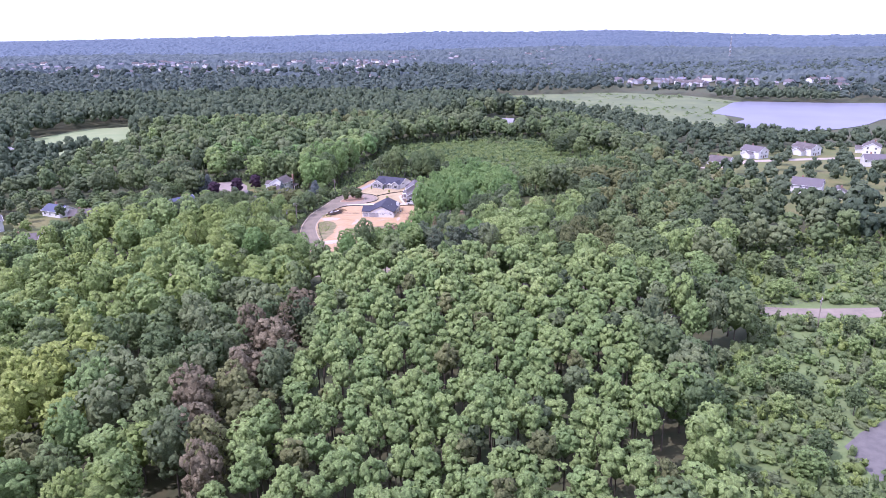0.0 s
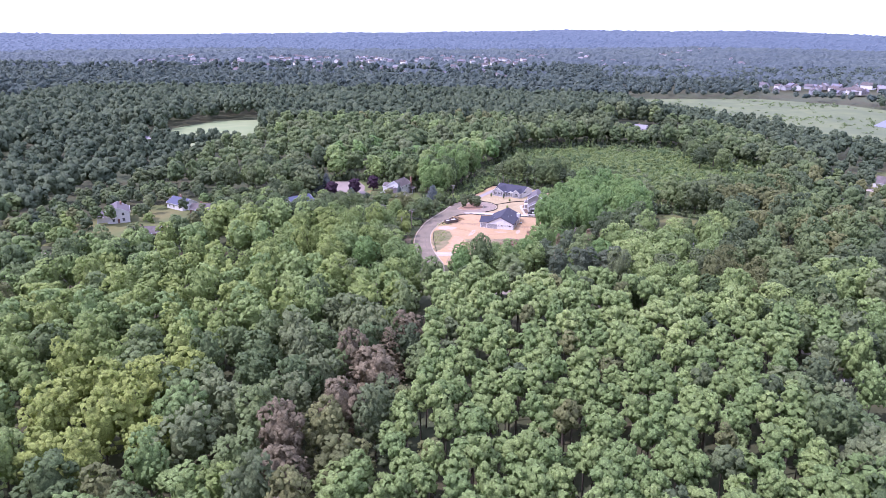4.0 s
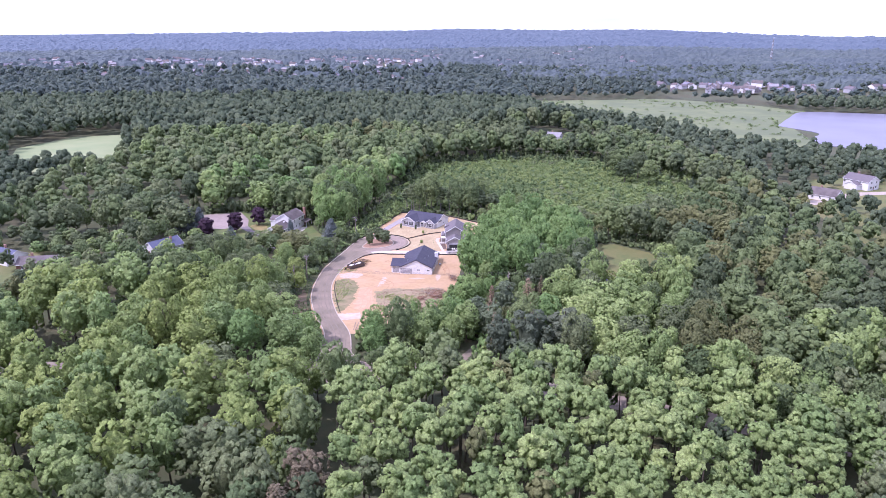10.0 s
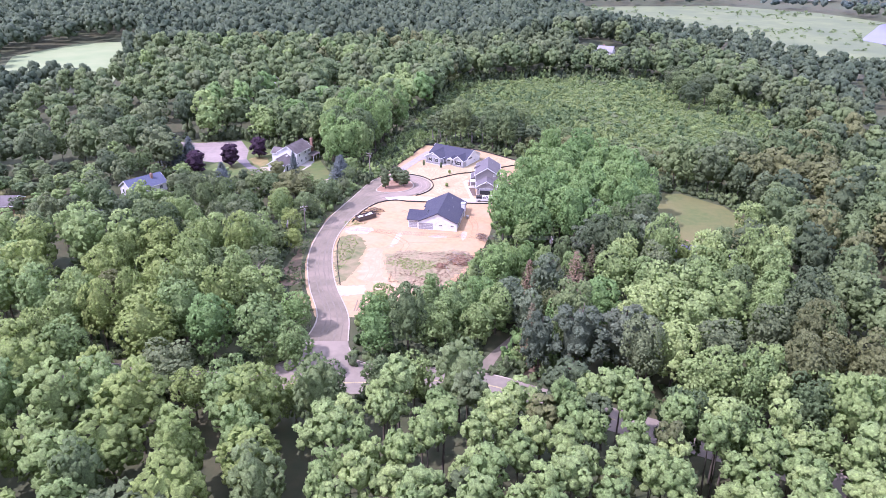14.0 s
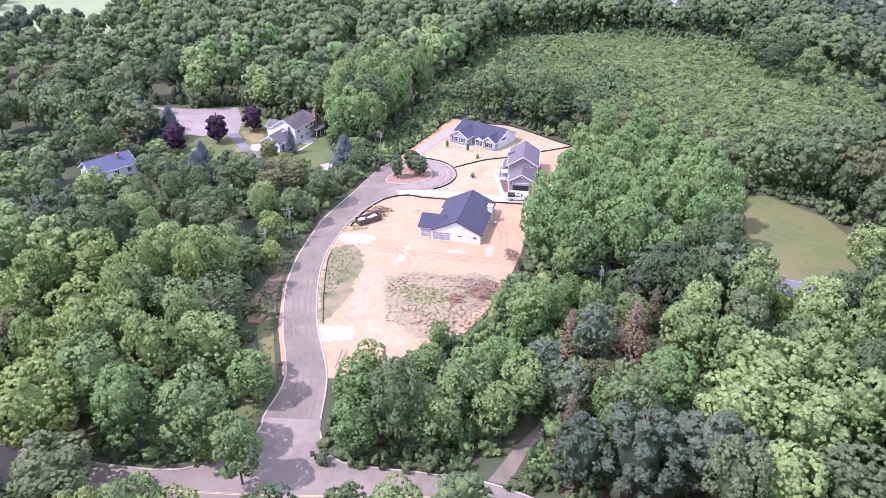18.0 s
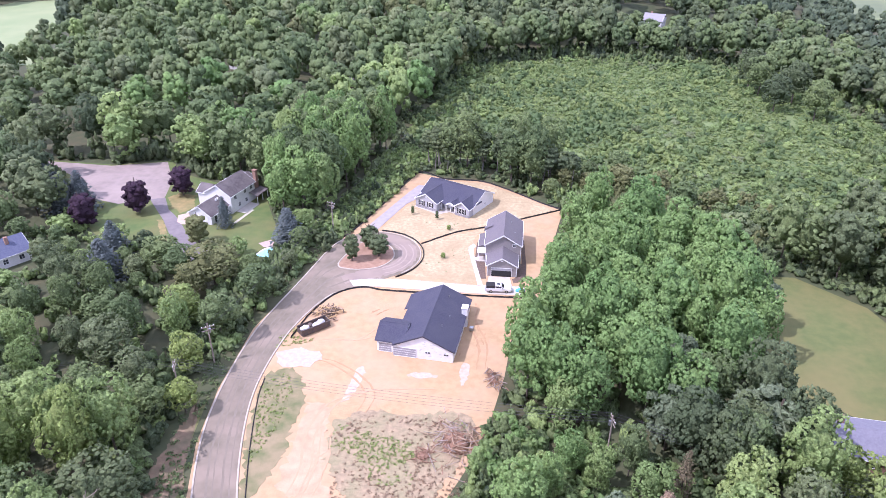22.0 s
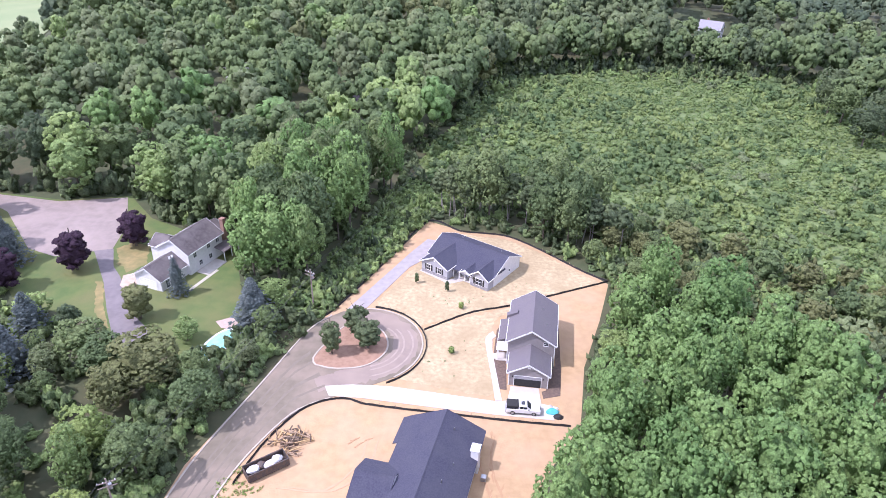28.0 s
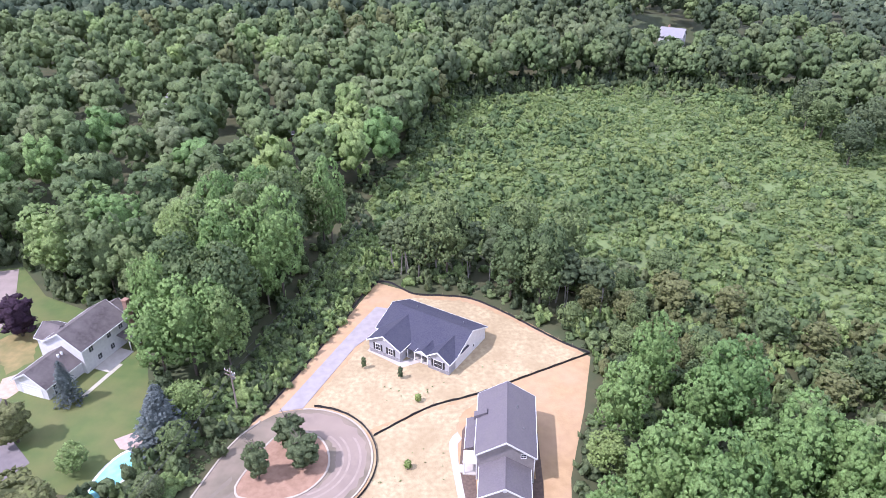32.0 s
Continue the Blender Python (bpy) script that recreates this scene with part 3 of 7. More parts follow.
def opening(ob, face, at, u, z, w, h, name="window", pane=None, shutters=False, bars=1, frame_mat=None):
    """A window or door on a wall. face: S, N, W or E of the local frame; at: the wall's plane; u: place along it; z: the sill."""
    f = {"S": (lambda a, d, c: (a, at - d, c)), "N": (lambda a, d, c: (a, at + d, c)), "W": (lambda a, d, c: (at - d, a, c)), "E": (lambda a, d, c: (at + d, a, c))}[face]

    def slab(a0, a1, d0, d1, c0, c1):
        p, q = f(a0, d0, c0), f(a1, d1, c1)
        return (min(p[0], q[0]), min(p[1], q[1]), c0, max(p[0], q[0]), max(p[1], q[1]), c1)

    t = 0.09
    a0, a1 = u - w / 2, u + w / 2
    fr = part(name, boxes(slab(a0 - t, a0, -0.05, 0.06, z - t, z + h + t), slab(a1, a1 + t, -0.05, 0.06, z - t, z + h + t), slab(a0, a1, -0.05, 0.06, z + h, z + h + t), slab(a0, a1, -0.05, 0.08, z - t, z)), frame_mat or TRIM, ob)
    part("pane", boxes(slab(a0, a1, 0.004, 0.018, z, z + h)), pane or GLASS, fr)
    if bars:
        rows = [slab(a0, a1, 0.02, 0.045, z + h * k / (bars + 1) - 0.02, z + h * k / (bars + 1) + 0.02) for k in range(1, bars + 1)]
        if name == "window":
            rows.append(slab(u - 0.02, u + 0.02, 0.022, 0.047, z, z + h))
        part("glazing_bar", boxes(*rows), frame_mat or TRIM, fr)
    if shutters:
        for k in (-1, 1):
            b = u + k * (w / 2 + t + 0.24)
            part("shutter", boxes(slab(b - 0.2, b + 0.2, 0.003, 0.05, z - 0.05, z + h + 0.05)), BLACK, ob)
    return fr


def pipe(ob, x, y, z, h=0.5, r=0.07):
    part("vent_pipe", tube(bmesh.new(), [(x, y, z - 0.1), (x, y, z + h)], r, 8), METAL, ob)


# the unfinished house, wrapped in white, in the middle of the sand
a = thing("house", pose(4.2, -47.1, 0, 0, 0, -10.4), "unfinished single-storey house in white wrap with black shingle roof", "house")
wall_roof(a, -6.0, 6.0, 0.1, 18.7, 2.75, 5.6, "y", WRAP, NAVY, 0.3, trim=NAVY)
wall_roof(a, -9.7, -4.0, 0.9, 8.3, 2.75, 4.5, "x", WRAP, NAVY, 0.3, trim=NAVY, hide=0.5)
part("wall", boxes((-6.7, 13.2, -0.2, -5.9, 18.6, 2.25)), WRAP, a)
part("roof_slope", solid([(-5.5, 2.98), (-7.2, 2.16), (-7.2, 2.32), (-5.5, 3.14)], 13.0, 19.0, "y"), NAVY, a)
opening(a, "S", 0.1, -3.8, 0.05, 4.6, 2.1, "garage_door", GDOOR, bars=3)
opening(a, "S", 0.9, -8.0, 0.05, 2.6, 2.1, "garage_door", GDOOR, bars=3)
for u in (0.9, 4.6):
    for d in (-0.25, 0.25):
        opening(a, "S", 0.1, u + d, 1.45, 0.4, 0.42, bars=0, pane=DARK, frame_mat=WRAP)
for u, w in ((2.5, 1.4), (6.0, 1.8), (9.5, 0.9), (16.0, 1.6)):
    opening(a, "E", 6.0, u, 0.8, w, 1.3, bars=1, frame_mat=WRAP, pane=DARK)
for u in (10.5, 15.0):
    opening(a, "W", -6.0 if u < 13 else -6.7, u, 0.8, 1.3, 1.3, bars=1, frame_mat=WRAP, pane=DARK)
opening(a, "N", 18.7, 0.0, 0.8, 2.2, 1.3, bars=1, frame_mat=WRAP, pane=DARK)
ch = part("chimney", boxes((5.3, 12.5, -0.2, 6.5, 14.0, 4.55), bevel=0.03), WRAP, a, "chimney chase in white wrap")
part("chimney_cap", boxes((5.2, 12.4, 4.55, 6.6, 14.1, 4.66), (5.7, 12.9, 4.66, 6.1, 13.6, 4.85)), TRIM, ch)
BARS = mat("wrap_print", (0.42, 0.43, 0.50), (0.50, 0.50, 0.56), scale=3)
rb = np.random.default_rng(3)
for k in range(26):
    u, z = rb.uniform(-1.0, 5.4), rb.uniform(0.4, 4.6)
    if z < 5.2 - 0.5 * abs(u) and abs(u - 0.9) > 0.2:
        part("print_bar", boxes((u - rb.uniform(0.15, 0.4), 0.092, z, u + rb.uniform(0.1, 0.3), 0.098, z + 0.08)), BARS, a)
pipe(a, 2.0, 15.8, 4.9), pipe(a, 2.6, 5.5, 4.6), pipe(a, 3.4, 9.5, 4.2, 0.35)
part("heat_pump", boxes((7.2, 11.2, -0.02, 8.0, 12.0, 0.85), bevel=0.04), METAL, a)

# the finished grey house with three front gables at the head of the drive
b = thing("house", pose(2.4, 30.4, 0, 0, 0, -31.9), "new grey single-storey house with navy roof and white trim", "house")
wall_roof(b, 0.3, 17.6, -5.3, 5.5, 2.75, 5.2, "x", WHITE, NAVY, 0.35)
wall_roof(b, 1.0, 8.0, -9.1, -1.0, 2.75, 4.65, "y", GREY_S, NAVY, 0.35, hide=4.5)
wall_roof(b, 13.0, 17.5, -7.5, -1.0, 2.75, 4.3, "y", GREY_S, NAVY, 0.35, hide=3.0)
part("stone_base", boxes((1.0, -9.16, -0.1, 8.0, -9.1, 0.8)), STONE, b)
part("stone_base", boxes((13.0, -7.56, -0.1, 17.5, -7.5, 0.8)), STONE, b)
part("porch_floor", boxes((8.05, -7.2, -0.1, 12.95, -5.3, 0.18)), CONCRETE, b)
part("porch_roof", solid([(-5.0, 2.88), (-7.4, 2.2), (-7.4, 2.36), (-5.0, 3.04)], 7.7, 13.3, "x"), NAVY, b)
wall_roof(b, 10.6, 13.2, -7.7, -3.5, 2.6, 3.35, "y", TRIM, NAVY, 0.25, z0=2.35, hide=3.0)
for u in (8.3, 9.9, 11.4, 12.75):
    part("porch_post", boxes((u - 0.1, -7.25, 0.18, u + 0.1, -7.05, 2.3), bevel=0.02), TRIM, b)
for u in (3.0, 5.9):
    opening(b, "S", -9.1, u, 0.95, 0.95, 1.35, shutters=True)
opening(b, "S", -7.5, 15.2, 0.8, 1.7, 1.5, shutters=True, bars=1)
opening(b, "S", -5.3, 9.4, 0.9, 1.3, 1.3)
opening(b, "S", -5.3, 11.6, 0.2, 1.0, 2.05, "door", BLACK, bars=0)
opening(b, "E", 17.6, 1.0, 1.0, 0.5, 0.6, bars=0)
opening(b, "W", 0.3, -2.0, 0.05, 4.8, 2.15, "garage_door", TRIM, bars=3)
for u in (4.0, 9.0, 13.5):
    opening(b, "N", 5.5, u, 0.8, 1.5, 1.3)
part("gable_vent", boxes((4.25, -9.16, 3.55, 4.75, -9.1, 4.0)), TRIM, b)
pipe(b, 4.4, 2.0, 4.4), pipe(b, 14.6, 2.4, 4.2)

# the tall taupe house with the garage in front
c = thing("house", pose(22.0, -3.3, 0, 0, 0, -4.8), "taupe two-storey house with grey roof and open front garage", "house")
wall_roof(c, -4.2, 4.2, -6.3, 6.5, 5.4, 8.0, "y", TAUPE_S, GREYR, 0.35)
wall_roof(c, -3.45, 3.45, -12.0, -6.2, 3.0, 4.95, "y", TAUPE_S, GREYR, 0.35, hide=0.3)
part("wall", boxes((-5.9, -2.6, -0.2, -4.15, 3.4, 2.7)), TAUPE_S, c)
part("roof_slope", solid([(-4.1, 3.35), (-6.2, 2.62), (-6.2, 2.78), (-4.1, 3.5)], -2.9, 3.7, "y"), GREYR, c)
part("gutter", boxes((-6.3, -2.9, 2.6, -6.2, 3.7, 2.74)), TRIM, c)
part("dormer", solid([(-5.0, 5.0), (-3.0, 5.9), (-3.0, 6.7), (-5.0, 5.75)], 1.0, 2.1, "y"), GREYR, c)
for x in (-4.22, 4.22):
    part("corner_board", boxes((x - 0.08, -6.34, -0.1, x + 0.08, -6.2, 5.3)), TRIM, c)
for x in (-3.42, 3.42):
    part("corner_board", boxes((x - 0.08, -12.06, -0.1, x + 0.08, -11.94, 2.9)), TRIM, c)
# a flat dark pane on the solid wall paints the garage's shaded inside
g = opening(c, "S", -12.0, -0.1, 0.02, 4.7, 2.25, "garage_door", DARK, bars=0)
part("door_leaf", boxes((-2.42, -12.035, 1.6, 2.22, -12.02, 2.25)), GDOOR, g, "half-raised grey garage door")
part("lamp_box", boxes((-2.85, -12.12, 1.9, -2.7, -12.0, 2.2)), BLACK, c)
part("lamp_box", boxes((2.5, -12.12, 1.9, 2.65, -12.0, 2.2)), BLACK, c)
part("gable_vent", boxes((-0.25, -12.06, 4.0, 0.25, -12.0, 4.35)), TRIM, c)
opening(c, "S", -6.3, 2.6, 5.0, 0.7, 0.7)
for u in (-4.2, 0.5, 4.5):
    opening(c, "W", -4.2, u, 3.7 if -3 < u < 3.5 else 3.4, 1.1, 1.2)
    opening(c, "E", 4.2, u, 3.4, 1.1, 1.2), opening(c, "E", 4.2, u, 0.8, 1.1, 1.2)
opening(c, "E", 3.45, -9.0, 0.8, 1.0, 1.2)
opening(c, "W", -5.9, 1.2, 0.8, 1.2, 1.2)
opening(c, "W", -4.2, -4.6, 0.25, 1.0, 2.1, "door", WHITE, bars=0)
part("stoop", boxes((-6.3, -5.6, -0.1, -4.2, -3.2, 0.22), (-6.9, -5.2, -0.1, -6.3, -3.6, 0.1)), CONCRETE, c)
part("porch_post", boxes((-6.1, -5.5, 0.22, -5.95, -5.35, 2.5), (-6.1, -3.5, 0.22, -5.95, -3.35, 2.5)), TRIM, c)
part("porch_roof", boxes((-6.3, -5.7, 2.5, -4.2, -3.1, 2.64)), TRIM, c)
pipe(c, 1.6, 2.0, 7.1), pipe(c, 2.6, -2.0, 6.5, 0.3)

# the white farmhouse by the gravel yard
d = thing("house", pose(-54.0, 21.6, 0, 0, 0, -20), "white two-storey farmhouse with weathered shingle roof and brick chimney", "house")
wall_roof(d, -4.2, 4.2, -5.0, 6.0, 5.3, 7.9, "y", WHITE, OLDR, 0.4)
wall_roof(d, -3.9, 3.3, -12.8, -4.9, 2.7, 4.9, "y", WHITE, OLDR, 0.4, hide=0.3)
wall_roof(d, -8.0, -4.0, -3.6, 1.4, 4.2, 5.8, "x", WHITE, OLDR, 0.35, hide=0.3)
wall_roof(d, -3.2, 3.0, 5.9, 9.0, 4.6, 6.4, "y", WHITE, OLDR, 0.35)
part("porch_roof", solid([(4.0, 2.9), (7.0, 2.3), (7.0, 2.45), (4.0, 3.05)], 3.0, 8.5, "y"), OLDR, d)
for u in (3.2, 5.7, 8.2):
    part("porch_post", boxes((6.7, u - 0.07, 0, 6.85, u + 0.07, 2.3)), TRIM, d)
part("chimney", boxes((3.4, 6.8, 0, 4.4, 7.8, 8.4), (3.3, 6.7, 8.1, 4.5, 7.9, 8.35), bevel=0.03), BRICK, d, "tall brick chimney")
for u, z in ((-3.0, 3.6), (1.4, 3.7), (-1.6, 1.0), (1.6, 1.0), (4.4, 3.7)):
    opening(d, "E", 4.2, u, z, 0.95, 1.1)
opening(d, "S", -12.8, -0.3, 0.05, 4.6, 2.1, "garage_door", TRIM, bars=3)
opening(d, "E", 3.3, -11.0, 0.1, 0.9, 2.0, "door", GLASS, bars=0)
opening(d, "W", -8.0, -1.2, 1.0, 1.0, 1.2), opening(d, "W", -4.2, 3.5, 3.4, 1.0, 1.2), opening(d, "W", -3.9, -9.0, 1.0, 1.0, 1.1)
for u in (-7.0, -6.2):
    part("roof_vent", boxes((0.6, u - 0.15, 4.3, 0.95, u + 0.15, 4.9)), TRIM, d)
part("patio", boxes((4.2, -3.5, -0.1, 7.5, 3.0, 0.12)), CONCRETE, d)


def plain_house(x, y, turn, w, l, eave, ridge, wall, roof, label, z=0.0, wing=False):
    """A house seen from afar: walls, roof slopes, windows, door, chimney."""
    ob = thing("house", pose(x, y, z, 0, 0, turn), label, "house")
    wall_roof(ob, -w / 2, w / 2, -l / 2, l / 2, eave, ridge, "y", wall, roof, 0.4)
    if wing:
        wall_roof(ob, -w / 2 - 4.5, -w / 4, -l / 4, l / 4, min(eave, 2.9), min(ridge - 0.6, 4.8), "x", wall, roof, 0.35, hide=0.5)
    for lev in ([1.0] if eave < 4 else [1.0, 3.7]):
        for k in (-0.3, 0.05, 0.33):
            opening(ob, "E", w / 2, k * l, lev, 1.1, 1.2), opening(ob, "W", -w / 2, (k + (0.12 if wing else 0)) * l, lev + (2.0 if wing and eave > 4 and lev < 2 else 0), 1.0, 1.2)
        for k in (-0.22, 0.22):
            opening(ob, "S", -l / 2, k * w, lev, 1.1, 1.3)
    opening(ob, "S", -l / 2, 0, 0.1, 1.0, 2.0, "door", BROWNW, bars=0)
    part("chimney", boxes((w * 0.12, l * 0.18, eave, w * 0.12 + 0.8, l * 0.18 + 0.8, ridge + 0.9), bevel=0.04), BRICK, ob)
    return ob


# neighbours
e = plain_house(80, -69.6, 80, 9.5, 26, 2.8, 4.9, BRICK, LILAC, "long brick ranch house with faded lilac-grey roof")
plain_house(-101, -13, -40, 8.5, 13, 3.0, 5.6, WHITE, BLUER, "house with dark blue roof half hidden in trees")
plain_house(-180, -48, 30, 10, 14, 5.0, 7.5, WHITE, GREYR, "grey-roofed two-storey house among the trees", wing=True)
plain_house(-160, -22, 60, 9, 13, 3.0, 5.4, WHITE, BLUER, "white house with blue-grey roof among the trees")
plain_house(-143, -31, 95, 8.5, 14, 2.8, 4.8, BROWNW, OLDR, "low brown house with an old shingle roof")
plain_house(-152, -74, 100, 8, 12, 2.8, 4.6, BROWNW, OLDR, "brown garage house beside a pale drive", wing=True)
plain_house(-270, 162, 60, 10, 15, 5.0, 8.0, WHITE, PALER, "white house in the far woods near the field", wing=True)
plain_house(113, 236, 60, 7.6, 10, 5.0, 7.8, WHITE, PALER, "white house alone in the far woods", float(land(113, 236)) - 0.3)
plain_house(-89, 165, 70, 8, 12, 5.5, 8.4, WHITE, PALER, "pale house almost hidden in the woods")
plain_house(-33, 134, 100, 8, 12, 3.4, 6.0, BROWNW, OLDR, "brown-roofed cabin almost hidden in the woods")
RH = "lakeside house with grey roof and pale walls"
for px, py, tn, wd, ln, ev, rd, wl_, rf in ((262, 88, 25, 10, 15, 5, 7.8, WHITE, GREYR), (303, 94, 20, 10, 16, 5, 7.8, WHITE, OLDR), (350, 92, -35, 11, 17, 5, 8, WHITE, OLDR), (322, 46, 70, 10, 16, 4.5, 7.4, WHITE, GREYR), (236, -22, 50, 10, 15, 5, 8.2, WHITE, GREYR), (226, 62, 40, 10, 14, 3, 6, WHITE, OLDR), (246, -34, -30, 8, 10, 3, 5.4, WHITE, OLDR)):
    plain_house(px, py, tn, wd, ln, ev, rd, wl_, rf, RH, wing=ln > 14)
sheet("driveway", [(208, 55), (250, 76), (300, 78), (360, 76), (360, 70), (300, 71), (252, 69), (215, 48)], 0.07, GRAVEL, "pale street and drives between the lakeside houses", "driveway")
sheet("driveway", [(-165, -92), (-158, -80), (-146, -80), (-140, -72), (-136, -76), (-142, -86), (-155, -94)], 0.07, GRAVEL, "pale drive beside the brown garage", "driveway")

# the far towns: a few small houses, repeated
rt = np.random.default_rng(11)


def far_house(w, l, eave, ridge, wall, roof):
    ob = thing("house", pose(-300 + 30 * w, 1190, 2), "small pale house in the far town", "house", "houses of the far town")
    part("wall", solid([(-w / 2, -1), (w / 2, -1), (w / 2, eave), (0, ridge), (-w / 2, eave)], -l / 2, l / 2, "y"), wall, ob)
    s = (ridge - eave) / (w / 2)
    part("roof", solid([(0, ridge + 0.02), (-w / 2 - 0.5, eave - 0.5 * s), (-w / 2 - 0.5, eave - 0.5 * s + 0.25), (0, ridge + 0.27), (w / 2 + 0.5, eave - 0.5 * s + 0.25), (w / 2 + 0.5, eave - 0.5 * s)], -l / 2 - 0.5, l / 2 + 0.5, "y"), roof, ob)
    for k in (-0.25, 0.25):
        part("window", boxes((k * w - 0.7, -l / 2 - 0.05, 1.2, k * w + 0.7, -l / 2, 2.6)), GLASS, ob)
    part("chimney", boxes((w * 0.1, l * 0.2, eave, w * 0.1 + 1, l * 0.2 + 1, ridge + 1)), BRICK, ob)
    return ob


TOWN = [far_house(10, 15, 4.8, 8.0, GREY_S, GREYR), far_house(11, 17, 5.2, 8.4, WHITE, OLDR), far_house(12, 14, 3.6, 7.0, TAUPE_S, LILAC), far_house(9, 13, 5.0, 8.2, TAUPE_S, PALER)]
FAR_TOWN = []
for _ in range(250):
    u = rt.uniform(0, 1)
    FAR_TOWN.append((-1000 + 1080 * u + rt.normal() * 30, 860 + rt.uniform(0, 1) ** 1.3 * 820 + 60 * (1 - u)))
for _ in range(30):
    FAR_TOWN.append((rt.uniform(370, 560), rt.uniform(690, 870)))
for _ in range(16):
    FAR_TOWN.append((rt.uniform(560, 780), rt.uniform(600, 830)))
for _ in range(50):
    FAR_TOWN.append((rt.uniform(-100, 620), rt.uniform(1150, 2200)))
for px, py in FAR_TOWN:
    copy_thing(TOWN[rt.integers(4)], pose(px, py, float(land(px, py)) + 3.5, 0, 0, rt.uniform(0, 360)) @ Matrix.Scale(rt.uniform(0.7, 1.05), 4))
HOMES = [(-28.3, 2.1, 3), (-28.3, -3.7, 3), (363, 317, 13), (-40.6, -74.5, 3), (1.7, -103.4, 3), (384, 362, 24), (376, 343, 24), (393, 378, 24), (113, 236, 9.5), (111, 226, 7.5), (109, 217, 6), (-168, -84, 12), (-160, -98, 10), (-150, -56, 6), (-158, -44, 6), (240, 46, 12), (290, 54, 14), (330, 52, 12), (-36.5, -60.5, 4.5), (-34.5, -66, 3.5), (-89, 163, 6), (-34, 131, 6), (78, -71, 12), (27, -99, 4.5), (40, -96, 5), (32, -105, 5), (38, -104, 4.5), (45.5, -87, 4), (-38, -5, 6.5), (84, -66, 10), (-37.5, -54, 5.5), (-22.5, 5.5, 3), (-20, -3, 2), (-278, 184, 10), (-98, -22, 5), (-168, -62, 9), (-150, -44, 7), (-287, 200, 10), (255, 72, 12), (296, 78, 12), (340, 76, 12), (312, 32, 12), (228, -36, 10), (240, -50, 8), (-52, 2, 5), (74, -66, 7), (-101, -13, 7.5), (-180, -48, 11), (-160, -22, 10), (-143, -31, 10), (-152, -74, 11), (-270, 162, 8), (-262, 146, 7), (262, 88, 14), (303, 94, 14), (350, 92, 14), (322, 46, 13), (236, -22, 11), (226, 62, 11), (246, -34, 8), (-54, 20, 12)]

# ---- the building site and its clutter ----
sheet("straw", ragged([(-0.8, 0.6), (4, 3.2), (17.6, 9.6), (27, 14.5), (38, 20.4), (33.5, 24.5), (24.5, 33), (17.5, 38.3), (6, 40), (1.5, 39), (0.5, 34), (-1, 28), (-3, 24), (-10.2, 7), (-5, 5.8)], 0.5, 0.7, 1), 0.045, STRAW, "pale straw mulch over seeded sand", "ground")
sheet("straw", ragged([(1.4, -6), (1, -11), (-2.4, -15.2), (6, -17), (14.5, -18.4), (16.2, -16), (14.6, -5.5), (13.6, 0), (15, 4), (20, 9.9), (4, 2.6), (0.6, 0.2)], 0.5, 0.7, 2), 0.045, STRAW, "pale straw mulch over seeded sand", "ground")
MULCH = mat("dark_mulch", (0.16, 0.11, 0.085), (0.11, 0.075, 0.06), scale=2, bump=0.4, bump_scale=8)
REDMULCH = mat("red_mulch", (0.36, 0.225, 0.155), (0.28, 0.170, 0.115), scale=1.0, bump=0.4, bump_scale=8)
VERGE = mat("weedy_verge", (0.115, 0.135, 0.050), (0.215, 0.185, 0.092), scale=0.5, big=0.7, big_scale=0.18, c=(0.33, 0.245, 0.150), bump=0.4, bump_scale=6)
WHITEDUST = mat("pale_gravel_patch", (0.50, 0.395, 0.315), (0.43, 0.32, 0.24), scale=1.2, bump=0.2)
CLAY = mat("orange_clay", (0.50, 0.31, 0.19), (0.42, 0.26, 0.16), scale=0.8, big=0.5, big_scale=0.3, c=(0.56, 0.38, 0.25), bump=0.6, bump_scale=3)
TRASH = mat("brush_litter", (0.255, 0.195, 0.12), (0.37, 0.275, 0.17), scale=1.2, big=0.5, big_scale=0.25, c=(0.22, 0.22, 0.11), bump=0.7, bump_scale=4)
sheet("mulch_bed", [(15.2, -16.3), (14.9, -6), (15.4, 1), (17, 4.2), (17.6, 4), (17.2, -6), (17.3, -16.4)], 0.07, MULCH, "dark mulch bed along the taupe house", "flower bed")
sheet("mulch_bed", [(24.2, -16), (24.6, -9.5), (26.2, -9.2), (26.8, 3), (27.6, 3), (27.2, -10), (26.6, -17.2), (23.6, -18.2), (23.4, -16.4)], 0.07, MULCH, "dark mulch bed along the taupe house", "flower bed")
sheet("verge", ragged(spline([(-26.0, -55.5), (-23.8, -51.5), (-21.0, -51), (-17, -57), (-17.2, -64), (-17.6, -71), (-19.6, -80), (-21.6, -84)], 2) + [(-22.0, -84.5), (-25.0, -70)], 0.9, 0.7, 3), 0.05, VERGE, "weedy grass verge turning to sand", "verge")
sheet("apron", ragged([(-22.0, -84.8), (-14.6, -84.4), (-13.9, -89.2), (-20.2, -90.2)], 0.5, 0.7, 71), 0.06, mat("crushed_concrete", (0.52, 0.46, 0.39), (0.43, 0.38, 0.32), scale=0.7, big=0.6, big_scale=0.3, c=(0.40, 0.30, 0.20), bump=0.4, bump_scale=6), "broken pale concrete apron on the sand", "driveway")
sheet("apron", ragged(spline([(-25.2, -45.8), (-21, -44.8), (-16.8, -45.3), (-16.0, -48), (-18, -50), (-23.6, -50.4)], 1.5), 0.9, 0.7, 4), 0.07, WHITEDUST, "pale gravel drive entrance", "driveway")
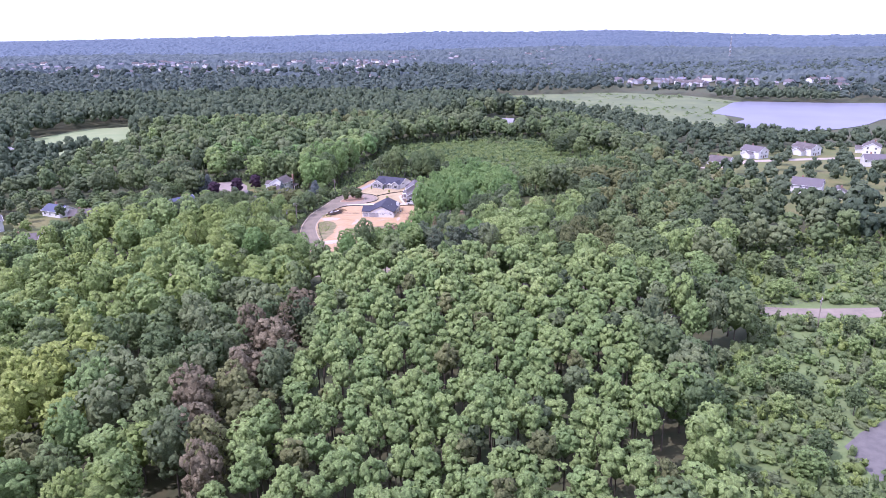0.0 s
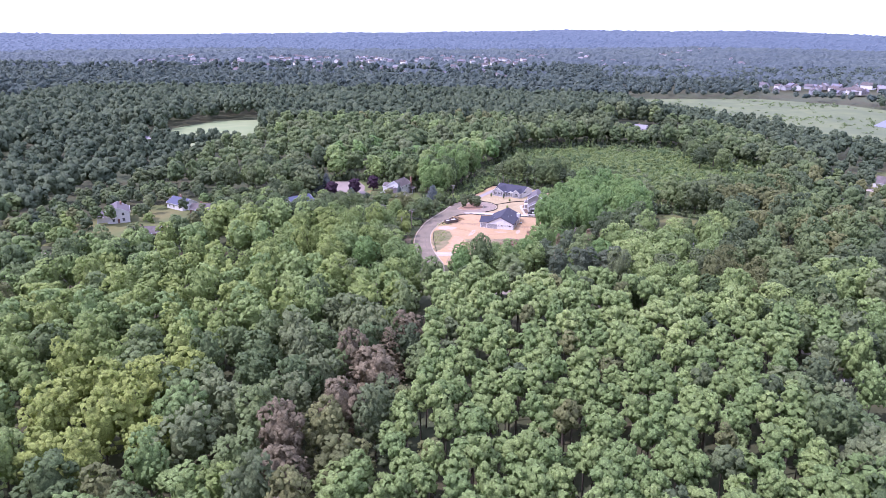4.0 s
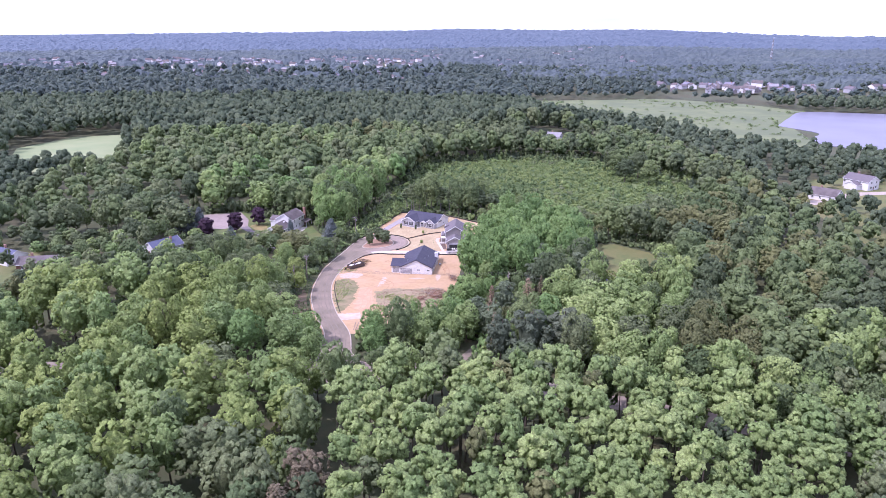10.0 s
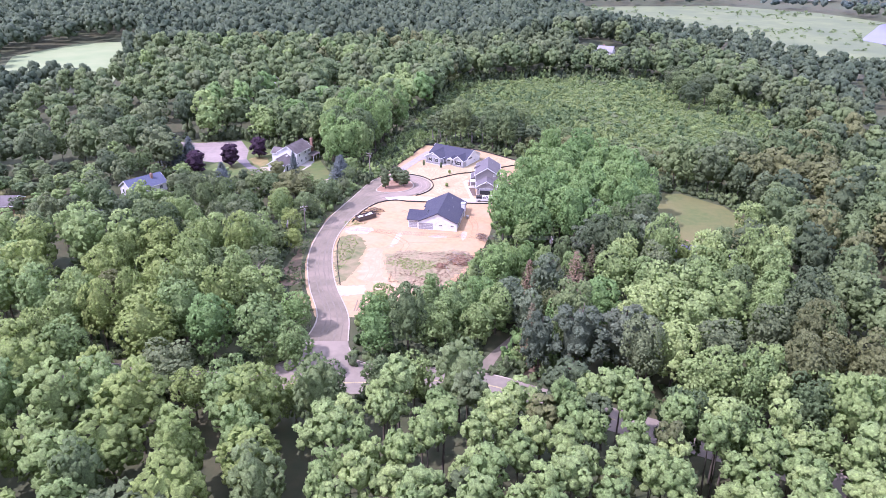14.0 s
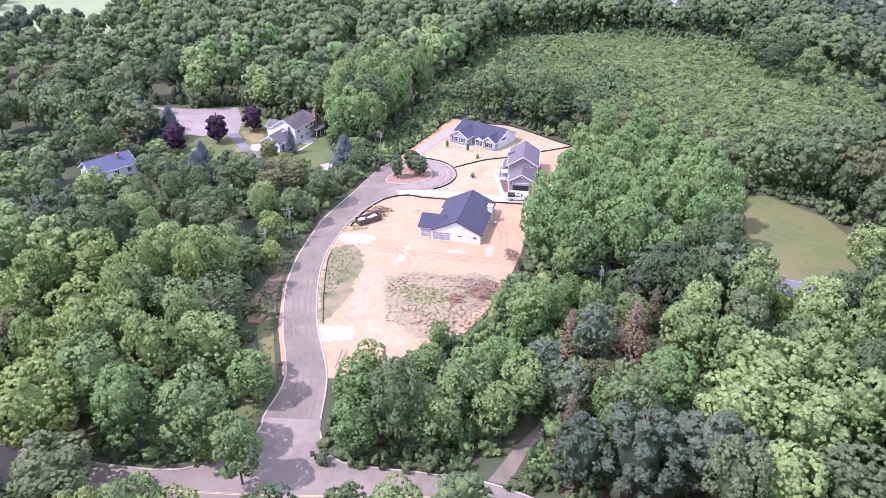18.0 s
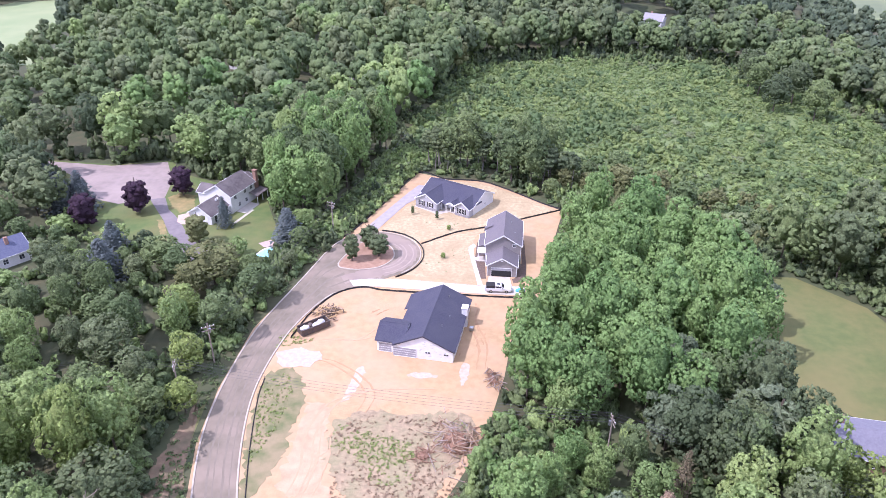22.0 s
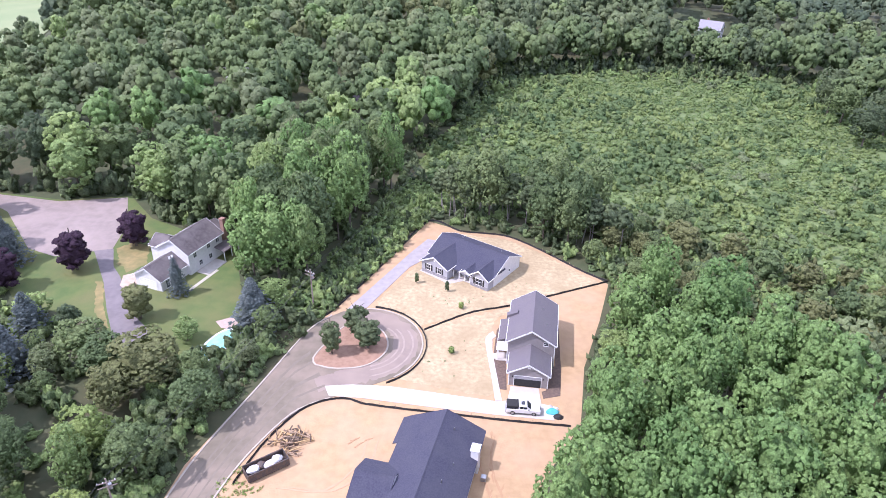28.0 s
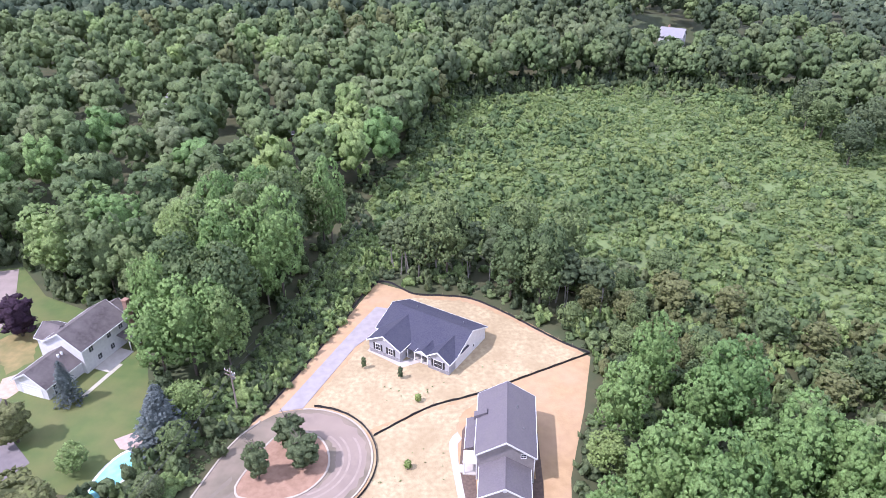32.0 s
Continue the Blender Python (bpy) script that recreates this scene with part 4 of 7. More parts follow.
sheet("driveway", [(-14.6, -18.2), (-10, -17.4), (-3.2, -17.3), (6, -18.4), (15.7, -19.6), (17.4, -19.2), (18.0, -15.4), (22.9, -15.6), (23.2, -19.5), (25.3, -20.0), (25.2, -23.4), (15.7, -22.9), (5, -22.0), (-7.6, -20.7), (-13.4, -20.6)], 0.09, CONCRETE, "bright new concrete drive of the taupe house", "driveway")
sheet("walkway", spline([(15.3, -19.4), (14.7, -14), (13.6, -6), (13.3, -1.5), (14.6, 0.6)], 1.0) + [(15.3, -0.9)] + spline([(14.6, -2), (14.7, -6), (15.6, -13), (16.5, -19.3)], 1.0), 0.08, CONCRETE, "curved concrete footpath to the side porch", "path")
sheet("driveway", [(-15.3, 5.4), (-11.4, 6.2), (-4.4, 23.2), (-2.2, 26), (1.2, 30.4), (2.2, 35.6), (-1.6, 36.6), (-5.0, 29.5)], 0.09, mat("new_concrete_drive", (0.355, 0.32, 0.325), (0.30, 0.27, 0.275), scale=0.7), "grey-lilac concrete drive of the grey house", "driveway")
sheet("walkway", [(-0.6, 24.6), (-2.0, 22.0), (4.8, 17.0), (8.2, 18.6), (7.8, 20.2), (5.0, 18.9), (0.2, 22.4)], 0.08, CONCRETE, "white concrete footpath round the grey house", "path")
sheet("bare_patch", ragged(spline([(-10, -60), (-9.4, -56), (-8.3, -50.5), (-7, -49.8), (-6.9, -53), (-8.4, -58), (-9.2, -60.4)], 1)[:-1], 0.35, 0.5, 5), 0.05, WHITEDUST, "splash of pale gravel on the sand", "gravel")
sheet("bare_patch", ragged(spline([(1.2, -52.4), (3, -51.2), (6.4, -51.8), (7.4, -52.4), (4, -53)], 1), 0.35, 0.5, 6), 0.05, WHITEDUST, "splash of pale gravel on the sand", "gravel")
sheet("bare_patch", ragged(spline([(11.3, -51), (12.2, -48), (13.6, -49), (13, -53), (11.8, -55)], 1), 0.35, 0.5, 7), 0.05, WHITEDUST, "splash of pale gravel on the sand", "gravel")
sheet("clay", ragged(spline([(-16, -60), (-12, -62), (-11, -70), (-9.5, -80), (-4, -88), (-8, -96), (-13, -91.5), (-12.6, -83), (-17, -80), (-16.6, -70)], 2), 0.9, 0.7, 8), 0.04, CLAY, "raw orange clay where the brush was cleared", "ground")
sheet("brush_litter", ragged(spline([(-10.5, -65), (-4, -62.5), (4, -63), (12, -62), (14.5, -66), (11.5, -75), (6, -84), (0, -88), (-6.4, -82), (-10.4, -74)], 2), 0.9, 0.7, 9), 0.055, TRASH, "ground strewn with grey brush and weeds", "ground")

# the turning circle's island
ISLE = spline([(-17.6, -12.6), (-13.8, -13.4), (-8.6, -12.2), (-5.6, -8.6), (-5.4, -4.6), (-7.4, -0.8), (-11, 0.8), (-14.6, -0.5), (-17.2, -6.5), (-18.4, -10.8), (-17.6, -12.6)], 1.0)
sheet("island", ISLE[:-1], 0.17, REDMULCH, "reddish mulch island in the turning circle", "island")
tagged(part("kerb", kerb(ISLE, 0.32, 0.24), TAN), "pale concrete kerb round the island", "kerb", kind="structure")
sheet("bare_soil", ragged(spline([(-36.4, -61), (-34.6, -66), (-33.6, -74), (-32.0, -82), (-35.5, -85), (-38.6, -80), (-37.4, -70), (-36.4, -61)], 1)[:-1], 0.6, 0.5, 31), 0.04, RAW, "bare orange-brown soil on the roadside bank", "soil")
# tyre swirls, patches and the painted line of the street
SEAM = mat("asphalt_seam", (0.345, 0.275, 0.235), (0.29, 0.23, 0.195), scale=0.8)
WPATH = mat("wheel_polish", (0.210, 0.174, 0.135), (0.182, 0.150, 0.116), scale=0.6)
DUST = mat("road_dust", (0.285, 0.222, 0.184), (0.225, 0.177, 0.150), scale=0.5, big=0.6, big_scale=0.25, c=(0.33, 0.255, 0.205))
ring = [(CUL[0] + 10.9 * math.cos(radians(q)), CUL[1] + 10.9 * math.sin(radians(q))) for q in range(-62, 104, 6)]
ring += [(CUL[0] + 6.4 * math.cos(radians(q)), CUL[1] + 6.4 * math.sin(radians(q))) for q in range(100, -92, -6)]
sheet("road_dust", ragged(ring + [(-17, -16.5), (-15.5, -19.5), (-9, -17.2)], 0.5, 0.6, 41), 0.0835, DUST, "sandy dust carried over the turning circle", "road")
for k, r in enumerate((6.6, 7.6, 9.3)):
    ring = [(CUL[0] + 0.5 + r * math.cos(radians(q)), CUL[1] + r * math.sin(radians(q))) for q in range(-70, 60 - 12 * k, 5)]
    ring += [(CUL[0] + 0.5 + (r + 0.35) * math.cos(radians(q)), CUL[1] + (r + 0.35) * math.sin(radians(q))) for q in range(55 - 12 * k, -75, -5)]
    sheet("tyre_mark", ring, 0.086 + 0.002 * k, SEAM, "pale dusty tyre mark round the circle", "road")
for off, w in ((0.27, 0.05), (0.42, 0.03), (0.62, 0.05), (0.8, 0.03)):
    a_, b_ = np.array([ROAD_W[int(q)] for q in np.linspace(0, len(ROAD_W) - 5, 40)]), np.array([ROAD_E[int(q)] for q in np.linspace(0, len(ROAD_E) - 1, 40)])
    l_, r_ = a_ + (b_ - a_) * off, a_ + (b_ - a_) * (off + w)
    sheet("wheel_path", ragged([tuple(q) for q in l_] + [tuple(q) for q in r_[::-1]], 0.12, 1.0, 4), 0.087, WPATH, "faint dusty wheel path along the road", "road")
YELLOW = mat("road_paint", (0.62, 0.50, 0.22), (0.50, 0.42, 0.22), scale=2)
mid = spline([(-60, -126.2), (-46, -128.4), (-22, -128.6), (8, -127.2), (18, -129.6), (40, -140)], 2)
for off in (-0.12, 0.12):
    sheet("centre_line", [(p[0], p[1] + off - 0.05) for p in mid] + [(p[0], p[1] + off + 0.05) for p in mid[::-1]], 0.078, YELLOW, "double yellow centre line", "road marking")


def silt_fence(line, h=0.42, gap=2.6):
    """Black fabric on wooden stakes along a line."""
    ob = thing("silt_fence", pose(0, 0, 0), "low black fabric silt fence on wooden stakes", "fence", "silt fences")
    bm = bmesh.new()
    rows = []
    for i, p in enumerate(line):
        q, r = line[max(i - 1, 0)], line[min(i + 1, len(line) - 1)]
        dv = Vector((r[0] - q[0], r[1] - q[1], 0)).normalized()
        s = Vector((-dv.y, dv.x, 0))
        w = 0.05 * math.sin(i * 2.3)
        c0 = Vector((p[0], p[1], 0))
        rows.append([bm.verts.new(c0 + s * (k + w * z) + Vector((0, 0, z))) for k, z in ((-0.16, -0.05), (-0.05, 0.12), (-0.03, h + w), (0.03, h + w), (0.05, 0.12), (0.16, -0.05))])
    for u, v in zip(rows, rows[1:]):
        for k in range(5):
            bm.faces.new((u[k], u[k + 1], v[k + 1], v[k]))
    bm.faces.new(rows[0]), bm.faces.new(rows[-1][::-1])
    bmesh.ops.recalc_face_normals(bm, faces=bm.faces)
    part("fabric", bm, BLACK, ob)
    run = 0.0
    last = line[0]
    for p in line:
        run += math.dist(p, last)
        last = p
        if run >= gap:
            run = 0.0
            part("stake", STAKE, None, ob).location = (p[0], p[1], 0)
    return ob


_s = boxes((-0.03, -0.03, -0.1, 0.03, 0.03, 0.85))
STAKE = bpy.data.meshes.new("stake")
_s.to_mesh(STAKE), _s.free()
STAKE.materials.append(WOOD)
silt_fence(spline([(-19, 3), (-16.6, 8), (-9, 28), (-2.2, 45.8), (6, 41.3), (12, 40.6), (18, 39.4), (25, 34), (34.2, 25), (39.5, 21)], 1.2))
silt_fence(spline([(1.2, -0.2), (8.1, 5.2), (12, 7.4), (17.8, 9.6), (28, 14.9), (39.5, 21)], 1.2))
silt_fence([(CUL[0] + 12.5 * math.cos(radians(q)), CUL[1] + 12.5 * math.sin(radians(q))) for q in range(86, -64, -5)])
silt_fence(spline([(-23.4, -41), (-21.2, -32.4), (-17.4, -24.8), (-13.2, -21.7), (-9.5, -21.2), (-7.4, -22.1), (0, -22.9), (10, -23.6), (18, -24.2), (27.8, -24.6)], 1.2))
silt_fence(spline([(-21.2, -84), (-23.6, -72), (-25.4, -60), (-25.6, -54)], 1.2), 0.25)

# roll-off skip full of bags
RUST = mat("skip_paint", (0.065, 0.060, 0.060), (0.13, 0.085, 0.065), scale=2, rough=0.7)
BAG = mat("white_sheeting", (0.70, 0.69, 0.69), (0.60, 0.58, 0.58), scale=2, rough=0.5)


def lump(rx, ry, rz, seed, sub=2):
    bm = bmesh.new()
    bmesh.ops.create_icosphere(bm, subdivisions=sub, radius=1)
    for v in bm.verts:
        k = 1 + 0.28 * noise.noise(v.co * 1.7 + Vector((seed, seed * 2.1, 0)))
        v.co = Vector((v.co.x * rx * k, v.co.y * ry * k, max(v.co.z * rz * k, -0.1 * rz)))
    return bm


sk = thing("skip", pose(-19.2, -37.8, 0, 0, 0, 39), "dark open-topped skip heaped with white sheeting", "skip")
part("floor", boxes((-3.2, -1.2, 0.2, 3.2, 1.2, 0.3)), RUST, sk)
for y0 in (-1.25, 1.15):
    part("side", boxes((-3.25, y0, 0.2, 3.25, y0 + 0.1, 1.55), *[(k - 0.06, y0 - 0.06, 0.2, k + 0.06, y0 + 0.16, 1.5) for k in (-2.6, -1.6, -0.6, 0.4, 1.4, 2.4)], (-3.3, y0 - 0.03, 1.5, 3.3, y0 + 0.13, 1.62)), RUST, sk)
for x0 in (-3.3, 3.2):
    part("end", boxes((x0, -1.15, 0.2, x0 + 0.1, 1.15, 1.5)), RUST, sk)
for k in (-2.6, 2.4):
    for y0 in (-0.9, 0.75):
        part("roller", tube(bmesh.new(), [(k, y0, 0.13), (k, y0 + 0.15, 0.13)], 0.13, 10), METAL, sk)
for k, (px, py, sx) in enumerate(((-2.0, 0.1, 1.0), (0.6, -0.2, 1.1), (1.8, 0.2, 0.9), (-0.6, 0.3, 0.7))):
    part("sheeting", lump(sx, 0.75, 0.55, 5 + k), BAG if k != 3 else RUST, sk).location = (px, py, 1.1)

rc = np.random.default_rng(5)


def stick_heap(name, x, y, w, l, h, n, label, cat, mats, length=(1.2, 2.6), piece="branch", thick=(0.03, 0.09)):
    ob = thing(name, pose(x, y, 0, 0, 0, 25), label, cat)
    for j, m in enumerate(mats):
        for _ in range(n // len(mats)):
            bm = bmesh.new()
            u, v = rc.normal(size=2) * 0.42
            z = max(0.06, h * (1 - (u * u + v * v))) * rc.uniform(0.2, 1.0)
            q = rc.uniform(0, math.tau)
            ll = rc.uniform(*length) / 2
            tilt = rc.uniform(-0.25, 0.35)
            dx, dy, dz = math.cos(q) * ll, math.sin(q) * ll, tilt * ll
            tube(bm, [(u * w - dx, v * l - dy, max(0.04, z - dz)), (u * w + dx, v * l + dy, max(0.04, z + dz))], rc.uniform(*thick), 4)
            part(piece, bm, m, ob)
    part("mound", lump(w * 0.42, l * 0.42, h * 0.7, x), mats[-1], ob)
    return ob


GOLDW = mat("fresh_timber", (0.52, 0.36, 0.18), (0.42, 0.28, 0.14), scale=3)
ROOT = mat("dark_roots", (0.16, 0.11, 0.08), (0.10, 0.07, 0.05), scale=3)
STUMP = mat("split_wood", (0.42, 0.30, 0.20), (0.30, 0.21, 0.14), scale=3)
RED_D = mat("dead_red_leaves", (0.29, 0.165, 0.105), (0.225, 0.13, 0.085), scale=3)
GREYW = mat("grey_branches", (0.36, 0.30, 0.26), (0.25, 0.20, 0.17), scale=3)
stick_heap("debris_pile", -17.2, -31.9, 3.9, 2.9, 1.5, 84, "heap of splintered pale timber and roots", "debris", [GOLDW, STUMP, ROOT], (1.0, 2.8), "timber", (0.06, 0.16))
stick_heap("brush_pile", 10.8, -70, 5.5, 6.5, 1.9, 170, "large heap of cut grey branches and dead leaves", "brush pile", [GREYW, STUMP, RED_D], (1.5, 3.8))
stick_heap("brush_pile", 5.6, -72.9, 2.6, 2.2, 0.9, 60, "rust-red heap of dead leaves", "brush pile", [RED_D], (0.8, 1.8))
stick_heap("brush_pile", 17.8, -53, 1.6, 3.4, 1.2, 60, "tangle of broken branches at the wood's edge", "brush pile", [GREYW, RED_D], (1.2, 2.6))
for px, tn in ((-15.7, 3), (-14.9, 6), (-13.4, 28)):
    tm = thing("timber", pose(px, -95.2, 0.03, 0, 0, -tn), "long weathered plank lying on the sand", "timber", "planks beside the drive")
    part("plank", boxes((-0.13, -2.9, 0, 0.13, 2.9, 0.09), bevel=0.01), WOOD, tm)

# pickup with a topper on the drive
WPAINT = mat("white_paint", (0.78, 0.78, 0.79), (0.74, 0.74, 0.76), scale=1, rough=0.25)
RUBBER = mat("tyre_rubber", (0.02, 0.02, 0.02), (0.03, 0.03, 0.03), scale=5)
LAMP_R = mat("red_lens", (0.40, 0.02, 0.02), (0.3, 0.02, 0.02), rough=0.2)
LAMP_W = mat("clear_lens", (0.7, 0.7, 0.68), (0.6, 0.6, 0.6), rough=0.15)


def pickup(m, paint, label, topper=True):
    ob = thing("pickup_truck", m, label, "truck")
    prof = [(-2.85, 0.45), (2.7, 0.42), (2.85, 0.6), (2.85, 1.0), (2.7, 1.12), (1.25, 1.2), (-2.85, 1.2)]
    bm = solid(prof, -0.98, 0.98, "y")
    bmesh.ops.bevel(bm, geom=[e for e in bm.edges if e.calc_length() > 1], offset=0.05, segments=2, affect='EDGES')
    part("body", bm, paint, ob)
    cab = solid([(-0.75, 1.18), (1.25, 1.18), (0.55, 1.85), (-0.7, 1.88)], -0.86, 0.86, "y")
    bmesh.ops.bevel(cab, geom=list(cab.edges), offset=0.05, segments=2, affect='EDGES')
    part("cab", cab, paint, ob)
    part("windscreen", solid([(0.66, 1.80), (1.24, 1.24), (1.28, 1.24), (0.70, 1.80)], -0.74, 0.74, "y"), GLASS, ob)
    for s in (-1, 1):
        part("side_window", boxes((-0.55, s * 0.87 - 0.012, 1.28, 0.02, s * 0.87 + 0.012, 1.74), (0.1, s * 0.87 - 0.012, 1.28, 0.62, s * 0.87 + 0.012, 1.7)), GLASS, ob)
        part("mirror", boxes((0.85, s * 1.06 - 0.1, 1.2, 0.98, s * 1.06 + 0.1, 1.42), bevel=0.02), BLACK, ob)
        part("headlight", boxes((2.8, s * 0.72 - 0.18, 0.78, 2.88, s * 0.72 + 0.18, 0.98)), LAMP_W, ob)
        part("tail_light", boxes((-2.88, s * 0.86 - 0.08, 0.8, -2.8, s * 0.86 + 0.08, 1.15)), LAMP_R, ob)
        for x in (-1.75, 1.8):
            w = part("wheel", tube(bmesh.new(), [(x, s * 0.99, 0.39), (x, s * 0.72, 0.39)], 0.39, 18), RUBBER, ob)
            part("rim", tube(bmesh.new(), [(x, s * 1.0, 0.39), (x, s * 0.95, 0.39)], 0.24, 12), METAL, w)
    part("sunroof", boxes((-0.35, -0.42, 1.885, 0.3, 0.42, 1.9)), GLASS, ob)
    part("bumper", boxes((2.8, -0.95, 0.42, 2.95, 0.95, 0.66), (-3.0, -0.95, 0.45, -2.84, 0.95, 0.68), bevel=0.02), METAL, ob)
    part("grille", boxes((2.84, -0.5, 0.68, 2.89, 0.5, 0.98)), BLACK, ob)
    if topper:
        t = boxes((-2.82, -0.92, 1.2, -0.8, 0.92, 1.86), bevel=0.07)
        tp = part("topper", t, BLACK, ob, "black fibreglass topper")
        part("topper_window", boxes((-2.6, -0.935, 1.4, -1.0, -0.92, 1.7), (-2.6, 0.92, 1.4, -1.0, 0.935, 1.7)), GLASS, tp)
    return ob


pickup(pose(20.0, -21.7, 0.09, 0, 0, -1), WPAINT, "white pickup truck with a black topper on the concrete drive")
pickup(pose(-160, -86, 0.08, 0, 0, 20), mat("dark_paint", (0.03, 0.03, 0.04), (0.04, 0.04, 0.05), rough=0.25), "dark car parked on the pale drive", False)
TEAL = mat("teal_tarp", (0.08, 0.42, 0.45), (0.06, 0.34, 0.38), scale=2, rough=0.5)
PINKT = mat("pale_sacks", (0.55, 0.45, 0.45), (0.45, 0.40, 0.42), scale=2)
tp = thing("tarp_heap", pose(25.0, -21.4, 0), "teal tarpaulin and sacks heaped beside the drive", "tarpaulin")
part("tarp", lump(1.2, 0.9, 0.6, 3), TEAL, tp)
part("tarp", lump(0.9, 0.7, 0.45, 7), BLACK, tp).location = (0.9, -1.1, 0)
part("sack", lump(0.7, 0.6, 0.5, 9), PINKT, tp).location = (-0.5, 1.0, 0)
part("sack", lump(0.6, 0.5, 0.4, 12), BAG, tp).location = (0.5, 0.8, 0)


# power poles and wires
def power_pole(x, y, turn, h=9.4, arm=True):
    ob = thing("power_pole", pose(x, y, 0, 0, 0, turn), "grey wooden power pole with a crossarm", "power pole", "power poles")
    part("pole", tube(bmesh.new(), [(0, 0, -0.4), (0, 0, h)], [0.17, 0.11], 8), GREYW, ob)
    if arm:
        part("crossarm", boxes((-1.25, -0.16, h - 0.75, 1.25, -0.06, h - 0.6), (-1.25, -0.16, h - 1.5, 1.25, -0.06, h - 1.38)), GREYW, ob)
        for k in (-1.1, -0.4, 0.4, 1.1):
            part("insulator", tube(bmesh.new(), [(k, -0.11, h - 0.6), (k, -0.11, h - 0.4)], 0.06, 6), TRIM, ob)
    else:
        part("crossarm", boxes((-0.7, -0.16, h - 0.4, 0.7, -0.06, h - 0.28)), GREYW, ob)
    part("transformer", tube(bmesh.new(), [(0.3, 0.2, h - 2.2), (0.3, 0.2, h - 1.3)], 0.24, 10), METAL, ob)
    return ob


WIRE = mat("wire", (0.05, 0.05, 0.055), (0.08, 0.08, 0.085), scale=1, rough=0.5)


def wires(p, q, offs, sag=0.9, label="slack power lines between poles"):
    ob = thing("power_line", pose(0, 0, 0), label, "power line", "power lines")
    p, q = Vector(p), Vector(q)
    d = (q - p).normalized()
    s = Vector((-d.y, d.x, 0))
    for o, dz in offs:
        pts = [p.lerp(q, k / 12) + s * o + Vector((0, 0, dz - sag * 4 * (k / 12) * (1 - k / 12))) for k in range(13)]
        part("wire", tube(bmesh.new(), pts, 0.022, 3), WIRE, ob)


POLES = [(-36.6, -49.5, 30, 9.3), (-39.5, -60.0, 100, 8.6), (-22.2, 5.6, -30, 9.2)]
for px, py, tn, h in POLES:
    power_pole(px, py, tn, h)
power_pole(-95, -62, 95, 9), power_pole(36, -72, 95, 9), power_pole(78, -88, 95, 9), power_pole(138, -196, 60, 10), power_pole(88, -205, 60, 10), power_pole(116, -118, 30, 9)
four = [(-1.1, 0), (-0.4, 0), (0.4, 0), (1.1, 0)]
wires((-39.5, -60, 8.3), (36, -72, 8.6), four, 1.4)
wires((36, -72, 8.6), (78, -88, 8.6), four, 0.8)
wires((-39.5, -60, 8.3), (-95, -62, 8.7), four, 1.2)
wires((-36.6, -49.5, 9.0), (-39.5, -60, 8.5), [(-0.5, 0), (0.5, 0)], 0.3)
wires((-36.6, -49.5, 9.0), (-22.2, 5.6, 8.9), [(-0.6, 0), (0.6, 0), (0, -1)], 1.2)
wires((-22.2, 5.6, 8.9), (-6, 60, 9.5), [(-0.6, 0), (0.6, 0), (0, -1)], 1.2)
wires((88, -205, 9.6), (138, -196, 9.6), four, 0.8)
wires((88, -205, 9.6), (40, -170, 9.6), four, 0.8)

# the farmhouse's garden: pool, hedge, stone edging
POOLW = mat("pool_water", (0.22, 0.66, 0.74), (0.30, 0.74, 0.80), scale=0.8, rough=0.08)
pl = thing("swimming_pool", pose(-37.4, -8.6, 0, 0, 0, -14), "turquoise swimming pool with a white rim", "pool")
ring = [(2.0 * math.cos(q), 5.0 * math.sin(q)) for q in np.linspace(0, math.tau, 25)[:-1]]
part("rim", solid([(p[0] * 1.22, p[1] * 1.12) for p in ring], -0.1, 0.3), TRIM, pl)
part("water", solid(ring, 0.1, 0.31), POOLW, pl)
sheet("patio", [(-40.4, -1.0), (-37.6, 0.8), (-35.4, -1.6), (-36.3, -3.4), (-38.6, -3.0)], 0.07, mat("pink_paving", (0.50, 0.38, 0.33), (0.44, 0.33, 0.29), scale=1.5), "pinkish paved patio by the pool", "patio")
sheet("path", [(-50.4, 9.2), (-47.3, 18.4), (-46.5, 18.0), (-49.7, 8.8)], 0.06, mat("stone_edging", (0.48, 0.45, 0.38), (0.40, 0.38, 0.30), scale=2), "pale stone edging across the lawn", "path")
sheet("flower_bed", spline([(-66.5, 14), (-63.5, 15.5), (-61.6, 12.4), (-63.0, 8.6), (-65.4, 10)], 1.0), 0.07, WHITEDUST, "white pebble bed with small shrubs", "flower bed")

# cell tower on the far rise
tw = thing("radio_tower", pose(888, 1453, float(land(888, 1453))), "tall thin lattice tower above the far woods", "tower")
for k in range(3):
    q = k * math.tau / 3
    part("leg", tube(bmesh.new(), [(4 * math.cos(q), 4 * math.sin(q), -2), (0.8 * math.cos(q), 0.8 * math.sin(q), 62)], [0.7, 0.4], 5), METAL, tw)
for k in range(12):
    z = 3 + 5 * k
    r0, r1 = 4 - 3.2 * z / 62, 4 - 3.2 * (z + 5) / 62
    bm = bmesh.new()
    for j in range(3):
        q, w = j * math.tau / 3, (j + 1) * math.tau / 3
        tube(bm, [(r0 * math.cos(q), r0 * math.sin(q), z), (r1 * math.cos(w), r1 * math.sin(w), z + 5)], 0.3, 4)
    part("brace", bm, TRIM if k % 2 else RED_D, tw)

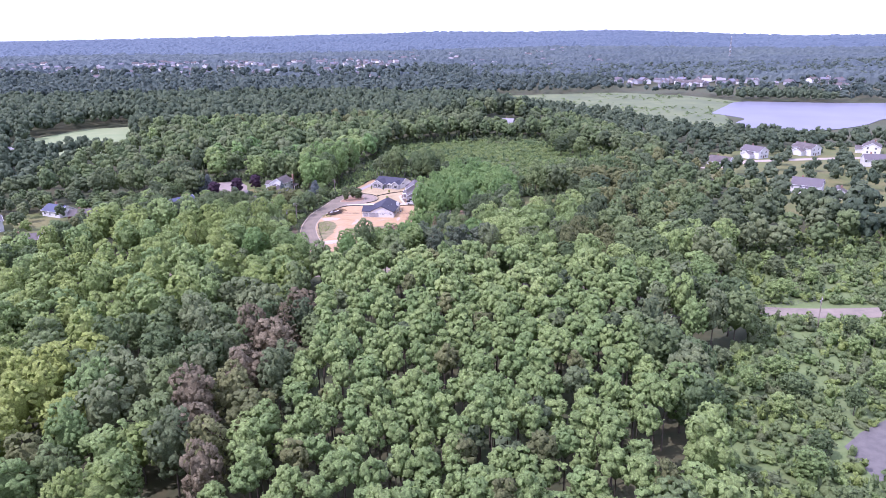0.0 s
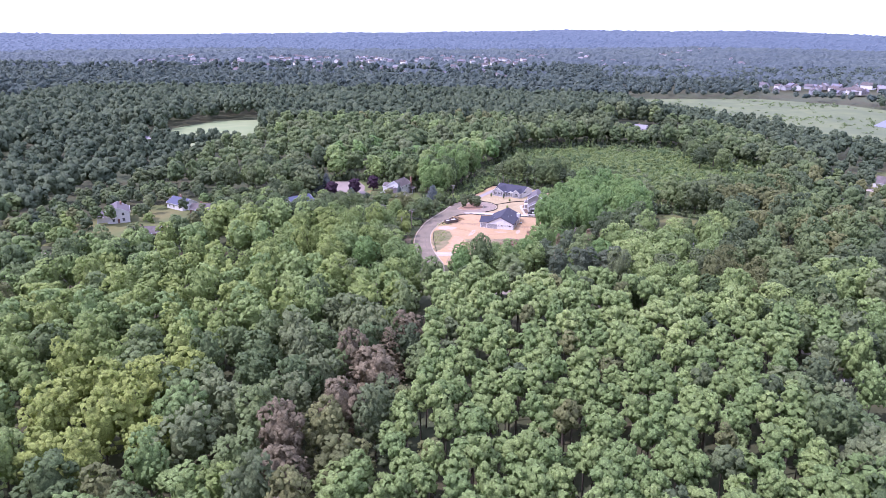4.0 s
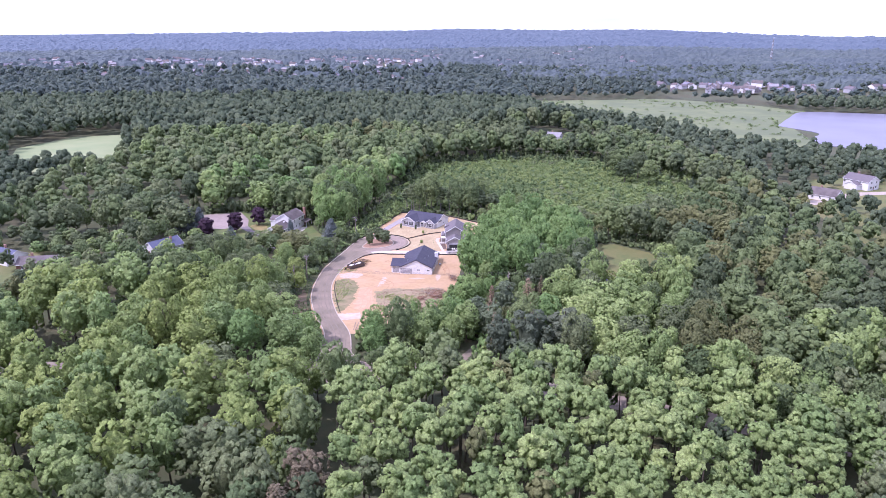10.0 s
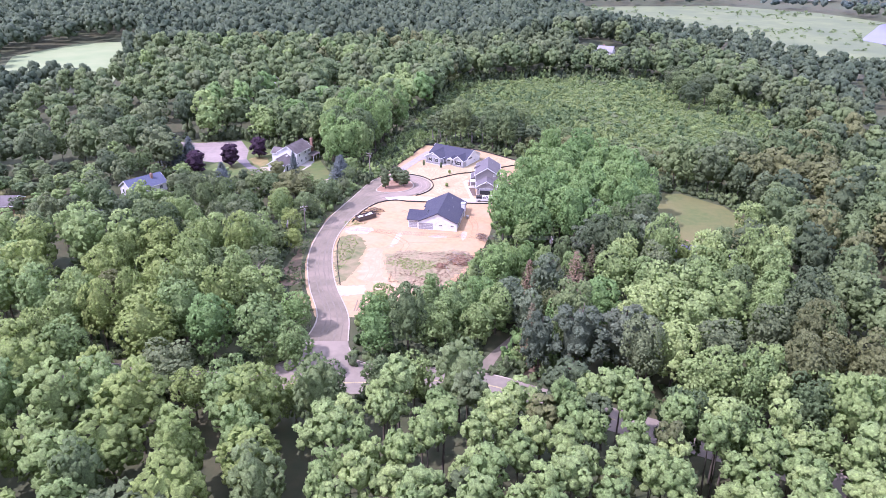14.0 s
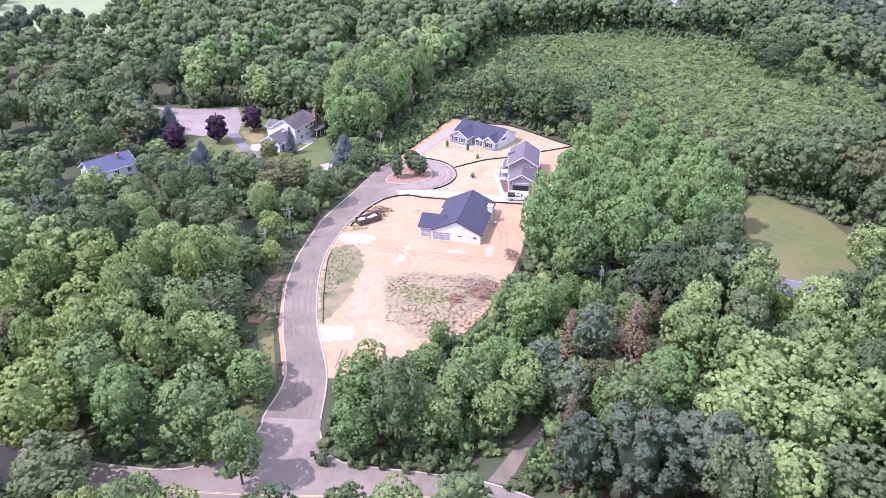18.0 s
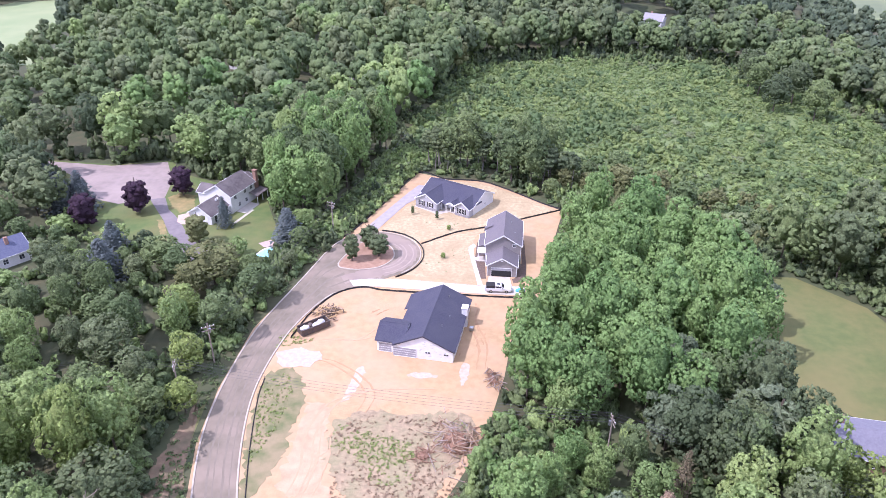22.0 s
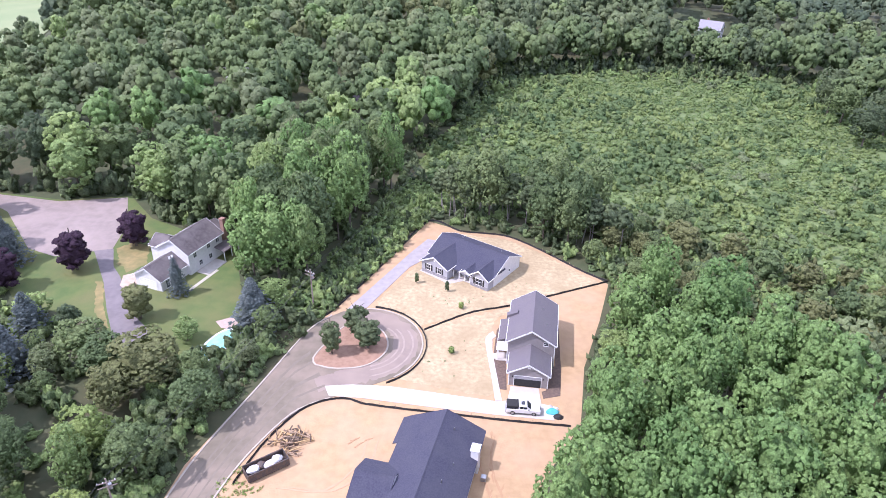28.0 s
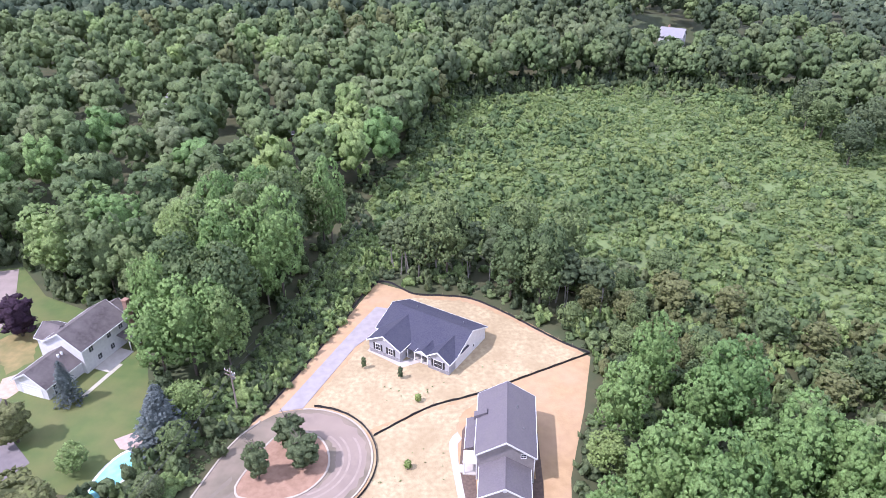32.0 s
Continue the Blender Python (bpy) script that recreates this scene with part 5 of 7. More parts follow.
# ruts and scrapes of the diggers on the sand
RUT = mat("sand_rut", (0.408, 0.250, 0.140), (0.372, 0.226, 0.125), scale=1.2)
RUT_L = mat("sand_scrape", (0.462, 0.302, 0.186), (0.432, 0.278, 0.166), scale=1.2)
rs = np.random.default_rng(77)


RUT_Z = iter(range(400))


def rut(line, width, m, seed):
    z = 0.052 + 0.0012 * next(RUT_Z)
    line = spline(line, 1.0)
    pts_l, pts_r = [], []
    for i, q in enumerate(line):
        a, b = line[max(i - 1, 0)], line[min(i + 1, len(line) - 1)]
        d = Vector((b[0] - a[0], b[1] - a[1])).normalized()
        w = width * (0.35 + 0.65 * math.sin(math.pi * (i + 0.5) / len(line)))
        pts_l.append((q[0] - d.y * w, q[1] + d.x * w)), pts_r.append((q[0] + d.y * w, q[1] - d.x * w))
    sheet("rut", ragged(pts_l + pts_r[::-1], 0.16, 0.7, seed), z, m, "shallow rut scraped in the bare sand", "rut")


for k, (line, m) in enumerate((([(-22, -47.5), (-15, -48), (-9, -52), (-5, -58), (-7, -65)], RUT), ([(-15, -84), (-13.5, -76), (-14, -68), (-11, -60), (-4, -56.5), (6, -56)], RUT_L),
                               ([(-16, -41), (-9, -41), (-5, -36), (-4, -30)], RUT_L), ([(15.5, -50), (16, -42), (14, -34), (14.5, -28)], RUT), ([(-12, -82), (-11, -74), (-11.5, -67)], RUT_L))):
    for off in (-0.85, 0.85):
        rut([(q[0] + off, q[1] + 0.15 * off) for q in line], 0.2, m, 50 + k)
for k in range(18):
    px, py = ((15 + rs.normal() * 1.6, -38 + rs.normal() * 6) if k < 14 else (-6 + rs.normal() * 3, -31 + rs.normal() * 2))
    q = rs.normal() * 0.25 + (1.5 if k < 14 else 0.5)
    ln = rs.uniform(0.5, 1.3)
    rut([(px - math.cos(q) * ln, py - math.sin(q) * ln), (px, py + 0.1), (px + math.cos(q) * ln, py + math.sin(q) * ln)], rs.uniform(0.06, 0.16), RUT if k % 3 else RUT_L, 80 + k)

# ---- trees ----
RNG = np.random.default_rng(7)
ICO = bmesh.new()
bmesh.ops.create_icosphere(ICO, subdivisions=1, radius=1.0)
ICO.verts.ensure_lookup_table()
ICO_V = np.array([v.co[:] for v in ICO.verts])
ICO_T = np.array([[v.index for v in f.verts] for f in ICO.faces])
ICO.free()
ICO = bmesh.new()
bmesh.ops.create_icosphere(ICO, subdivisions=2, radius=1.0)
ICO2_V = np.array([v.co[:] for v in ICO.verts])
ICO2_T = np.array([[v.index for v in f.verts] for f in ICO.faces])
ICO.free()


def unit(v):
    return v / np.maximum(np.linalg.norm(v, axis=-1, keepdims=True), 1e-9)


def leaf_quads(rng, at, normal, size):
    """Bent leaf clumps, two triangles each, at the places given, facing about their normals."""
    n = len(at)
    t = unit(np.cross(normal, rng.normal(size=(n, 3))))
    b = np.cross(normal, t)
    s = size * rng.uniform(0.7, 1.3, (n, 1))
    k = rng.uniform(0.55, 1.0, (n, 1)) * s
    v = np.stack([at - t * s, at - b * k - normal * s * 0.25, at + t * s, at + b * k - normal * s * 0.25], 1).reshape(-1, 3)
    i = np.arange(n)[:, None] * 4
    return v, np.concatenate([i + [0, 1, 2], i + [0, 2, 3]])


def florets(rng, at, normal, size, rim=6):
    """Rounded tufts of leaves: small ragged caps at the places given, bulging along their normals."""
    n = len(at)
    t = unit(np.cross(normal, rng.normal(size=(n, 3))))
    b = np.cross(normal, t)
    a = np.arange(rim) * math.tau / rim + rng.normal(size=(n, rim)) * 0.16
    r = (size * rng.uniform(0.8, 1.2, (n, 1)) * rng.uniform(0.68, 1.3, (n, rim)))[..., None]
    ring = at[:, None] + r * (np.cos(a)[..., None] * t[:, None] + np.sin(a)[..., None] * b[:, None]) - normal[:, None] * r * rng.uniform(0.55, 1.15, (n, rim, 1))
    v = np.concatenate([(at + normal * size * 0.22)[:, None], ring], 1).reshape(-1, 3)
    i = (np.arange(n) * (rim + 1))[:, None]
    k = np.arange(rim)
    tri = np.stack([np.broadcast_to(i, (n, rim)), i + 1 + k, i + 1 + (k + 1) % rim], -1)
    return v, tri.reshape(-1, 3)


def broadleaf(rng, lobes, per, size, spread=(2.5, 2.5, 3.7), lobe_r=(1.4, 1.95), mid=8.4, core=0.85, rim=6, depth=1.6, sprays=0):
    """Crown of a broad-leaved tree, for a tree 14 m high: round lobes spread over an egg, each covered with leafy tufts."""
    k = np.arange(lobes)
    z = 1 - depth * (k + 0.5) / lobes
    a = k * 2.39996 + rng.uniform(0, math.tau)
    r = np.sqrt(np.clip(1 - z * z, 0, 1))
    d = unit(np.c_[r * np.cos(a), r * np.sin(a), z] + rng.normal(size=(lobes, 3)) * 0.14) * rng.uniform(0.78, 1.12, (lobes, 1))
    c = d * spread * (rng.uniform(0.88, 1.12), rng.uniform(0.88, 1.12), 1) + (0, 0, mid)
    rad = rng.uniform(*lobe_r, lobes)
    at, nr = [], []
    for j in range(lobes):
        q = unit(rng.normal(size=(per * 4, 3)) + unit(d[j]) * 0.8 + (0, 0, 0.35))
        pick = []
        for i, u in enumerate(q):
            if len(pick) < per and all(u @ q[m] < 1 - 1.1 / per for m in pick):
                pick.append(i)
        q = q[pick]
        p = c[j] + q * rad[j] * (1, 1, 0.9)
        far = np.linalg.norm(p[:, None] - c[None], axis=2) / rad
        far[:, j] = 9
        ok = far.min(1) > 0.86
        at.append(p[ok]), nr.append(q[ok])
    at, nr = np.concatenate(at), np.concatenate(nr)
    v, t = florets(rng, at, unit(nr + rng.normal(size=at.shape) * 0.22 + (0, 0, 0.15)), size, rim)
    if sprays:
        j = rng.integers(len(at), size=sprays)
        q = unit(nr[j] + rng.normal(size=(sprays, 3)) * 0.55)
        lv, lt = leaf_quads(rng, at[j] + q * size * rng.uniform(0.25, 0.75, (sprays, 1)), unit(q + rng.normal(size=q.shape) * 0.7 + (0, 0, 0.3)), size * 0.42)
        v, t = np.r_[v, lv], np.r_[t, lt + len(v)]
    cv = ICO_V * np.array(spread) * core * rng.uniform(0.85, 1.1, (len(ICO_V), 1)) + (0, 0, mid)
    return np.r_[v, cv], np.r_[t, ICO_T + len(v)]


def conifer(rng, tiers, per, size, height=15.0, base=2.2, low=2.0, sparse=0.0):
    """Crown of a conifer: drooping boughs in rough tiers to a point."""
    vs, ts, off = [], [], 0
    for k in range(tiers):
        f = (k + rng.uniform(0, 0.6)) / tiers
        z, r = low + (height - low) * f, base * (1 - f) ** 0.75 * rng.uniform(0.75, 1.15) + 0.2
        a = rng.uniform(0, math.tau) + np.arange(per) * math.tau / per + rng.normal(size=per) * 0.25
        for s, w in ((0.45, 1.0), (0.85, 1.0)):
            rr = r * s * rng.uniform(0.75, 1.2, per)
            keep = rng.uniform(size=per) > sparse
            at = np.c_[np.cos(a) * rr, np.sin(a) * rr, z - rr * 0.28 + rng.normal(size=per) * 0.15][keep]
            n = unit(np.c_[np.cos(a) * 0.45, np.sin(a) * 0.45, np.ones(per)] + rng.normal(size=(per, 3)) * 0.25)[keep]
            v, t = leaf_quads(rng, at, n, size * w * (0.6 + 0.6 * (1 - f)))
            vs.append(v), ts.append(t + off)
            off += len(v)
    if not sparse:
        v = ICO_V * (base * 0.5, base * 0.5, (height - low) * 0.4) + (0, 0, low + (height - low) * 0.42)
        vs.append(v), ts.append(ICO_T + off)
    return np.concatenate(vs), np.concatenate(ts)


def trunk_arrays(rng, r=0.22, top=9.0, limbs=0):
    """Tapered trunk, with limbs that fork into the crown."""
    vs, ts, off = [], [], 0
    bars = [((0, 0, -0.3), (rng.normal() * 0.25, rng.normal() * 0.25, top), r, r * 0.35)]
    for k in range(limbs):
        z = top * rng.uniform(0.45, 0.85)
        a = rng.uniform(0, math.tau)
        bars.append(((0, 0, z), (math.cos(a) * 2.2, math.sin(a) * 2.2, z + rng.uniform(1.2, 2.6)), r * 0.45, r * 0.15))
    for p, q, ra, rb in bars:
        p, q = np.array(p), np.array(q)
        d = unit(q - p)
        u = unit(np.cross(d, (0.3, 0.9, 0.1)))
        w = np.cross(d, u)
        n = 5 if limbs else 3
        a = np.arange(n)[:, None] * math.tau / n
        ring = np.cos(a) * u + np.sin(a) * w
        vs.append(np.r_[p + ring * ra, q + ring * rb])
        for k in range(n):
            m = (k + 1) % n
            ts.append([[off + k, off + m, off + n + m], [off + k, off + n + m, off + n + k]])
        off += 2 * n
    return np.concatenate(vs), np.concatenate(ts)


def dome(rng, extra):
    """A far crown: a lumpy dome with a few leaf clumps."""
    k = ICO2_V[:, 2] > -0.55
    idx = -np.ones(len(ICO2_V), int)
    idx[k] = np.arange(k.sum())
    t = idx[ICO2_T]
    t = t[(t >= 0).all(1)]
    v = ICO2_V[k] * rng.uniform(0.72, 1.16, (k.sum(), 1)) * (4.0, 4.0, 4.4) + (0, 0, 9)
    q = unit(rng.normal(size=(extra, 3)) + (0, 0, 0.9))
    lv, lt = leaf_quads(rng, q * (4.0, 4.0, 4.5) + (0, 0, 9), unit(q + rng.normal(size=(extra, 3)) * 0.5), 1.1)
    return np.r_[v, lv], np.r_[t, lt + len(v)]


def bush(rng, per, size):
    """An untidy shrub: a few leafy shoots covered with tufts."""
    shoots = unit(rng.normal(size=(5, 3)) * (1, 1, 0.5) + (0, 0, 0.55)) * (1.1, 1.1, 1.2) * rng.uniform(0.55, 1.2, (5, 1))
    k = rng.integers(5, size=per)
    q = unit(rng.normal(size=(per, 3)) + (0, 0, 0.6))
    at = shoots[k] * rng.uniform(0.4, 1.0, (per, 1)) + q * 0.4 + (0, 0, 0.3)
    v, t = florets(rng, at, unit(q + rng.normal(size=(per, 3)) * 0.3 + (0, 0, 0.3)), size, 4)
    c = ICO_V * (0.75, 0.75, 0.5) + (0, 0, 0.4)
    return np.r_[v, c], np.r_[t, ICO_T + len(v)]


def plant(name, protos, x, y, z, size, tall, mats, label, category, tint, trunks=None, crisp=1):
    """Many plants joined in one mesh: what nobody could count."""
    if not len(x):
        return None
    which, turn = RNG.integers(len(protos), size=len(x)), RNG.uniform(0, math.tau, len(x))
    vs, ts, tn, mi, off = [], [], [], [], 0
    for k in range(len(protos)):
        for src, m in ((protos, 0), (trunks, 1)):
            if src is None:
                continue
            pv, pt = src[k]
            j = np.flatnonzero(which == k)
            if not len(j):
                continue
            c, s = np.cos(turn[j])[:, None], np.sin(turn[j])[:, None]
            g = size[j][:, None]
            v = np.stack([(pv[:, 0] * c - pv[:, 1] * s) * g + x[j][:, None], (pv[:, 0] * s + pv[:, 1] * c) * g + y[j][:, None], pv[:, 2] * tall[j][:, None] + z[j][:, None]], -1)
            vs.append(v.reshape(-1, 3))
            ts.append((pt[None] + off + (np.arange(len(j)) * len(pv))[:, None, None]).reshape(-1, 3))
            tn.append(np.repeat(tint[j], len(pv)))
            mi.append(np.full(len(j) * len(pt), m))
            off += len(j) * len(pv)
    me = raw_mesh(name, np.concatenate(vs), np.concatenate(ts), mats, np.concatenate(tn), np.concatenate(mi), not crisp)
    return tagged(part(name, me, None), label, category, kind="stuff")


def scatter(x0, x1, y0, y1, step, jitter=0.42):
    gx, gy = np.meshgrid(np.arange(x0, x1, step), np.arange(y0, y1, step))
    gx = gx + (np.arange(gx.shape[0]) % 2)[:, None] * step / 2
    return (gx + RNG.uniform(-jitter, jitter, gx.shape) * step).ravel(), (gy + RNG.uniform(-jitter, jitter, gy.shape) * step).ravel()


GROVE = [(-27, -320), (-25, -285), (-19, -262), (-14, -236), (-11, -205), (-12, -184), (-16, -160), (-8, -146), (22, -146), (61, -142), (86, -158), (83, -188), (74, -206), (71, -232), (69, -252), (57, -276), (50, -320)]
BLOB = [(25, -25), (30, -6), (40, 8), (52, 6), (70, -12), (72, -42), (58, -60), (44, -72), (20, -72), (18, -56), (24, -40)]
EAST = [(45, -140), (30, -136), (36, -100), (50, -84), (66, -78), (80, -86), (110, -80), (125, -110), (115, -150), (70, -152)]
OLIVE_E = [(74, -138), (88, -108), (98, -60), (112, -8), (128, 40), (198, 70), (240, -20), (180, -60), (118, -122), (104, -142)]
S_EDGE = [(0, -128), (30, -128), (38, -100), (46, -76), (32, -64), (16, -62), (8, -90)]
STAND_B = [(-44, 8), (-24, 6), (-20, 20), (-14, 40), (-4, 66), (-22, 74), (-40, 54)]
FRINGE = [(34, 12), (46, 8), (72, -10), (100, 0), (96, 26), (60, 48), (40, 46)]
YARD_W = [(-150, -70), (-26, -70), (-22, 6), (-40, 0), (-60, -2), (-110, 10), (-150, 0)]
CONIF = [(20, -102), (30, -92), (38, -98), (48, -112), (52, -128), (40, -134), (24, -130), (19, -118)]
BROWN_STRIP = [(-13, -184), (-12, -206), (-16, -232), (-21, -258), (-27, -284), (-30, -304), (-44, -304), (-38, -266), (-37, -248), (-31, -216), (-23, -190)]
LIME_P = [(-100, -222), (-79, -211), (-63, -216), (-57, -230), (-62, -250), (-84, -262)]
DULL = [(-66, -204), (-51, -176), (-26, -182), (-22, -208), (-38, -250), (-50, -262), (-62, -240)]
LIME_W = [(-140, -150), (-110, -84), (-62, -72), (-36, -74), (-27, -113), (-20, -158), (-24, -180), (-50, -172), (-62, -206), (-58, -226), (-66, -250), (-100, -256), (-140, -240)]
OPEN = [[(325, 225), (352, 380), (440, 500), (470, 470), (380, 380), (360, 300), (400, 225)], SITE, D_YARD, E_LAWN, MEADOW_P, MARSH, LAKE, FIELD_L, GRAVEL_R, SOUTH_CUT]
TOWN_W = [(-1080, 1000), (-620, 950), (-200, 880), (70, 880), (90, 1240), (-1080, 1300)]
TOWN_E = [(360, 640), (560, 560), (780, 560), (800, 850), (370, 870)]
SHORE_S = [(330, 262), (374, 226), (412, 226), (470, 255), (520, 290)]
HALF_OPEN = [(R_LOTS, 0.65), (L_LOTS, 0.97), (R_BRUSH, 0.4)]
ROADS = [(MAIN_MID, 5.0), ([(-38, -134), (-8, -135), (14, -135)], 4.5), ([(-20, -112), (-20, -126)], 6.0), (TRACK, 3.2), ([(-76, 24), (-66, 12), (-57, -4), (-53, -10)], 7.0), ([(-24, 12), (-16, 34)], 2.5)]


def grow(x, y, edge=2.5):
    """Which places bear a tree: not on open ground or roads, few on half-open ground."""
    ok = np.ones(len(x), bool)
    ok &= np.abs(np.degrees(np.arctan2(x - 8, y + 403))) < 38.5
    ok &= y > -304
    for poly in OPEN:
        ok &= ~inside(x, y, poly)
        if edge:
            ok &= ~near_line(x, y, [*poly, poly[0]], edge)
    for hx, hy, r in HOMES:
        ok &= np.hypot(x - hx, y - hy) > r
    town = inside(x, y, TOWN_W) | inside(x, y, TOWN_E)
    ok &= ~town | (RNG.uniform(size=len(x)) < 0.28)
    for hx, hy in FAR_TOWN if np.max(y) > 420 else ():
        ok &= ~((np.abs(x - hx) < 13) & (np.abs(y - hy + 10) < 20))
    ok &= ~near_line(x, y, SHORE_S, 55)
    for line, r in ROADS:
        ok &= ~near_line(x, y, line, r)
    for poly, share in HALF_OPEN:
        ok &= ~(inside(x, y, poly) & (RNG.uniform(size=len(x)) > share))
    return ok


LIGHT_N = [(-108, 82), (-92, 112), (-48, 98), (-26, 117), (-7, 130), (-1, 62), (-25, 54), (-47, 33), (-73, 31), (-99, 53)]
KINDS = ["oak", "grove", "bright", "lime", "brown", "pine", "silver", "elm", "pale", "snag", "yellow"]


def kinds_at(x, y):
    """The kind of tree at each place: mixed woods with groves of one kind."""
    u = RNG.uniform(size=len(x))
    drift = wave(x, y, 34.0 + 50.0 * smooth((y - 60) / 300), 1)
    k = np.where(u < 0.66, 0, np.where(u < 0.93, 7, np.where(u < 0.95, 4, 6)))
    k = np.where((drift < -0.4) & (u > 0.4), 7, k)
    k = np.where((np.abs(x) < 70) & (y > 8) & (y < 66) & (u < 0.55), 7, k)
    west = (x < 16) & (y < -58) & (y > -330)
    k = np.where(west, np.where(u < 0.08, 0, np.where(u < 0.5, 7, np.where(u < 0.7, 3, np.where(u < 0.93, 1, 4)))), k)
    k = np.where(inside(x, y, LIME_W), np.where(u < 0.60, 3, np.where(u < 0.92, 1, 7)), k)
    k = np.where(inside(x, y, LIME_P) & (u < 0.8), 10, k)
    k = np.where(inside(x, y, DULL), np.where(u < 0.55, 7, np.where(u < 0.8, 6, 1)), k)
    k = np.where(inside(x, y, GROVE), np.where(u < 0.94, np.where((y > -196) & (u < 0.4), 8, 1), np.where(u < 0.97, 4, 0)), k)
    k = np.where(inside(x, y, BLOB), np.where(u < 0.98, 2, 7), k)
    k = np.where(inside(x, y, EAST), np.where(u < 0.20, 8, np.where(u < 0.62, 1, np.where(u < 0.80, 7, np.where(u < 0.93, 6, 4)))), k)
    k = np.where((x > 60) & (y < -120) & ~inside(x, y, EAST) & ~inside(x, y, GROVE), np.where(u < 0.35, 1, np.where(u < 0.75, 7, np.where(u < 0.88, 6, 0))), k)
    k = np.where(inside(x, y, OLIVE_E), np.where(u < 0.32, 4, np.where(u < 0.5, 0, 7)), k)
    k = np.where(inside(x, y, FRINGE), np.where(u < 0.55, 7, np.where(u < 0.9, 4, 0)), k)
    k = np.where(inside(x, y, YARD_W), np.where(u < 0.22, 1, np.where(u < 0.66, 7, np.where(u < 0.88, 0, 6))), k)
    k = np.where(inside(x, y, S_EDGE), np.where(u < 0.35, 1, np.where(u < 0.75, 2, 7)), k)
    k = np.where((x < 10) & (x > -190) & (y > 60) & (y < 280) & (u < 0.82), np.where(u < 0.04, 1, np.where(u < 0.72, 7, 6)), k)
    k = np.where(inside(x, y, LIGHT_N), np.where(u < 0.3, 1, np.where(u < 0.48, 2, np.where(u < 0.9, 7, 6))), k)
    k = np.where(inside(x, y, STAND_B), np.where(u < 0.36, 7, np.where(u < 0.72, 2, 1)), k)
    k = np.where(inside(x, y, CONIF) & (u < 0.5) & (y < -100), 5, k)
    k = np.where(inside(x, y, BROWN_STRIP), np.where(u < 0.25, 4, np.where(u < 0.78, 9, np.where(u < 0.9, 0, 7))), k)
    return k


BIG = dict(spread=(3.6, 3.6, 6.0), lobe_r=(1.5, 2.3), mid=10.4, depth=1.8)
BROAD_0 = [broadleaf(RNG, 24, 13, 0.64, **BIG, core=0.88, rim=5, sprays=30) for _ in range(8)]
BROAD_G = [broadleaf(RNG, 13, 12, 0.54, (1.9, 1.9, 3.3), (0.95, 1.45), 12.8, core=0.8, rim=5, depth=1.4, sprays=30) for _ in range(8)]
BROAD_M = [broadleaf(RNG, 12, 11, 1.02, (3.0, 3.0, 4.8), (2.0, 2.7), 10.6, rim=5, depth=1.6) for _ in range(6)]
BROAD_1 = [broadleaf(RNG, 8, 9, 1.6, (2.9, 2.9, 4.8), (2.3, 3.2), 10.3, 0.9, rim=5, depth=1.6) for _ in range(6)]
BROAD_2 = [broadleaf(RNG, 6, 4, 2.3, (3.0, 3.0, 4.0), (2.0, 2.8), 11.4, 1.1, 4, 1.3) for _ in range(6)]
PINE_0 = [conifer(RNG, 13, 13, 0.72, 15.0, 4.4) for _ in range(3)]
PINE_1 = [conifer(RNG, 8, 7, 1.1, 15.5, 4.0) for _ in range(3)]
TRUNK_0 = [trunk_arrays(RNG, 0.28, 12.0) for _ in range(8)]
WOODS_WORDS = {"oak": "mixed oak woods in deep summer green", "grove": "dense grove of slim blue-green broad-leaved trees", "bright": "fresh bright green broad-leaved trees",
               "lime": "yellow-green broad-leaved trees in full leaf", "brown": "dull olive-brown trees with seed heads", "elm": "mid-green broad-leaved trees", "pale": "pale fresh green grove in full sun", "yellow": "bright yellow-green broad-leaved trees in full sun", "snag": "brown-grey ailing trees with thin leaves", "pine": "dark green pines with drooping boughs", "silver": "grey-green silvery-leaved trees"}


LOW_P = [(-100, 6), (-84, 0), (-64, -4), (-44, -10), (-40, -26), (-62, -28), (-92, -34), (-112, -22)]

LOW_Q = [(-47, -4), (-31, -6), (-24, -18), (-28, -30), (-44, -16)]
SLOPE_B = [(-28, 4), (-19, 2), (-12.5, 16), (-5, 40), (2, 56), (-8, 70), (-15, 58), (-19, 38), (-23, 22)]
LOW_H = [(78, 186), (134, 186), (142, 240), (94, 240)]
LOW_L = [(-215, -130), (-128, -112), (-116, -40), (-122, 4), (-215, 4)]
LOW_R = [(170, -80), (182, 40), (220, 120), (420, 130), (420, -80)]
LOW_W = [(-340, 20), (-120, 20), (-150, 140), (-165, 230), (-340, 230)]


def tallness(x, y):
    """How much taller or lower the woods are here: high in the north-west, low round the gardens and toward the lake."""
    h = 1 + 0.2 * smooth((y - 10) / 120)
    for poly, share in ((LOW_P, 0.5), (LOW_Q, 0.5), (FRINGE, 0.42), (S_EDGE, 0.62), (R_BRUSH, 0.42), (YARD_W, 0.72), (STAND_B, 1.15), (LOW_W, 0.78), (LOW_H, 0.74), (LOW_L, 0.58), (LOW_R, 0.7), (BLOB, 1.08)):
        h = h * np.where(inside(x, y, poly), share, 1.0)
    return h * (1 - 0.3 * smooth((x - 90) / 120) * smooth((y - 0) / 120))


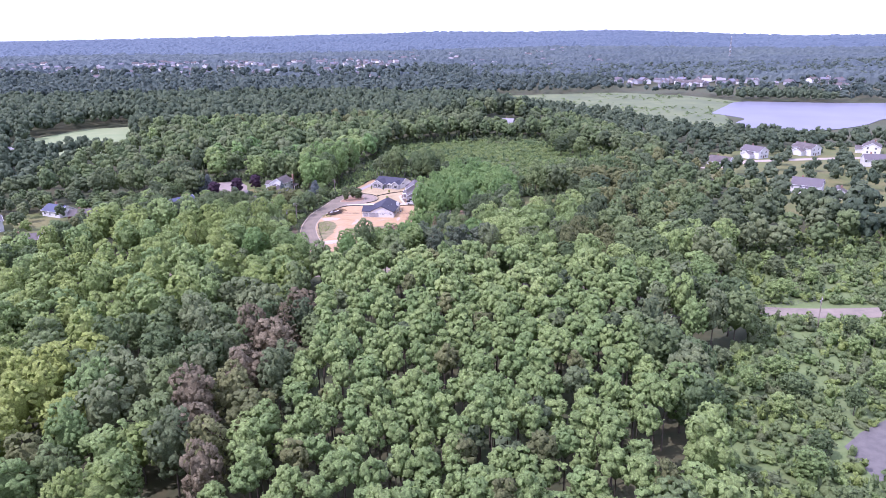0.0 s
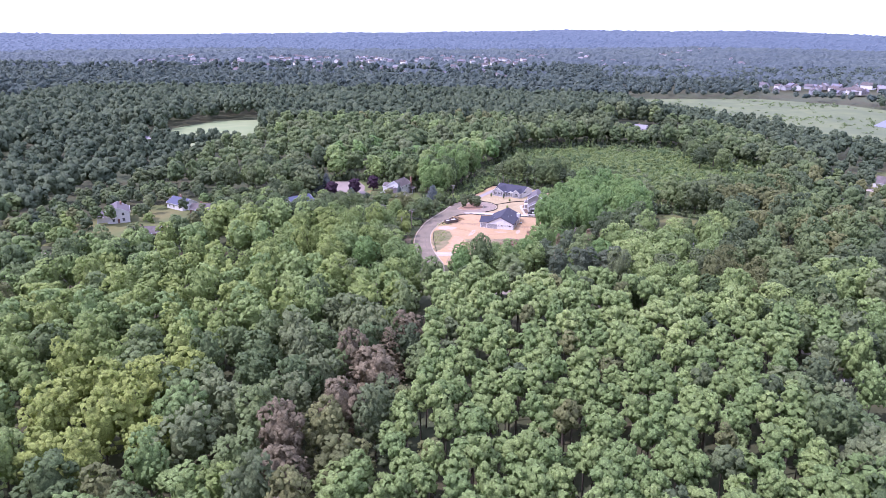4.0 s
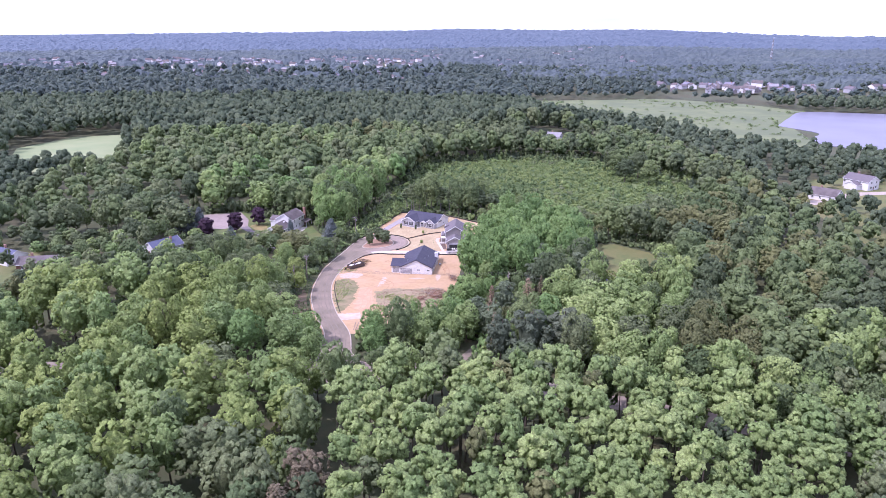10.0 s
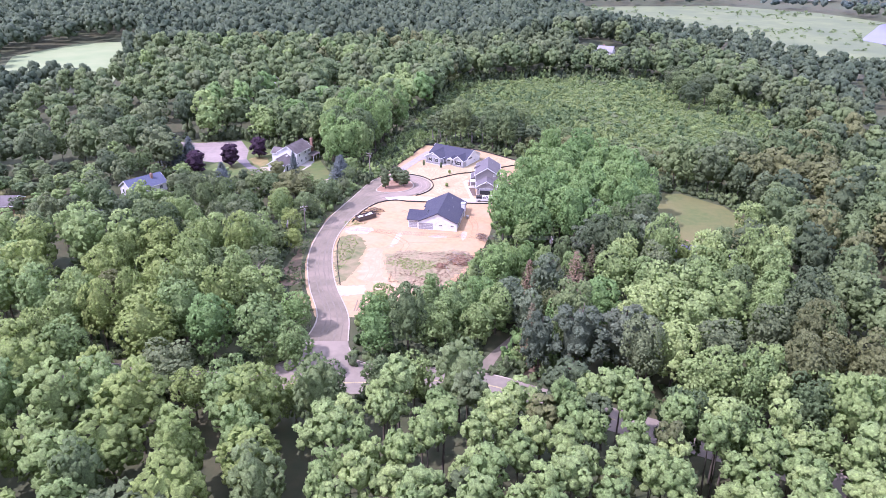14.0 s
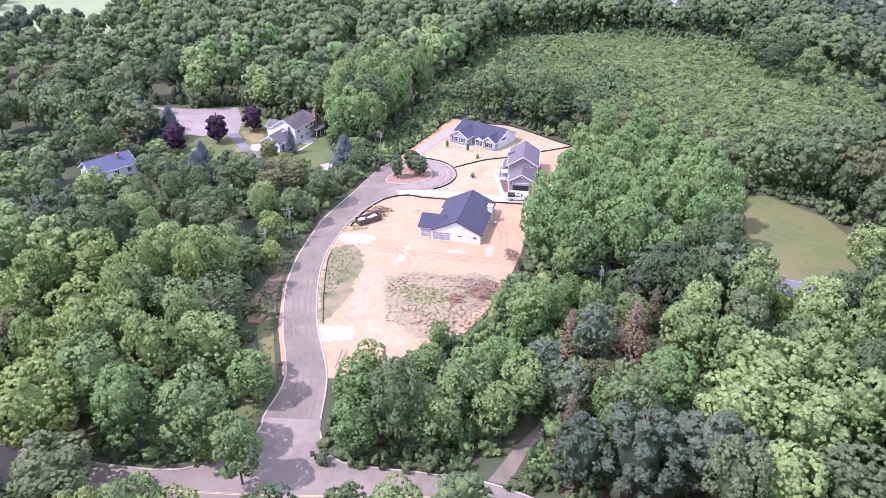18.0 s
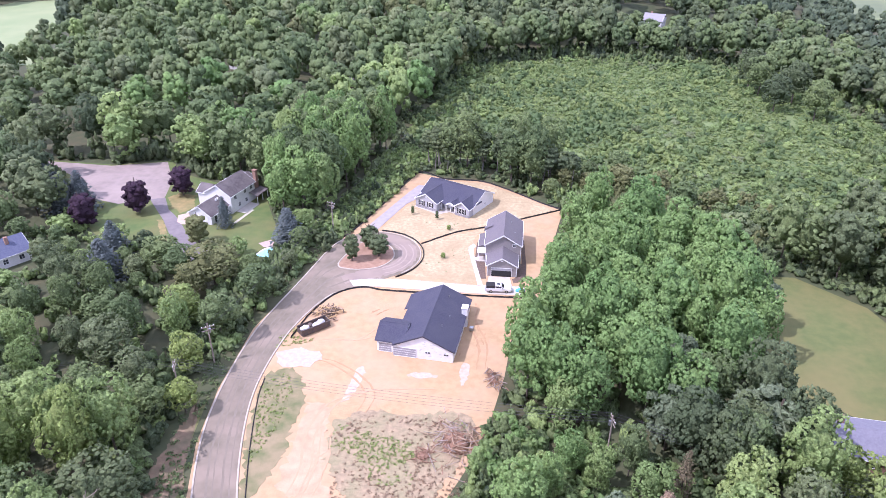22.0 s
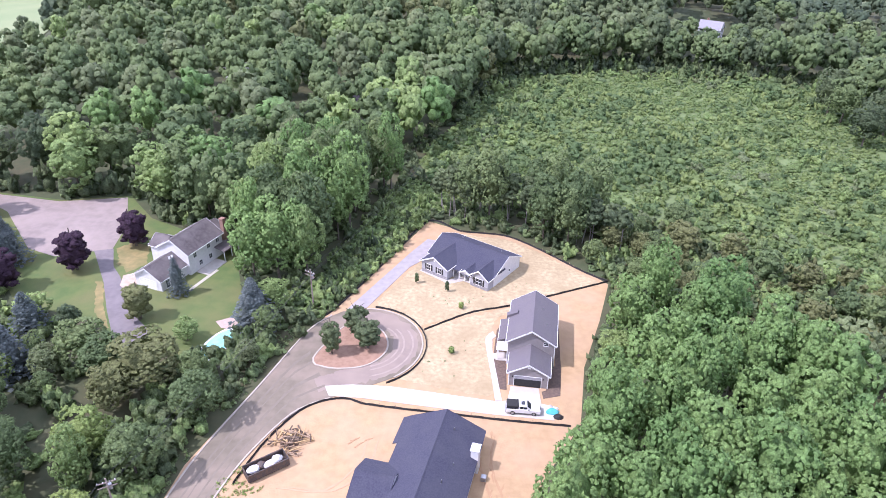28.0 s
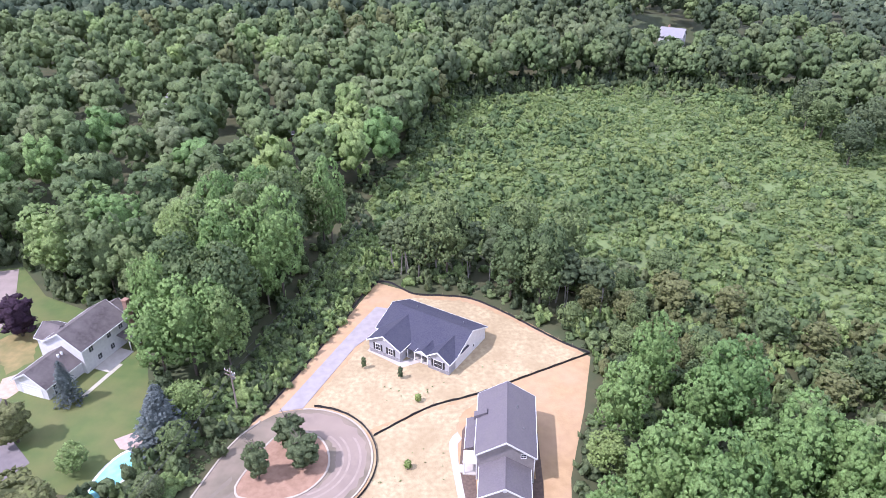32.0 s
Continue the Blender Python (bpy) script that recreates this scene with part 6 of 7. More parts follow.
def woods(x, y, level, name="woods"):
    k = kinds_at(x, y)
    g = inside(x, y, GROVE)
    for i, kind in enumerate(KINDS):
        for part_of in ((g, ~g) if level == 0 else (np.ones(len(x), bool),)):
            j = np.flatnonzero((k == i) & part_of)
            slim = level == 0 and len(j) and g[j[0]]
            protos = BROAD_G if slim else {0: BROAD_0, 0.5: BROAD_M, 1: BROAD_1, 2: BROAD_2}[level]
            if kind == "pine" and level < 2:
                protos = PINE_0 if level == 0 else PINE_1
            size = RNG.uniform(0.78, 1.18, len(j)) * (1.12 if level == 2 else 1.0)
            high = tallness(x[j], y[j])
            tall = RNG.uniform(0.82, 1.12, len(j)) * high
            # farther levels take the leaf colours that have haze painted in
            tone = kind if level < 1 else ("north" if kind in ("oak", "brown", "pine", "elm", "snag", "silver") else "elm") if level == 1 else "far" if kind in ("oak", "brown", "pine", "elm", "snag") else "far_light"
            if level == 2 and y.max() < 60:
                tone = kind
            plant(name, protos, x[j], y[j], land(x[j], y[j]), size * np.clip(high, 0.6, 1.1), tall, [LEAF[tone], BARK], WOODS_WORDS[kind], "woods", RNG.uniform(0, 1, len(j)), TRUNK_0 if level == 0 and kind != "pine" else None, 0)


# trees that can be told apart: place, height, kind, width
STANDING = [
    (-69.3, -79.8, 18, "lime", 12), (-56.6, -74.0, 17, "grove", 11), (-76.2, -97.1, 18, "lime", 12), (-53.2, -100.8, 17, "grove", 10), (-36.5, -104.3, 16, "grove", 12), (-28.0, -108.2, 11, "bright", 8),
    (-51.4, -114.9, 18, "grove", 12), (-56.1, -123.8, 18, "lime", 13), (-43.2, -121.3, 18, "bright", 11), (-32.3, -121.4, 17, "grove", 12), (-72.5, -103.5, 14, "brown", 9), (-48.7, -133.1, 13, "silver", 12),
    (-40.6, -87.8, 13, "oak", 12), (-49.5, -91.4, 14, "elm", 9), (-37.2, -63.8, 8, "lime", 6), (-24.3, -126.7, 14, "grove", 8), (-41.0, -140.5, 12, "lime", 9), (-34.0, -139.8, 14, "grove", 9),
    (-28.1, -139.5, 12, "lime", 8), (-15.7, -138.2, 12, "elm", 8), (-5.9, -137.2, 13, "elm", 8), (0.8, -136.7, 13, "grove", 9), (12.5, -137.6, 8, "lime", 4), (-21.6, -141.6, 11, "lime", 7),
    (-8.3, -103.6, 11, "grove", 7), (-9.6, -110.7, 12, "bright", 8), (-1.2, -111.6, 12, "elm", 8), (3.3, -92.2, 8, "bright", 4.5), (2.0, -101.5, 9, "grove", 7), (18.5, -108.5, 13, "grove", 9), (26.0, -108.5, 12, "wpine", 8), (8.8, -109.5, 14, "grove", 10), (14.2, -114.3, 12, "grove", 8),
    (20.3, -86.9, 14, "bright", 9), (15.0, -103.4, 13, "bright", 8), (4.5, -117.1, 13, "grove", 9), (-8.1, -119.7, 12, "bright", 8), (22.2, -103.7, 13, "wpine", 8), (31.8, -93.3, 14, "wpine", 8),
    (27.8, -92.5, 12, "dead", 7), (39.4, -91.7, 14, "dead", 9), (31.9, -104.8, 10, "brown", 6), (25.8, -116.4, 13, "snag", 6), (26.6, -124.0, 15, "pine", 8), (34.7, -124.5, 17, "pine", 12),
    (44.4, -123.8, 17, "pine", 12), (49.1, -126.6, 15, "pine", 8), (45.6, -81.0, 11, "snag", 5), (50.7, -57.3, 15, "wpine", 8), (48.3, -94.7, 17, "grove", 11), (42.4, -107.5, 15, "bright", 11),
    (57.4, -107.9, 19, "pale", 14), (65.4, -107.2, 19, "grove", 12), (49.6, -117.1, 18, "pale", 12), (60.3, -118.4, 18, "pale", 13), (68.9, -114.8, 18, "grove", 12), (53.1, -130.3, 17, "pale", 12),
    (61.4, -129.7, 17, "silver", 12), (58.2, -140.3, 17, "grove", 11), (69.7, -81.1, 12, "lime", 8), (96.3, -58.8, 15, "grove", 10), (132.6, 131.6, 17, "elm", 13), (142.1, 120.9, 18, "oak", 14),
    (130.5, 109.5, 15, "oak", 12), (142.3, 100.5, 16, "elm", 12), (131.3, 140.0, 18, "oak", 12),
    (-45.2, -21.0, 11, "brown", 13), (-48.4, -26.9, 9, "brown", 8), (-36.8, -19.8, 8, "elm", 6), (-59.0, -15.8, 10, "elm", 10), (-33.0, -28.5, 10, "elm", 9), (-43.5, -7.5, 5, "grove", 5), (36.8, -8.0, 8, "grove", 7), (-29.5, 3.5, 8, "grove", 7), (-28.5, -4.5, 7, "elm", 6), (34.8, -19.5, 8, "bright", 7), (-53.3, -19.2, 9, "elm", 9),
    (-62.3, -38.8, 9, "elm", 9), (-55.5, -51.8, 12, "silver", 10), (-46.0, -38.8, 11, "lime", 9), (-37.6, -41.6, 11, "elm", 9), (-40.0, -53.0, 10, "lime", 7), (-53.1, -65.0, 11, "elm", 9),
    (-43.1, -66.7, 10, "elm", 8), (-82.9, -19.9, 10, "oak", 8), (42.0, 34.0, 8, "brown", 7), (58.9, 44.7, 9, "elm", 8),
]
ST_X, ST_Y, ST_R = (np.array([q[k] for q in STANDING]) for k in (0, 1, 4))


def free(x, y):
    """Places that no such tree covers."""
    return (np.hypot(x[:, None] - ST_X, y[:, None] - ST_Y) > 0.36 * ST_R + 2.6).all(1)


# near woods, where single crowns and their clumps show
x, y = scatter(-150, 150, -304, 70, 9.6)
keep = grow(x, y, 2.0) & ~inside(x, y, GROVE) & free(x, y)
x, y = x[keep], y[keep]
gx, gy = scatter(-40, 100, -304, -135, 5.3)
keep = inside(gx, gy, GROVE) & grow(gx, gy, 0) & free(gx, gy)
x, y = np.r_[x, gx[keep]], np.r_[y, gy[keep]]
# a closer stand east of the site
ROUND = [(-78, -132), (-46, -136), (24, -136), (46, -142), (92, -140), (92, -78), (72, -66), (72, -40), (64, -4), (46, 66), (-40, 66), (-44, 20), (-40, -2), (-78, -16)]
own = inside(x, y, ROUND)
woods(x[~own], y[~own], 0)
NEAR_X, NEAR_Y = scatter(-80, 94, -142, 68, 7.6)
keep = inside(NEAR_X, NEAR_Y, ROUND) & grow(NEAR_X, NEAR_Y, 3.4)
keep &= ~inside(NEAR_X, NEAR_Y, SLOPE_B) & ~inside(NEAR_X, NEAR_Y, [(-12, -104), (22, -102), (26, -66), (8, -62)]) & free(NEAR_X, NEAR_Y)
NEAR_X, NEAR_Y = NEAR_X[keep], NEAR_Y[keep]

# middle distance
x, y = scatter(-560, 560, -304, 560, 12.0)
keep = grow(x, y, 1.0) & free(x, y) & ~((x > -150) & (x < 150) & (y < 70))
mid = (y < 260) & (np.abs(x) < 200)
woods(x[keep & mid], y[keep & mid], 0.5)
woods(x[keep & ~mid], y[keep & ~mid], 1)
# a close front of trees north of the meadow
x, y = scatter(-14, 180, 90, 250, 8.4)
keep = grow(x, y, 1.5) & (near_line(x, y, [(-9, 84), (6, 132), (22, 173), (62, 190), (100, 186), (140, 170), (152, 148), (165, 95)], 17) | inside(x, y, LOW_H) & (np.hypot(x - 112, y - 228) > 18))
woods(x[keep], y[keep], 0.5)
# lower trees fill the gaps between the older houses
x, y = scatter(-215, -112, -128, 6, 9.0)
keep = grow(x, y, 1.0) & inside(x, y, LOW_L)
woods(x[keep], y[keep], 0.5)
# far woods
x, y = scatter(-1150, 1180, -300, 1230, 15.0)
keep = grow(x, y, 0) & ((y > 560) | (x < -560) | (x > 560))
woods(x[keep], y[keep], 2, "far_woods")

# the same woods go on behind and beside the way
x, y = scatter(-260, 260, -520, 40, 11.5)
side = ~((np.abs(np.degrees(np.arctan2(x - 8, y + 403))) < 39.5) & (y > -304)) & ~near_line(x, y, MAIN_MID, 9) & ~inside(x, y, R_BRUSH) & ~inside(x, y, L_LOTS)
side &= (np.abs(x) + 0.62 * (-300 - y) < 270) & ~inside(x, y, R_LOTS)
woods(x[side], y[side], 2, "woods_behind")

# scrub of the meadow and the brush
BUSH = [bush(RNG, 18, 0.36) for _ in range(8)]


def scrub(x, y, wide, tall, kind, label):
    plant("scrub", BUSH, x, y, 0 * x, RNG.uniform(*wide, len(x)), RNG.uniform(*tall, len(x)), [LEAF[kind]], label, "scrub", RNG.uniform(0, 1, len(x)), None, 0)


THICKET = [bush(RNG, 46, 0.24) for _ in range(6)]
TUFT = []
for _ in range(6):
    q = unit(RNG.normal(size=(13, 3)) + (0, 0, 0.8))
    TUFT.append(leaf_quads(RNG, q * (0.95, 0.95, 0.8) * RNG.uniform(0.4, 1.1, (13, 1)) + (0, 0, 0.25), unit(q + RNG.normal(size=(13, 3)) * 0.5 + (0, 0, 0.5)), 0.36))
x, y = scatter(-12, 170, 4, 192, 1.9)
w = wave(x, y, 9.0, 6) + 0.6 * wave(x, y, 26.0, 8)
keep = inside(x, y, MEADOW_P) & (RNG.uniform(size=len(x)) < 0.85 + 0.3 * w)
u = RNG.uniform(size=keep.sum())
for a, b, kind in ((0, 0.6, "weed"), (0.6, 0.78, "weed_pale"), (0.78, 1.0, "weed_dark")):
    j = (u >= a) & (u < b)
    plant("tall_grass", TUFT, x[keep][j], y[keep][j], 0 * x[keep][j], RNG.uniform(0.8, 1.5, j.sum()), RNG.uniform(0.5, 1.3, j.sum()), [LEAF[kind]], "rank tall grass and weeds of the meadow", "grass", RNG.uniform(0, 1, j.sum()), None, 0)
x, y = scatter(-12, 170, 4, 192, 2.9, 0.5)
w = wave(x, y, 14.0, 3) + 0.7 * wave(x, y, 40.0, 15)
keep = inside(x, y, MEADOW_P) & (RNG.uniform(size=len(x)) < 0.62 + 0.3 * w)
x, y, w = x[keep], y[keep], w[keep] + RNG.normal(size=keep.sum()) * 0.35
for lo, hi, kind, wide, tall, words in ((-9, -0.35, "weed_pale", (0.8, 1.5), (0.5, 1.2), "low yellow-green scrub in the meadow"), (-0.35, 0.15, "weed", (0.9, 1.8), (0.7, 1.7), "leafy scrub scattered through the meadow"),
                                        (0.15, 0.6, "weed_pale", (0.9, 1.9), (0.8, 2.0), "fresh green bushes in the meadow"), (0.6, 9, "weed_dark", (1.2, 2.5), (1.0, 2.6), "taller leafy thickets in the meadow")):
    j = (w >= lo) & (w < hi)
    scrub(x[j], y[j], wide, tall, kind, words)
x, y = scatter(-12, 170, 4, 192, 5.6, 0.5)
w = wave(x, y, 22.0, 31) + 0.5 * smooth((x - 60) / 60) * smooth((120 - y) / 60)
keep = inside(x, y, MEADOW_P) & (RNG.uniform(size=len(x)) < 0.3 + 0.55 * w)
u = RNG.uniform(size=len(x))
for a, b, kind in ((0, 0.45, "weed_dark"), (0.45, 0.65, "grove"), (0.65, 0.88, "weed"), (0.88, 1, "silver")):
    j = keep & (u >= a) & (u < b)
    plant("thicket", THICKET, x[j], y[j], 0 * x[j], RNG.uniform(1.5, 2.9, j.sum()), RNG.uniform(1.1, 2.6, j.sum()), [LEAF[kind]], "round leafy thickets standing in the meadow", "scrub", RNG.uniform(0, 1, j.sum()), None, 0)
x, y = scatter(55, 240, -304, -90, 3.3)
keep = (inside(x, y, R_BRUSH) | inside(x, y, [(112, -150), (118, -104), (235, -92), (235, -150)])) & ~inside(x, y, GRAVEL_R) & ~near_line(x, y, MAIN_MID, 6) & (RNG.uniform(size=len(x)) < 0.85)
u = RNG.uniform(size=len(x))
for a, b, kind in ((0, 0.45, "shrub"), (0.45, 0.7, "grove"), (0.7, 0.85, "lime"), (0.85, 1, "silver")):
    j = keep & (u >= a) & (u < b)
    plant("scrub", THICKET, x[j], y[j], 0 * x[j], RNG.uniform(1.2, 2.6, j.sum()), RNG.uniform(0.9, 3.0, j.sum()), [LEAF[kind]], "tangled roadside brush and saplings", "scrub", RNG.uniform(0, 1, j.sum()), None, 0)
x, y = scatter(-12, 170, 4, 192, 3.6, 0.5)
keep = inside(x, y, MEADOW_P) & near_line(x, y, [*MEADOW_P, MEADOW_P[0]], 20) & (RNG.uniform(size=len(x)) < 0.34 + 0.3 * wave(x, y, 16.0, 23))
u = RNG.uniform(size=len(x))
scrub(x[keep & (u < 0.55)], y[keep & (u < 0.55)], (1.0, 2.6), (1.0, 3.0), "elm", "leafy bushes creeping into the meadow")
scrub(x[keep & (u > 0.55)], y[keep & (u > 0.55)], (0.9, 2.2), (0.8, 2.4), "grove", "light green saplings at the meadow's rim")
# undergrowth along the edges of the open ground
x, y = scatter(-150, 190, -140, 215, 2.6)
edge = near_line(x, y, MAIN_MID, 9)
for poly, r in ((SITE, 7.0), (D_YARD, 5.0), (E_LAWN, 6.0), (MEADOW_P, 9.0)):
    edge |= near_line(x, y, [*poly, poly[0]], r) & ~inside(x, y, poly)
for poly in (SITE, D_YARD, E_LAWN, MEADOW_P, SOUTH_CUT):
    edge &= ~inside(x, y, poly) & ~near_line(x, y, [*poly, poly[0]], 1.0)
edge &= ~near_line(x, y, MAIN_MID, 4.8) & ~near_line(x, y, TRACK, 3) & ~near_line(x, y, [(-20, -112), (-20, -133)], 9) & (RNG.uniform(size=len(x)) < 0.75)
for hx, hy, r in HOMES:
    edge &= np.hypot(x - hx, y - hy) > r * 0.8
u = RNG.uniform(size=edge.sum())
scrub(x[edge][u < 0.6], y[edge][u < 0.6], (0.9, 1.8), (0.7, 2.6), "oak", "leafy undergrowth along the wood's edge")
north = (y[edge] > 165) & (u > 0.3)
scrub(x[edge][north], y[edge][north], (1.4, 2.4), (2.0, 4.0), "oak", "tall leafy bushes before the far wood")
back = (x[edge] < -44) & (y[edge] > 22) & (u > 0.35)
scrub(x[edge][back], y[edge][back], (1.5, 2.6), (2.4, 5.0), "oak", "tall dark undergrowth behind the gravel yard")
scrub(x[edge][u > 0.6], y[edge][u > 0.6], (0.8, 1.6), (0.6, 1.8), "shrub", "light green undergrowth along the wood's edge")
x, y = scatter(-30, 4, 2, 72, 1.6)
keep = inside(x, y, SLOPE_B) & ~inside(x, y, SITE) & (RNG.uniform(size=len(x)) < 0.9)
u = RNG.uniform(size=len(x))
scrub(x[keep & (u < 0.6)], y[keep & (u < 0.6)], (0.9, 1.9), (0.8, 2.2), "grove", "leafy young growth on the slope below the power line")
scrub(x[keep & (u > 0.6)], y[keep & (u > 0.6)], (0.9, 1.8), (0.7, 1.8), "elm", "mid-green leafy growth on the slope below the power line")
x, y = scatter(-64, 112, -112, 14, 2.3)
bank = inside(x, y, [(-40, -60), (-36, -40), (-31, -20), (-26, -2), (-34, -4), (-46, -30), (-50, -60), (-46, -108), (-30, -110), (-38, -82)])
bank |= inside(x, y, [(76, -11), (90, -11), (103, -24), (108, -36), (112, -10), (96, 4), (74, -2)])
bank &= (RNG.uniform(size=len(x)) < 0.8) & ~near_line(x, y, ROAD_W, 3.0)
u = RNG.uniform(size=len(x))
scrub(x[bank & (u < 0.6)], y[bank & (u < 0.6)], (1.2, 2.4), (1.2, 3.4), "elm", "dense leafy thicket under the trees")
scrub(x[bank & (u > 0.6)], y[bank & (u > 0.6)], (1.1, 2.2), (1.0, 2.8), "oak", "dark leafy thicket under the trees")
# tall growth that closes the wood's edge north of the meadow
x, y = scatter(0, 190, 80, 225, 3.2)
rim = [(-9, 84), (6, 132), (22, 173), (62, 190), (100, 186), (140, 170), (152, 148), (165, 95)]
keep = near_line(x, y, rim, 17) & ~inside(x, y, MEADOW_P) & (RNG.uniform(size=len(x)) < 0.7)
for hx, hy, r in HOMES:
    keep &= np.hypot(x - hx, y - hy) > r * 0.7
u = RNG.uniform(size=len(x))
for a, b, kind in ((0, 0.5, "elm"), (0.5, 0.75, "grove"), (0.75, 1, "north")):
    j = keep & (u >= a) & (u < b)
    plant("scrub", THICKET, x[j], y[j], 0 * x[j], RNG.uniform(1.6, 3.0, j.sum()), RNG.uniform(1.8, 4.4, j.sum()), [LEAF[kind]], "tall saplings and bushes before the far wood", "scrub", RNG.uniform(0, 1, j.sum()), None, 0)
# rough grass on the road bank
x, y = scatter(-44, -16, -112, 4, 0.8)
keep = near_line(x, y, ROAD_W, 5.5) & ~near_line(x, y, ROAD_W, 0.9) & (x < np.interp(y, [q[1] for q in ROAD_W], [q[0] for q in ROAD_W])) & (RNG.uniform(size=len(x)) < 0.4 + 0.5 * wave(x, y, 6.0, 27))
plant("verge_grass", TUFT, x[keep], y[keep], 0 * x[keep], RNG.uniform(0.25, 0.7, keep.sum()), RNG.uniform(0.2, 0.7, keep.sum()), [LEAF["elm"]], "rough grass and weeds on the road bank", "grass", RNG.uniform(0, 1, keep.sum()))
# undergrowth round the site
x, y = scatter(-100, 100, -135, 70, 4.2, 0.5)
keep = grow(x, y, 1.5) & (RNG.uniform(size=len(x)) < 0.8)
u = RNG.uniform(size=len(x))
for a, b, kind in ((0, 0.5, "elm"), (0.5, 0.68, "oak"), (0.68, 1, "grove")):
    j = keep & (u >= a) & (u < b)
    scrub(x[j], y[j], (1.2, 2.4), (0.9, 3.0), kind, "leafy undergrowth between the trees")
x, y = scatter(-14, 36, -122, -62, 3.0, 0.5)
keep = inside(x, y, S_EDGE) & ~inside(x, y, SITE) & ~near_line(x, y, TRACK, 3.0) & ~near_line(x, y, MAIN_MID, 5.0) & (RNG.uniform(size=len(x)) < 0.85)
u = RNG.uniform(size=len(x))
for a, b, kind in ((0, 0.4, "bright"), (0.4, 0.75, "grove"), (0.75, 1, "elm")):
    j = keep & (u >= a) & (u < b)
    plant("scrub", THICKET, x[j], y[j], 0 * x[j], RNG.uniform(1.3, 2.4, j.sum()), RNG.uniform(1.4, 3.6, j.sum()), [LEAF[kind]], "bright leafy saplings at the clearing's edge", "scrub", RNG.uniform(0, 1, j.sum()), None, 0)
x, y = scatter(32, 104, -12, 50, 3.4, 0.5)
keep = inside(x, y, FRINGE) & ~inside(x, y, SITE) & ~inside(x, y, E_LAWN) & (RNG.uniform(size=len(x)) < 0.85)
u = RNG.uniform(size=len(x))
for a, b, kind in ((0, 0.45, "elm"), (0.45, 0.75, "grove"), (0.75, 1, "brown")):
    j = keep & (u >= a) & (u < b)
    plant("scrub", THICKET, x[j], y[j], 0 * x[j], RNG.uniform(1.4, 2.8, j.sum()), RNG.uniform(1.4, 3.8, j.sum()), [LEAF[kind]], "shrubby young trees between grove and meadow", "scrub", RNG.uniform(0, 1, j.sum()), None, 0)
# weeds on the cleared ground
ROUGH = [(-11.4, -67.4), (-4.6, -62.9), (14.3, -65), (16.3, -76.5), (13.4, -89.1), (8, -94), (-1.4, -92), (-8.2, -82.4)]
x, y = scatter(-28, 18, -96, -34, 0.5)
w = wave(x, y, 5.0, 12) + 0.5 * wave(x, y, 14.0, 13)
u = RNG.uniform(size=len(x))
rough = inside(x, y, ROUGH)
green = inside(x, y, [(-10.7, -70.8), (-6, -67), (3.2, -70), (4.2, -74), (-2, -77), (-6, -73)]) & (u < 0.75)
green |= rough & (w > 0.55) & (u < 0.35)
green |= inside(x, y, [(-25.4, -56), (-22, -51.5), (-19, -57), (-20, -66), (-22.5, -76), (-24.6, -68)]) & (u < 0.5 + 0.3 * w)
green |= inside(x, y, [(-26, -41), (-23, -36.5), (-21, -41), (-17, -41), (-22, -43.5), (-26, -44.5)]) & (u < 0.5)
brown = rough & ~green & (u < 0.34 + 0.3 * w)
for ok, kind, words in ((green, "lime", "patches of green weeds on the cleared ground"), (brown, "dead", "dry brown stubble and roots on the cleared ground")):
    plant("weeds", TUFT, x[ok], y[ok], 0 * x[ok], RNG.uniform(0.14, 0.42, ok.sum()), RNG.uniform(0.12, 0.42, ok.sum()), [LEAF[kind]], words, "weeds", RNG.uniform(0, 1, ok.sum()))
# thin sprouts in the straw
x, y = scatter(-6, 34, -16, 38, 1.5)
keep = (inside(x, y, [(2, -5), (1, -13), (12, -16), (13, -4), (15, 3), (4, 1)]) | inside(x, y, [(-4, 8), (4, 5), (30, 18), (24, 22), (9, 13), (-2, 19)])) & (RNG.uniform(size=len(x)) < 0.14 + 0.4 * wave(x, y, 5.0, 21))
plant("weeds", TUFT, x[keep], y[keep], 0 * x[keep] + 0.04, RNG.uniform(0.10, 0.26, keep.sum()), RNG.uniform(0.1, 0.3, keep.sum()), [LEAF["shrub"]], "thin green sprouts in the straw", "weeds", RNG.uniform(0, 1, keep.sum()))
# sedge and low willow of the marsh
x, y = scatter(140, 470, 240, 660, 5.5, 0.5)
keep = inside(x, y, MARSH) & ~inside(x, y, LAKE) & (RNG.uniform(size=len(x)) < 0.12 + 0.3 * wave(x, y, 40.0, 9))
for kind, ok, wide in (("shrub", keep & (RNG.uniform(size=len(x)) < 0.7), (1.6, 3.6)), ("elm", keep & (RNG.uniform(size=len(x)) < 0.3), (1.5, 3.6))):
    plant("marsh_scrub", TUFT, x[ok], y[ok], 0 * x[ok] - 4.6, RNG.uniform(*wide, ok.sum()), RNG.uniform(0.7, 2.2, ok.sum()), [LEAF[kind]], "sedge tussocks and low willow scrub on the marsh", "scrub", RNG.uniform(0, 1, ok.sum()))

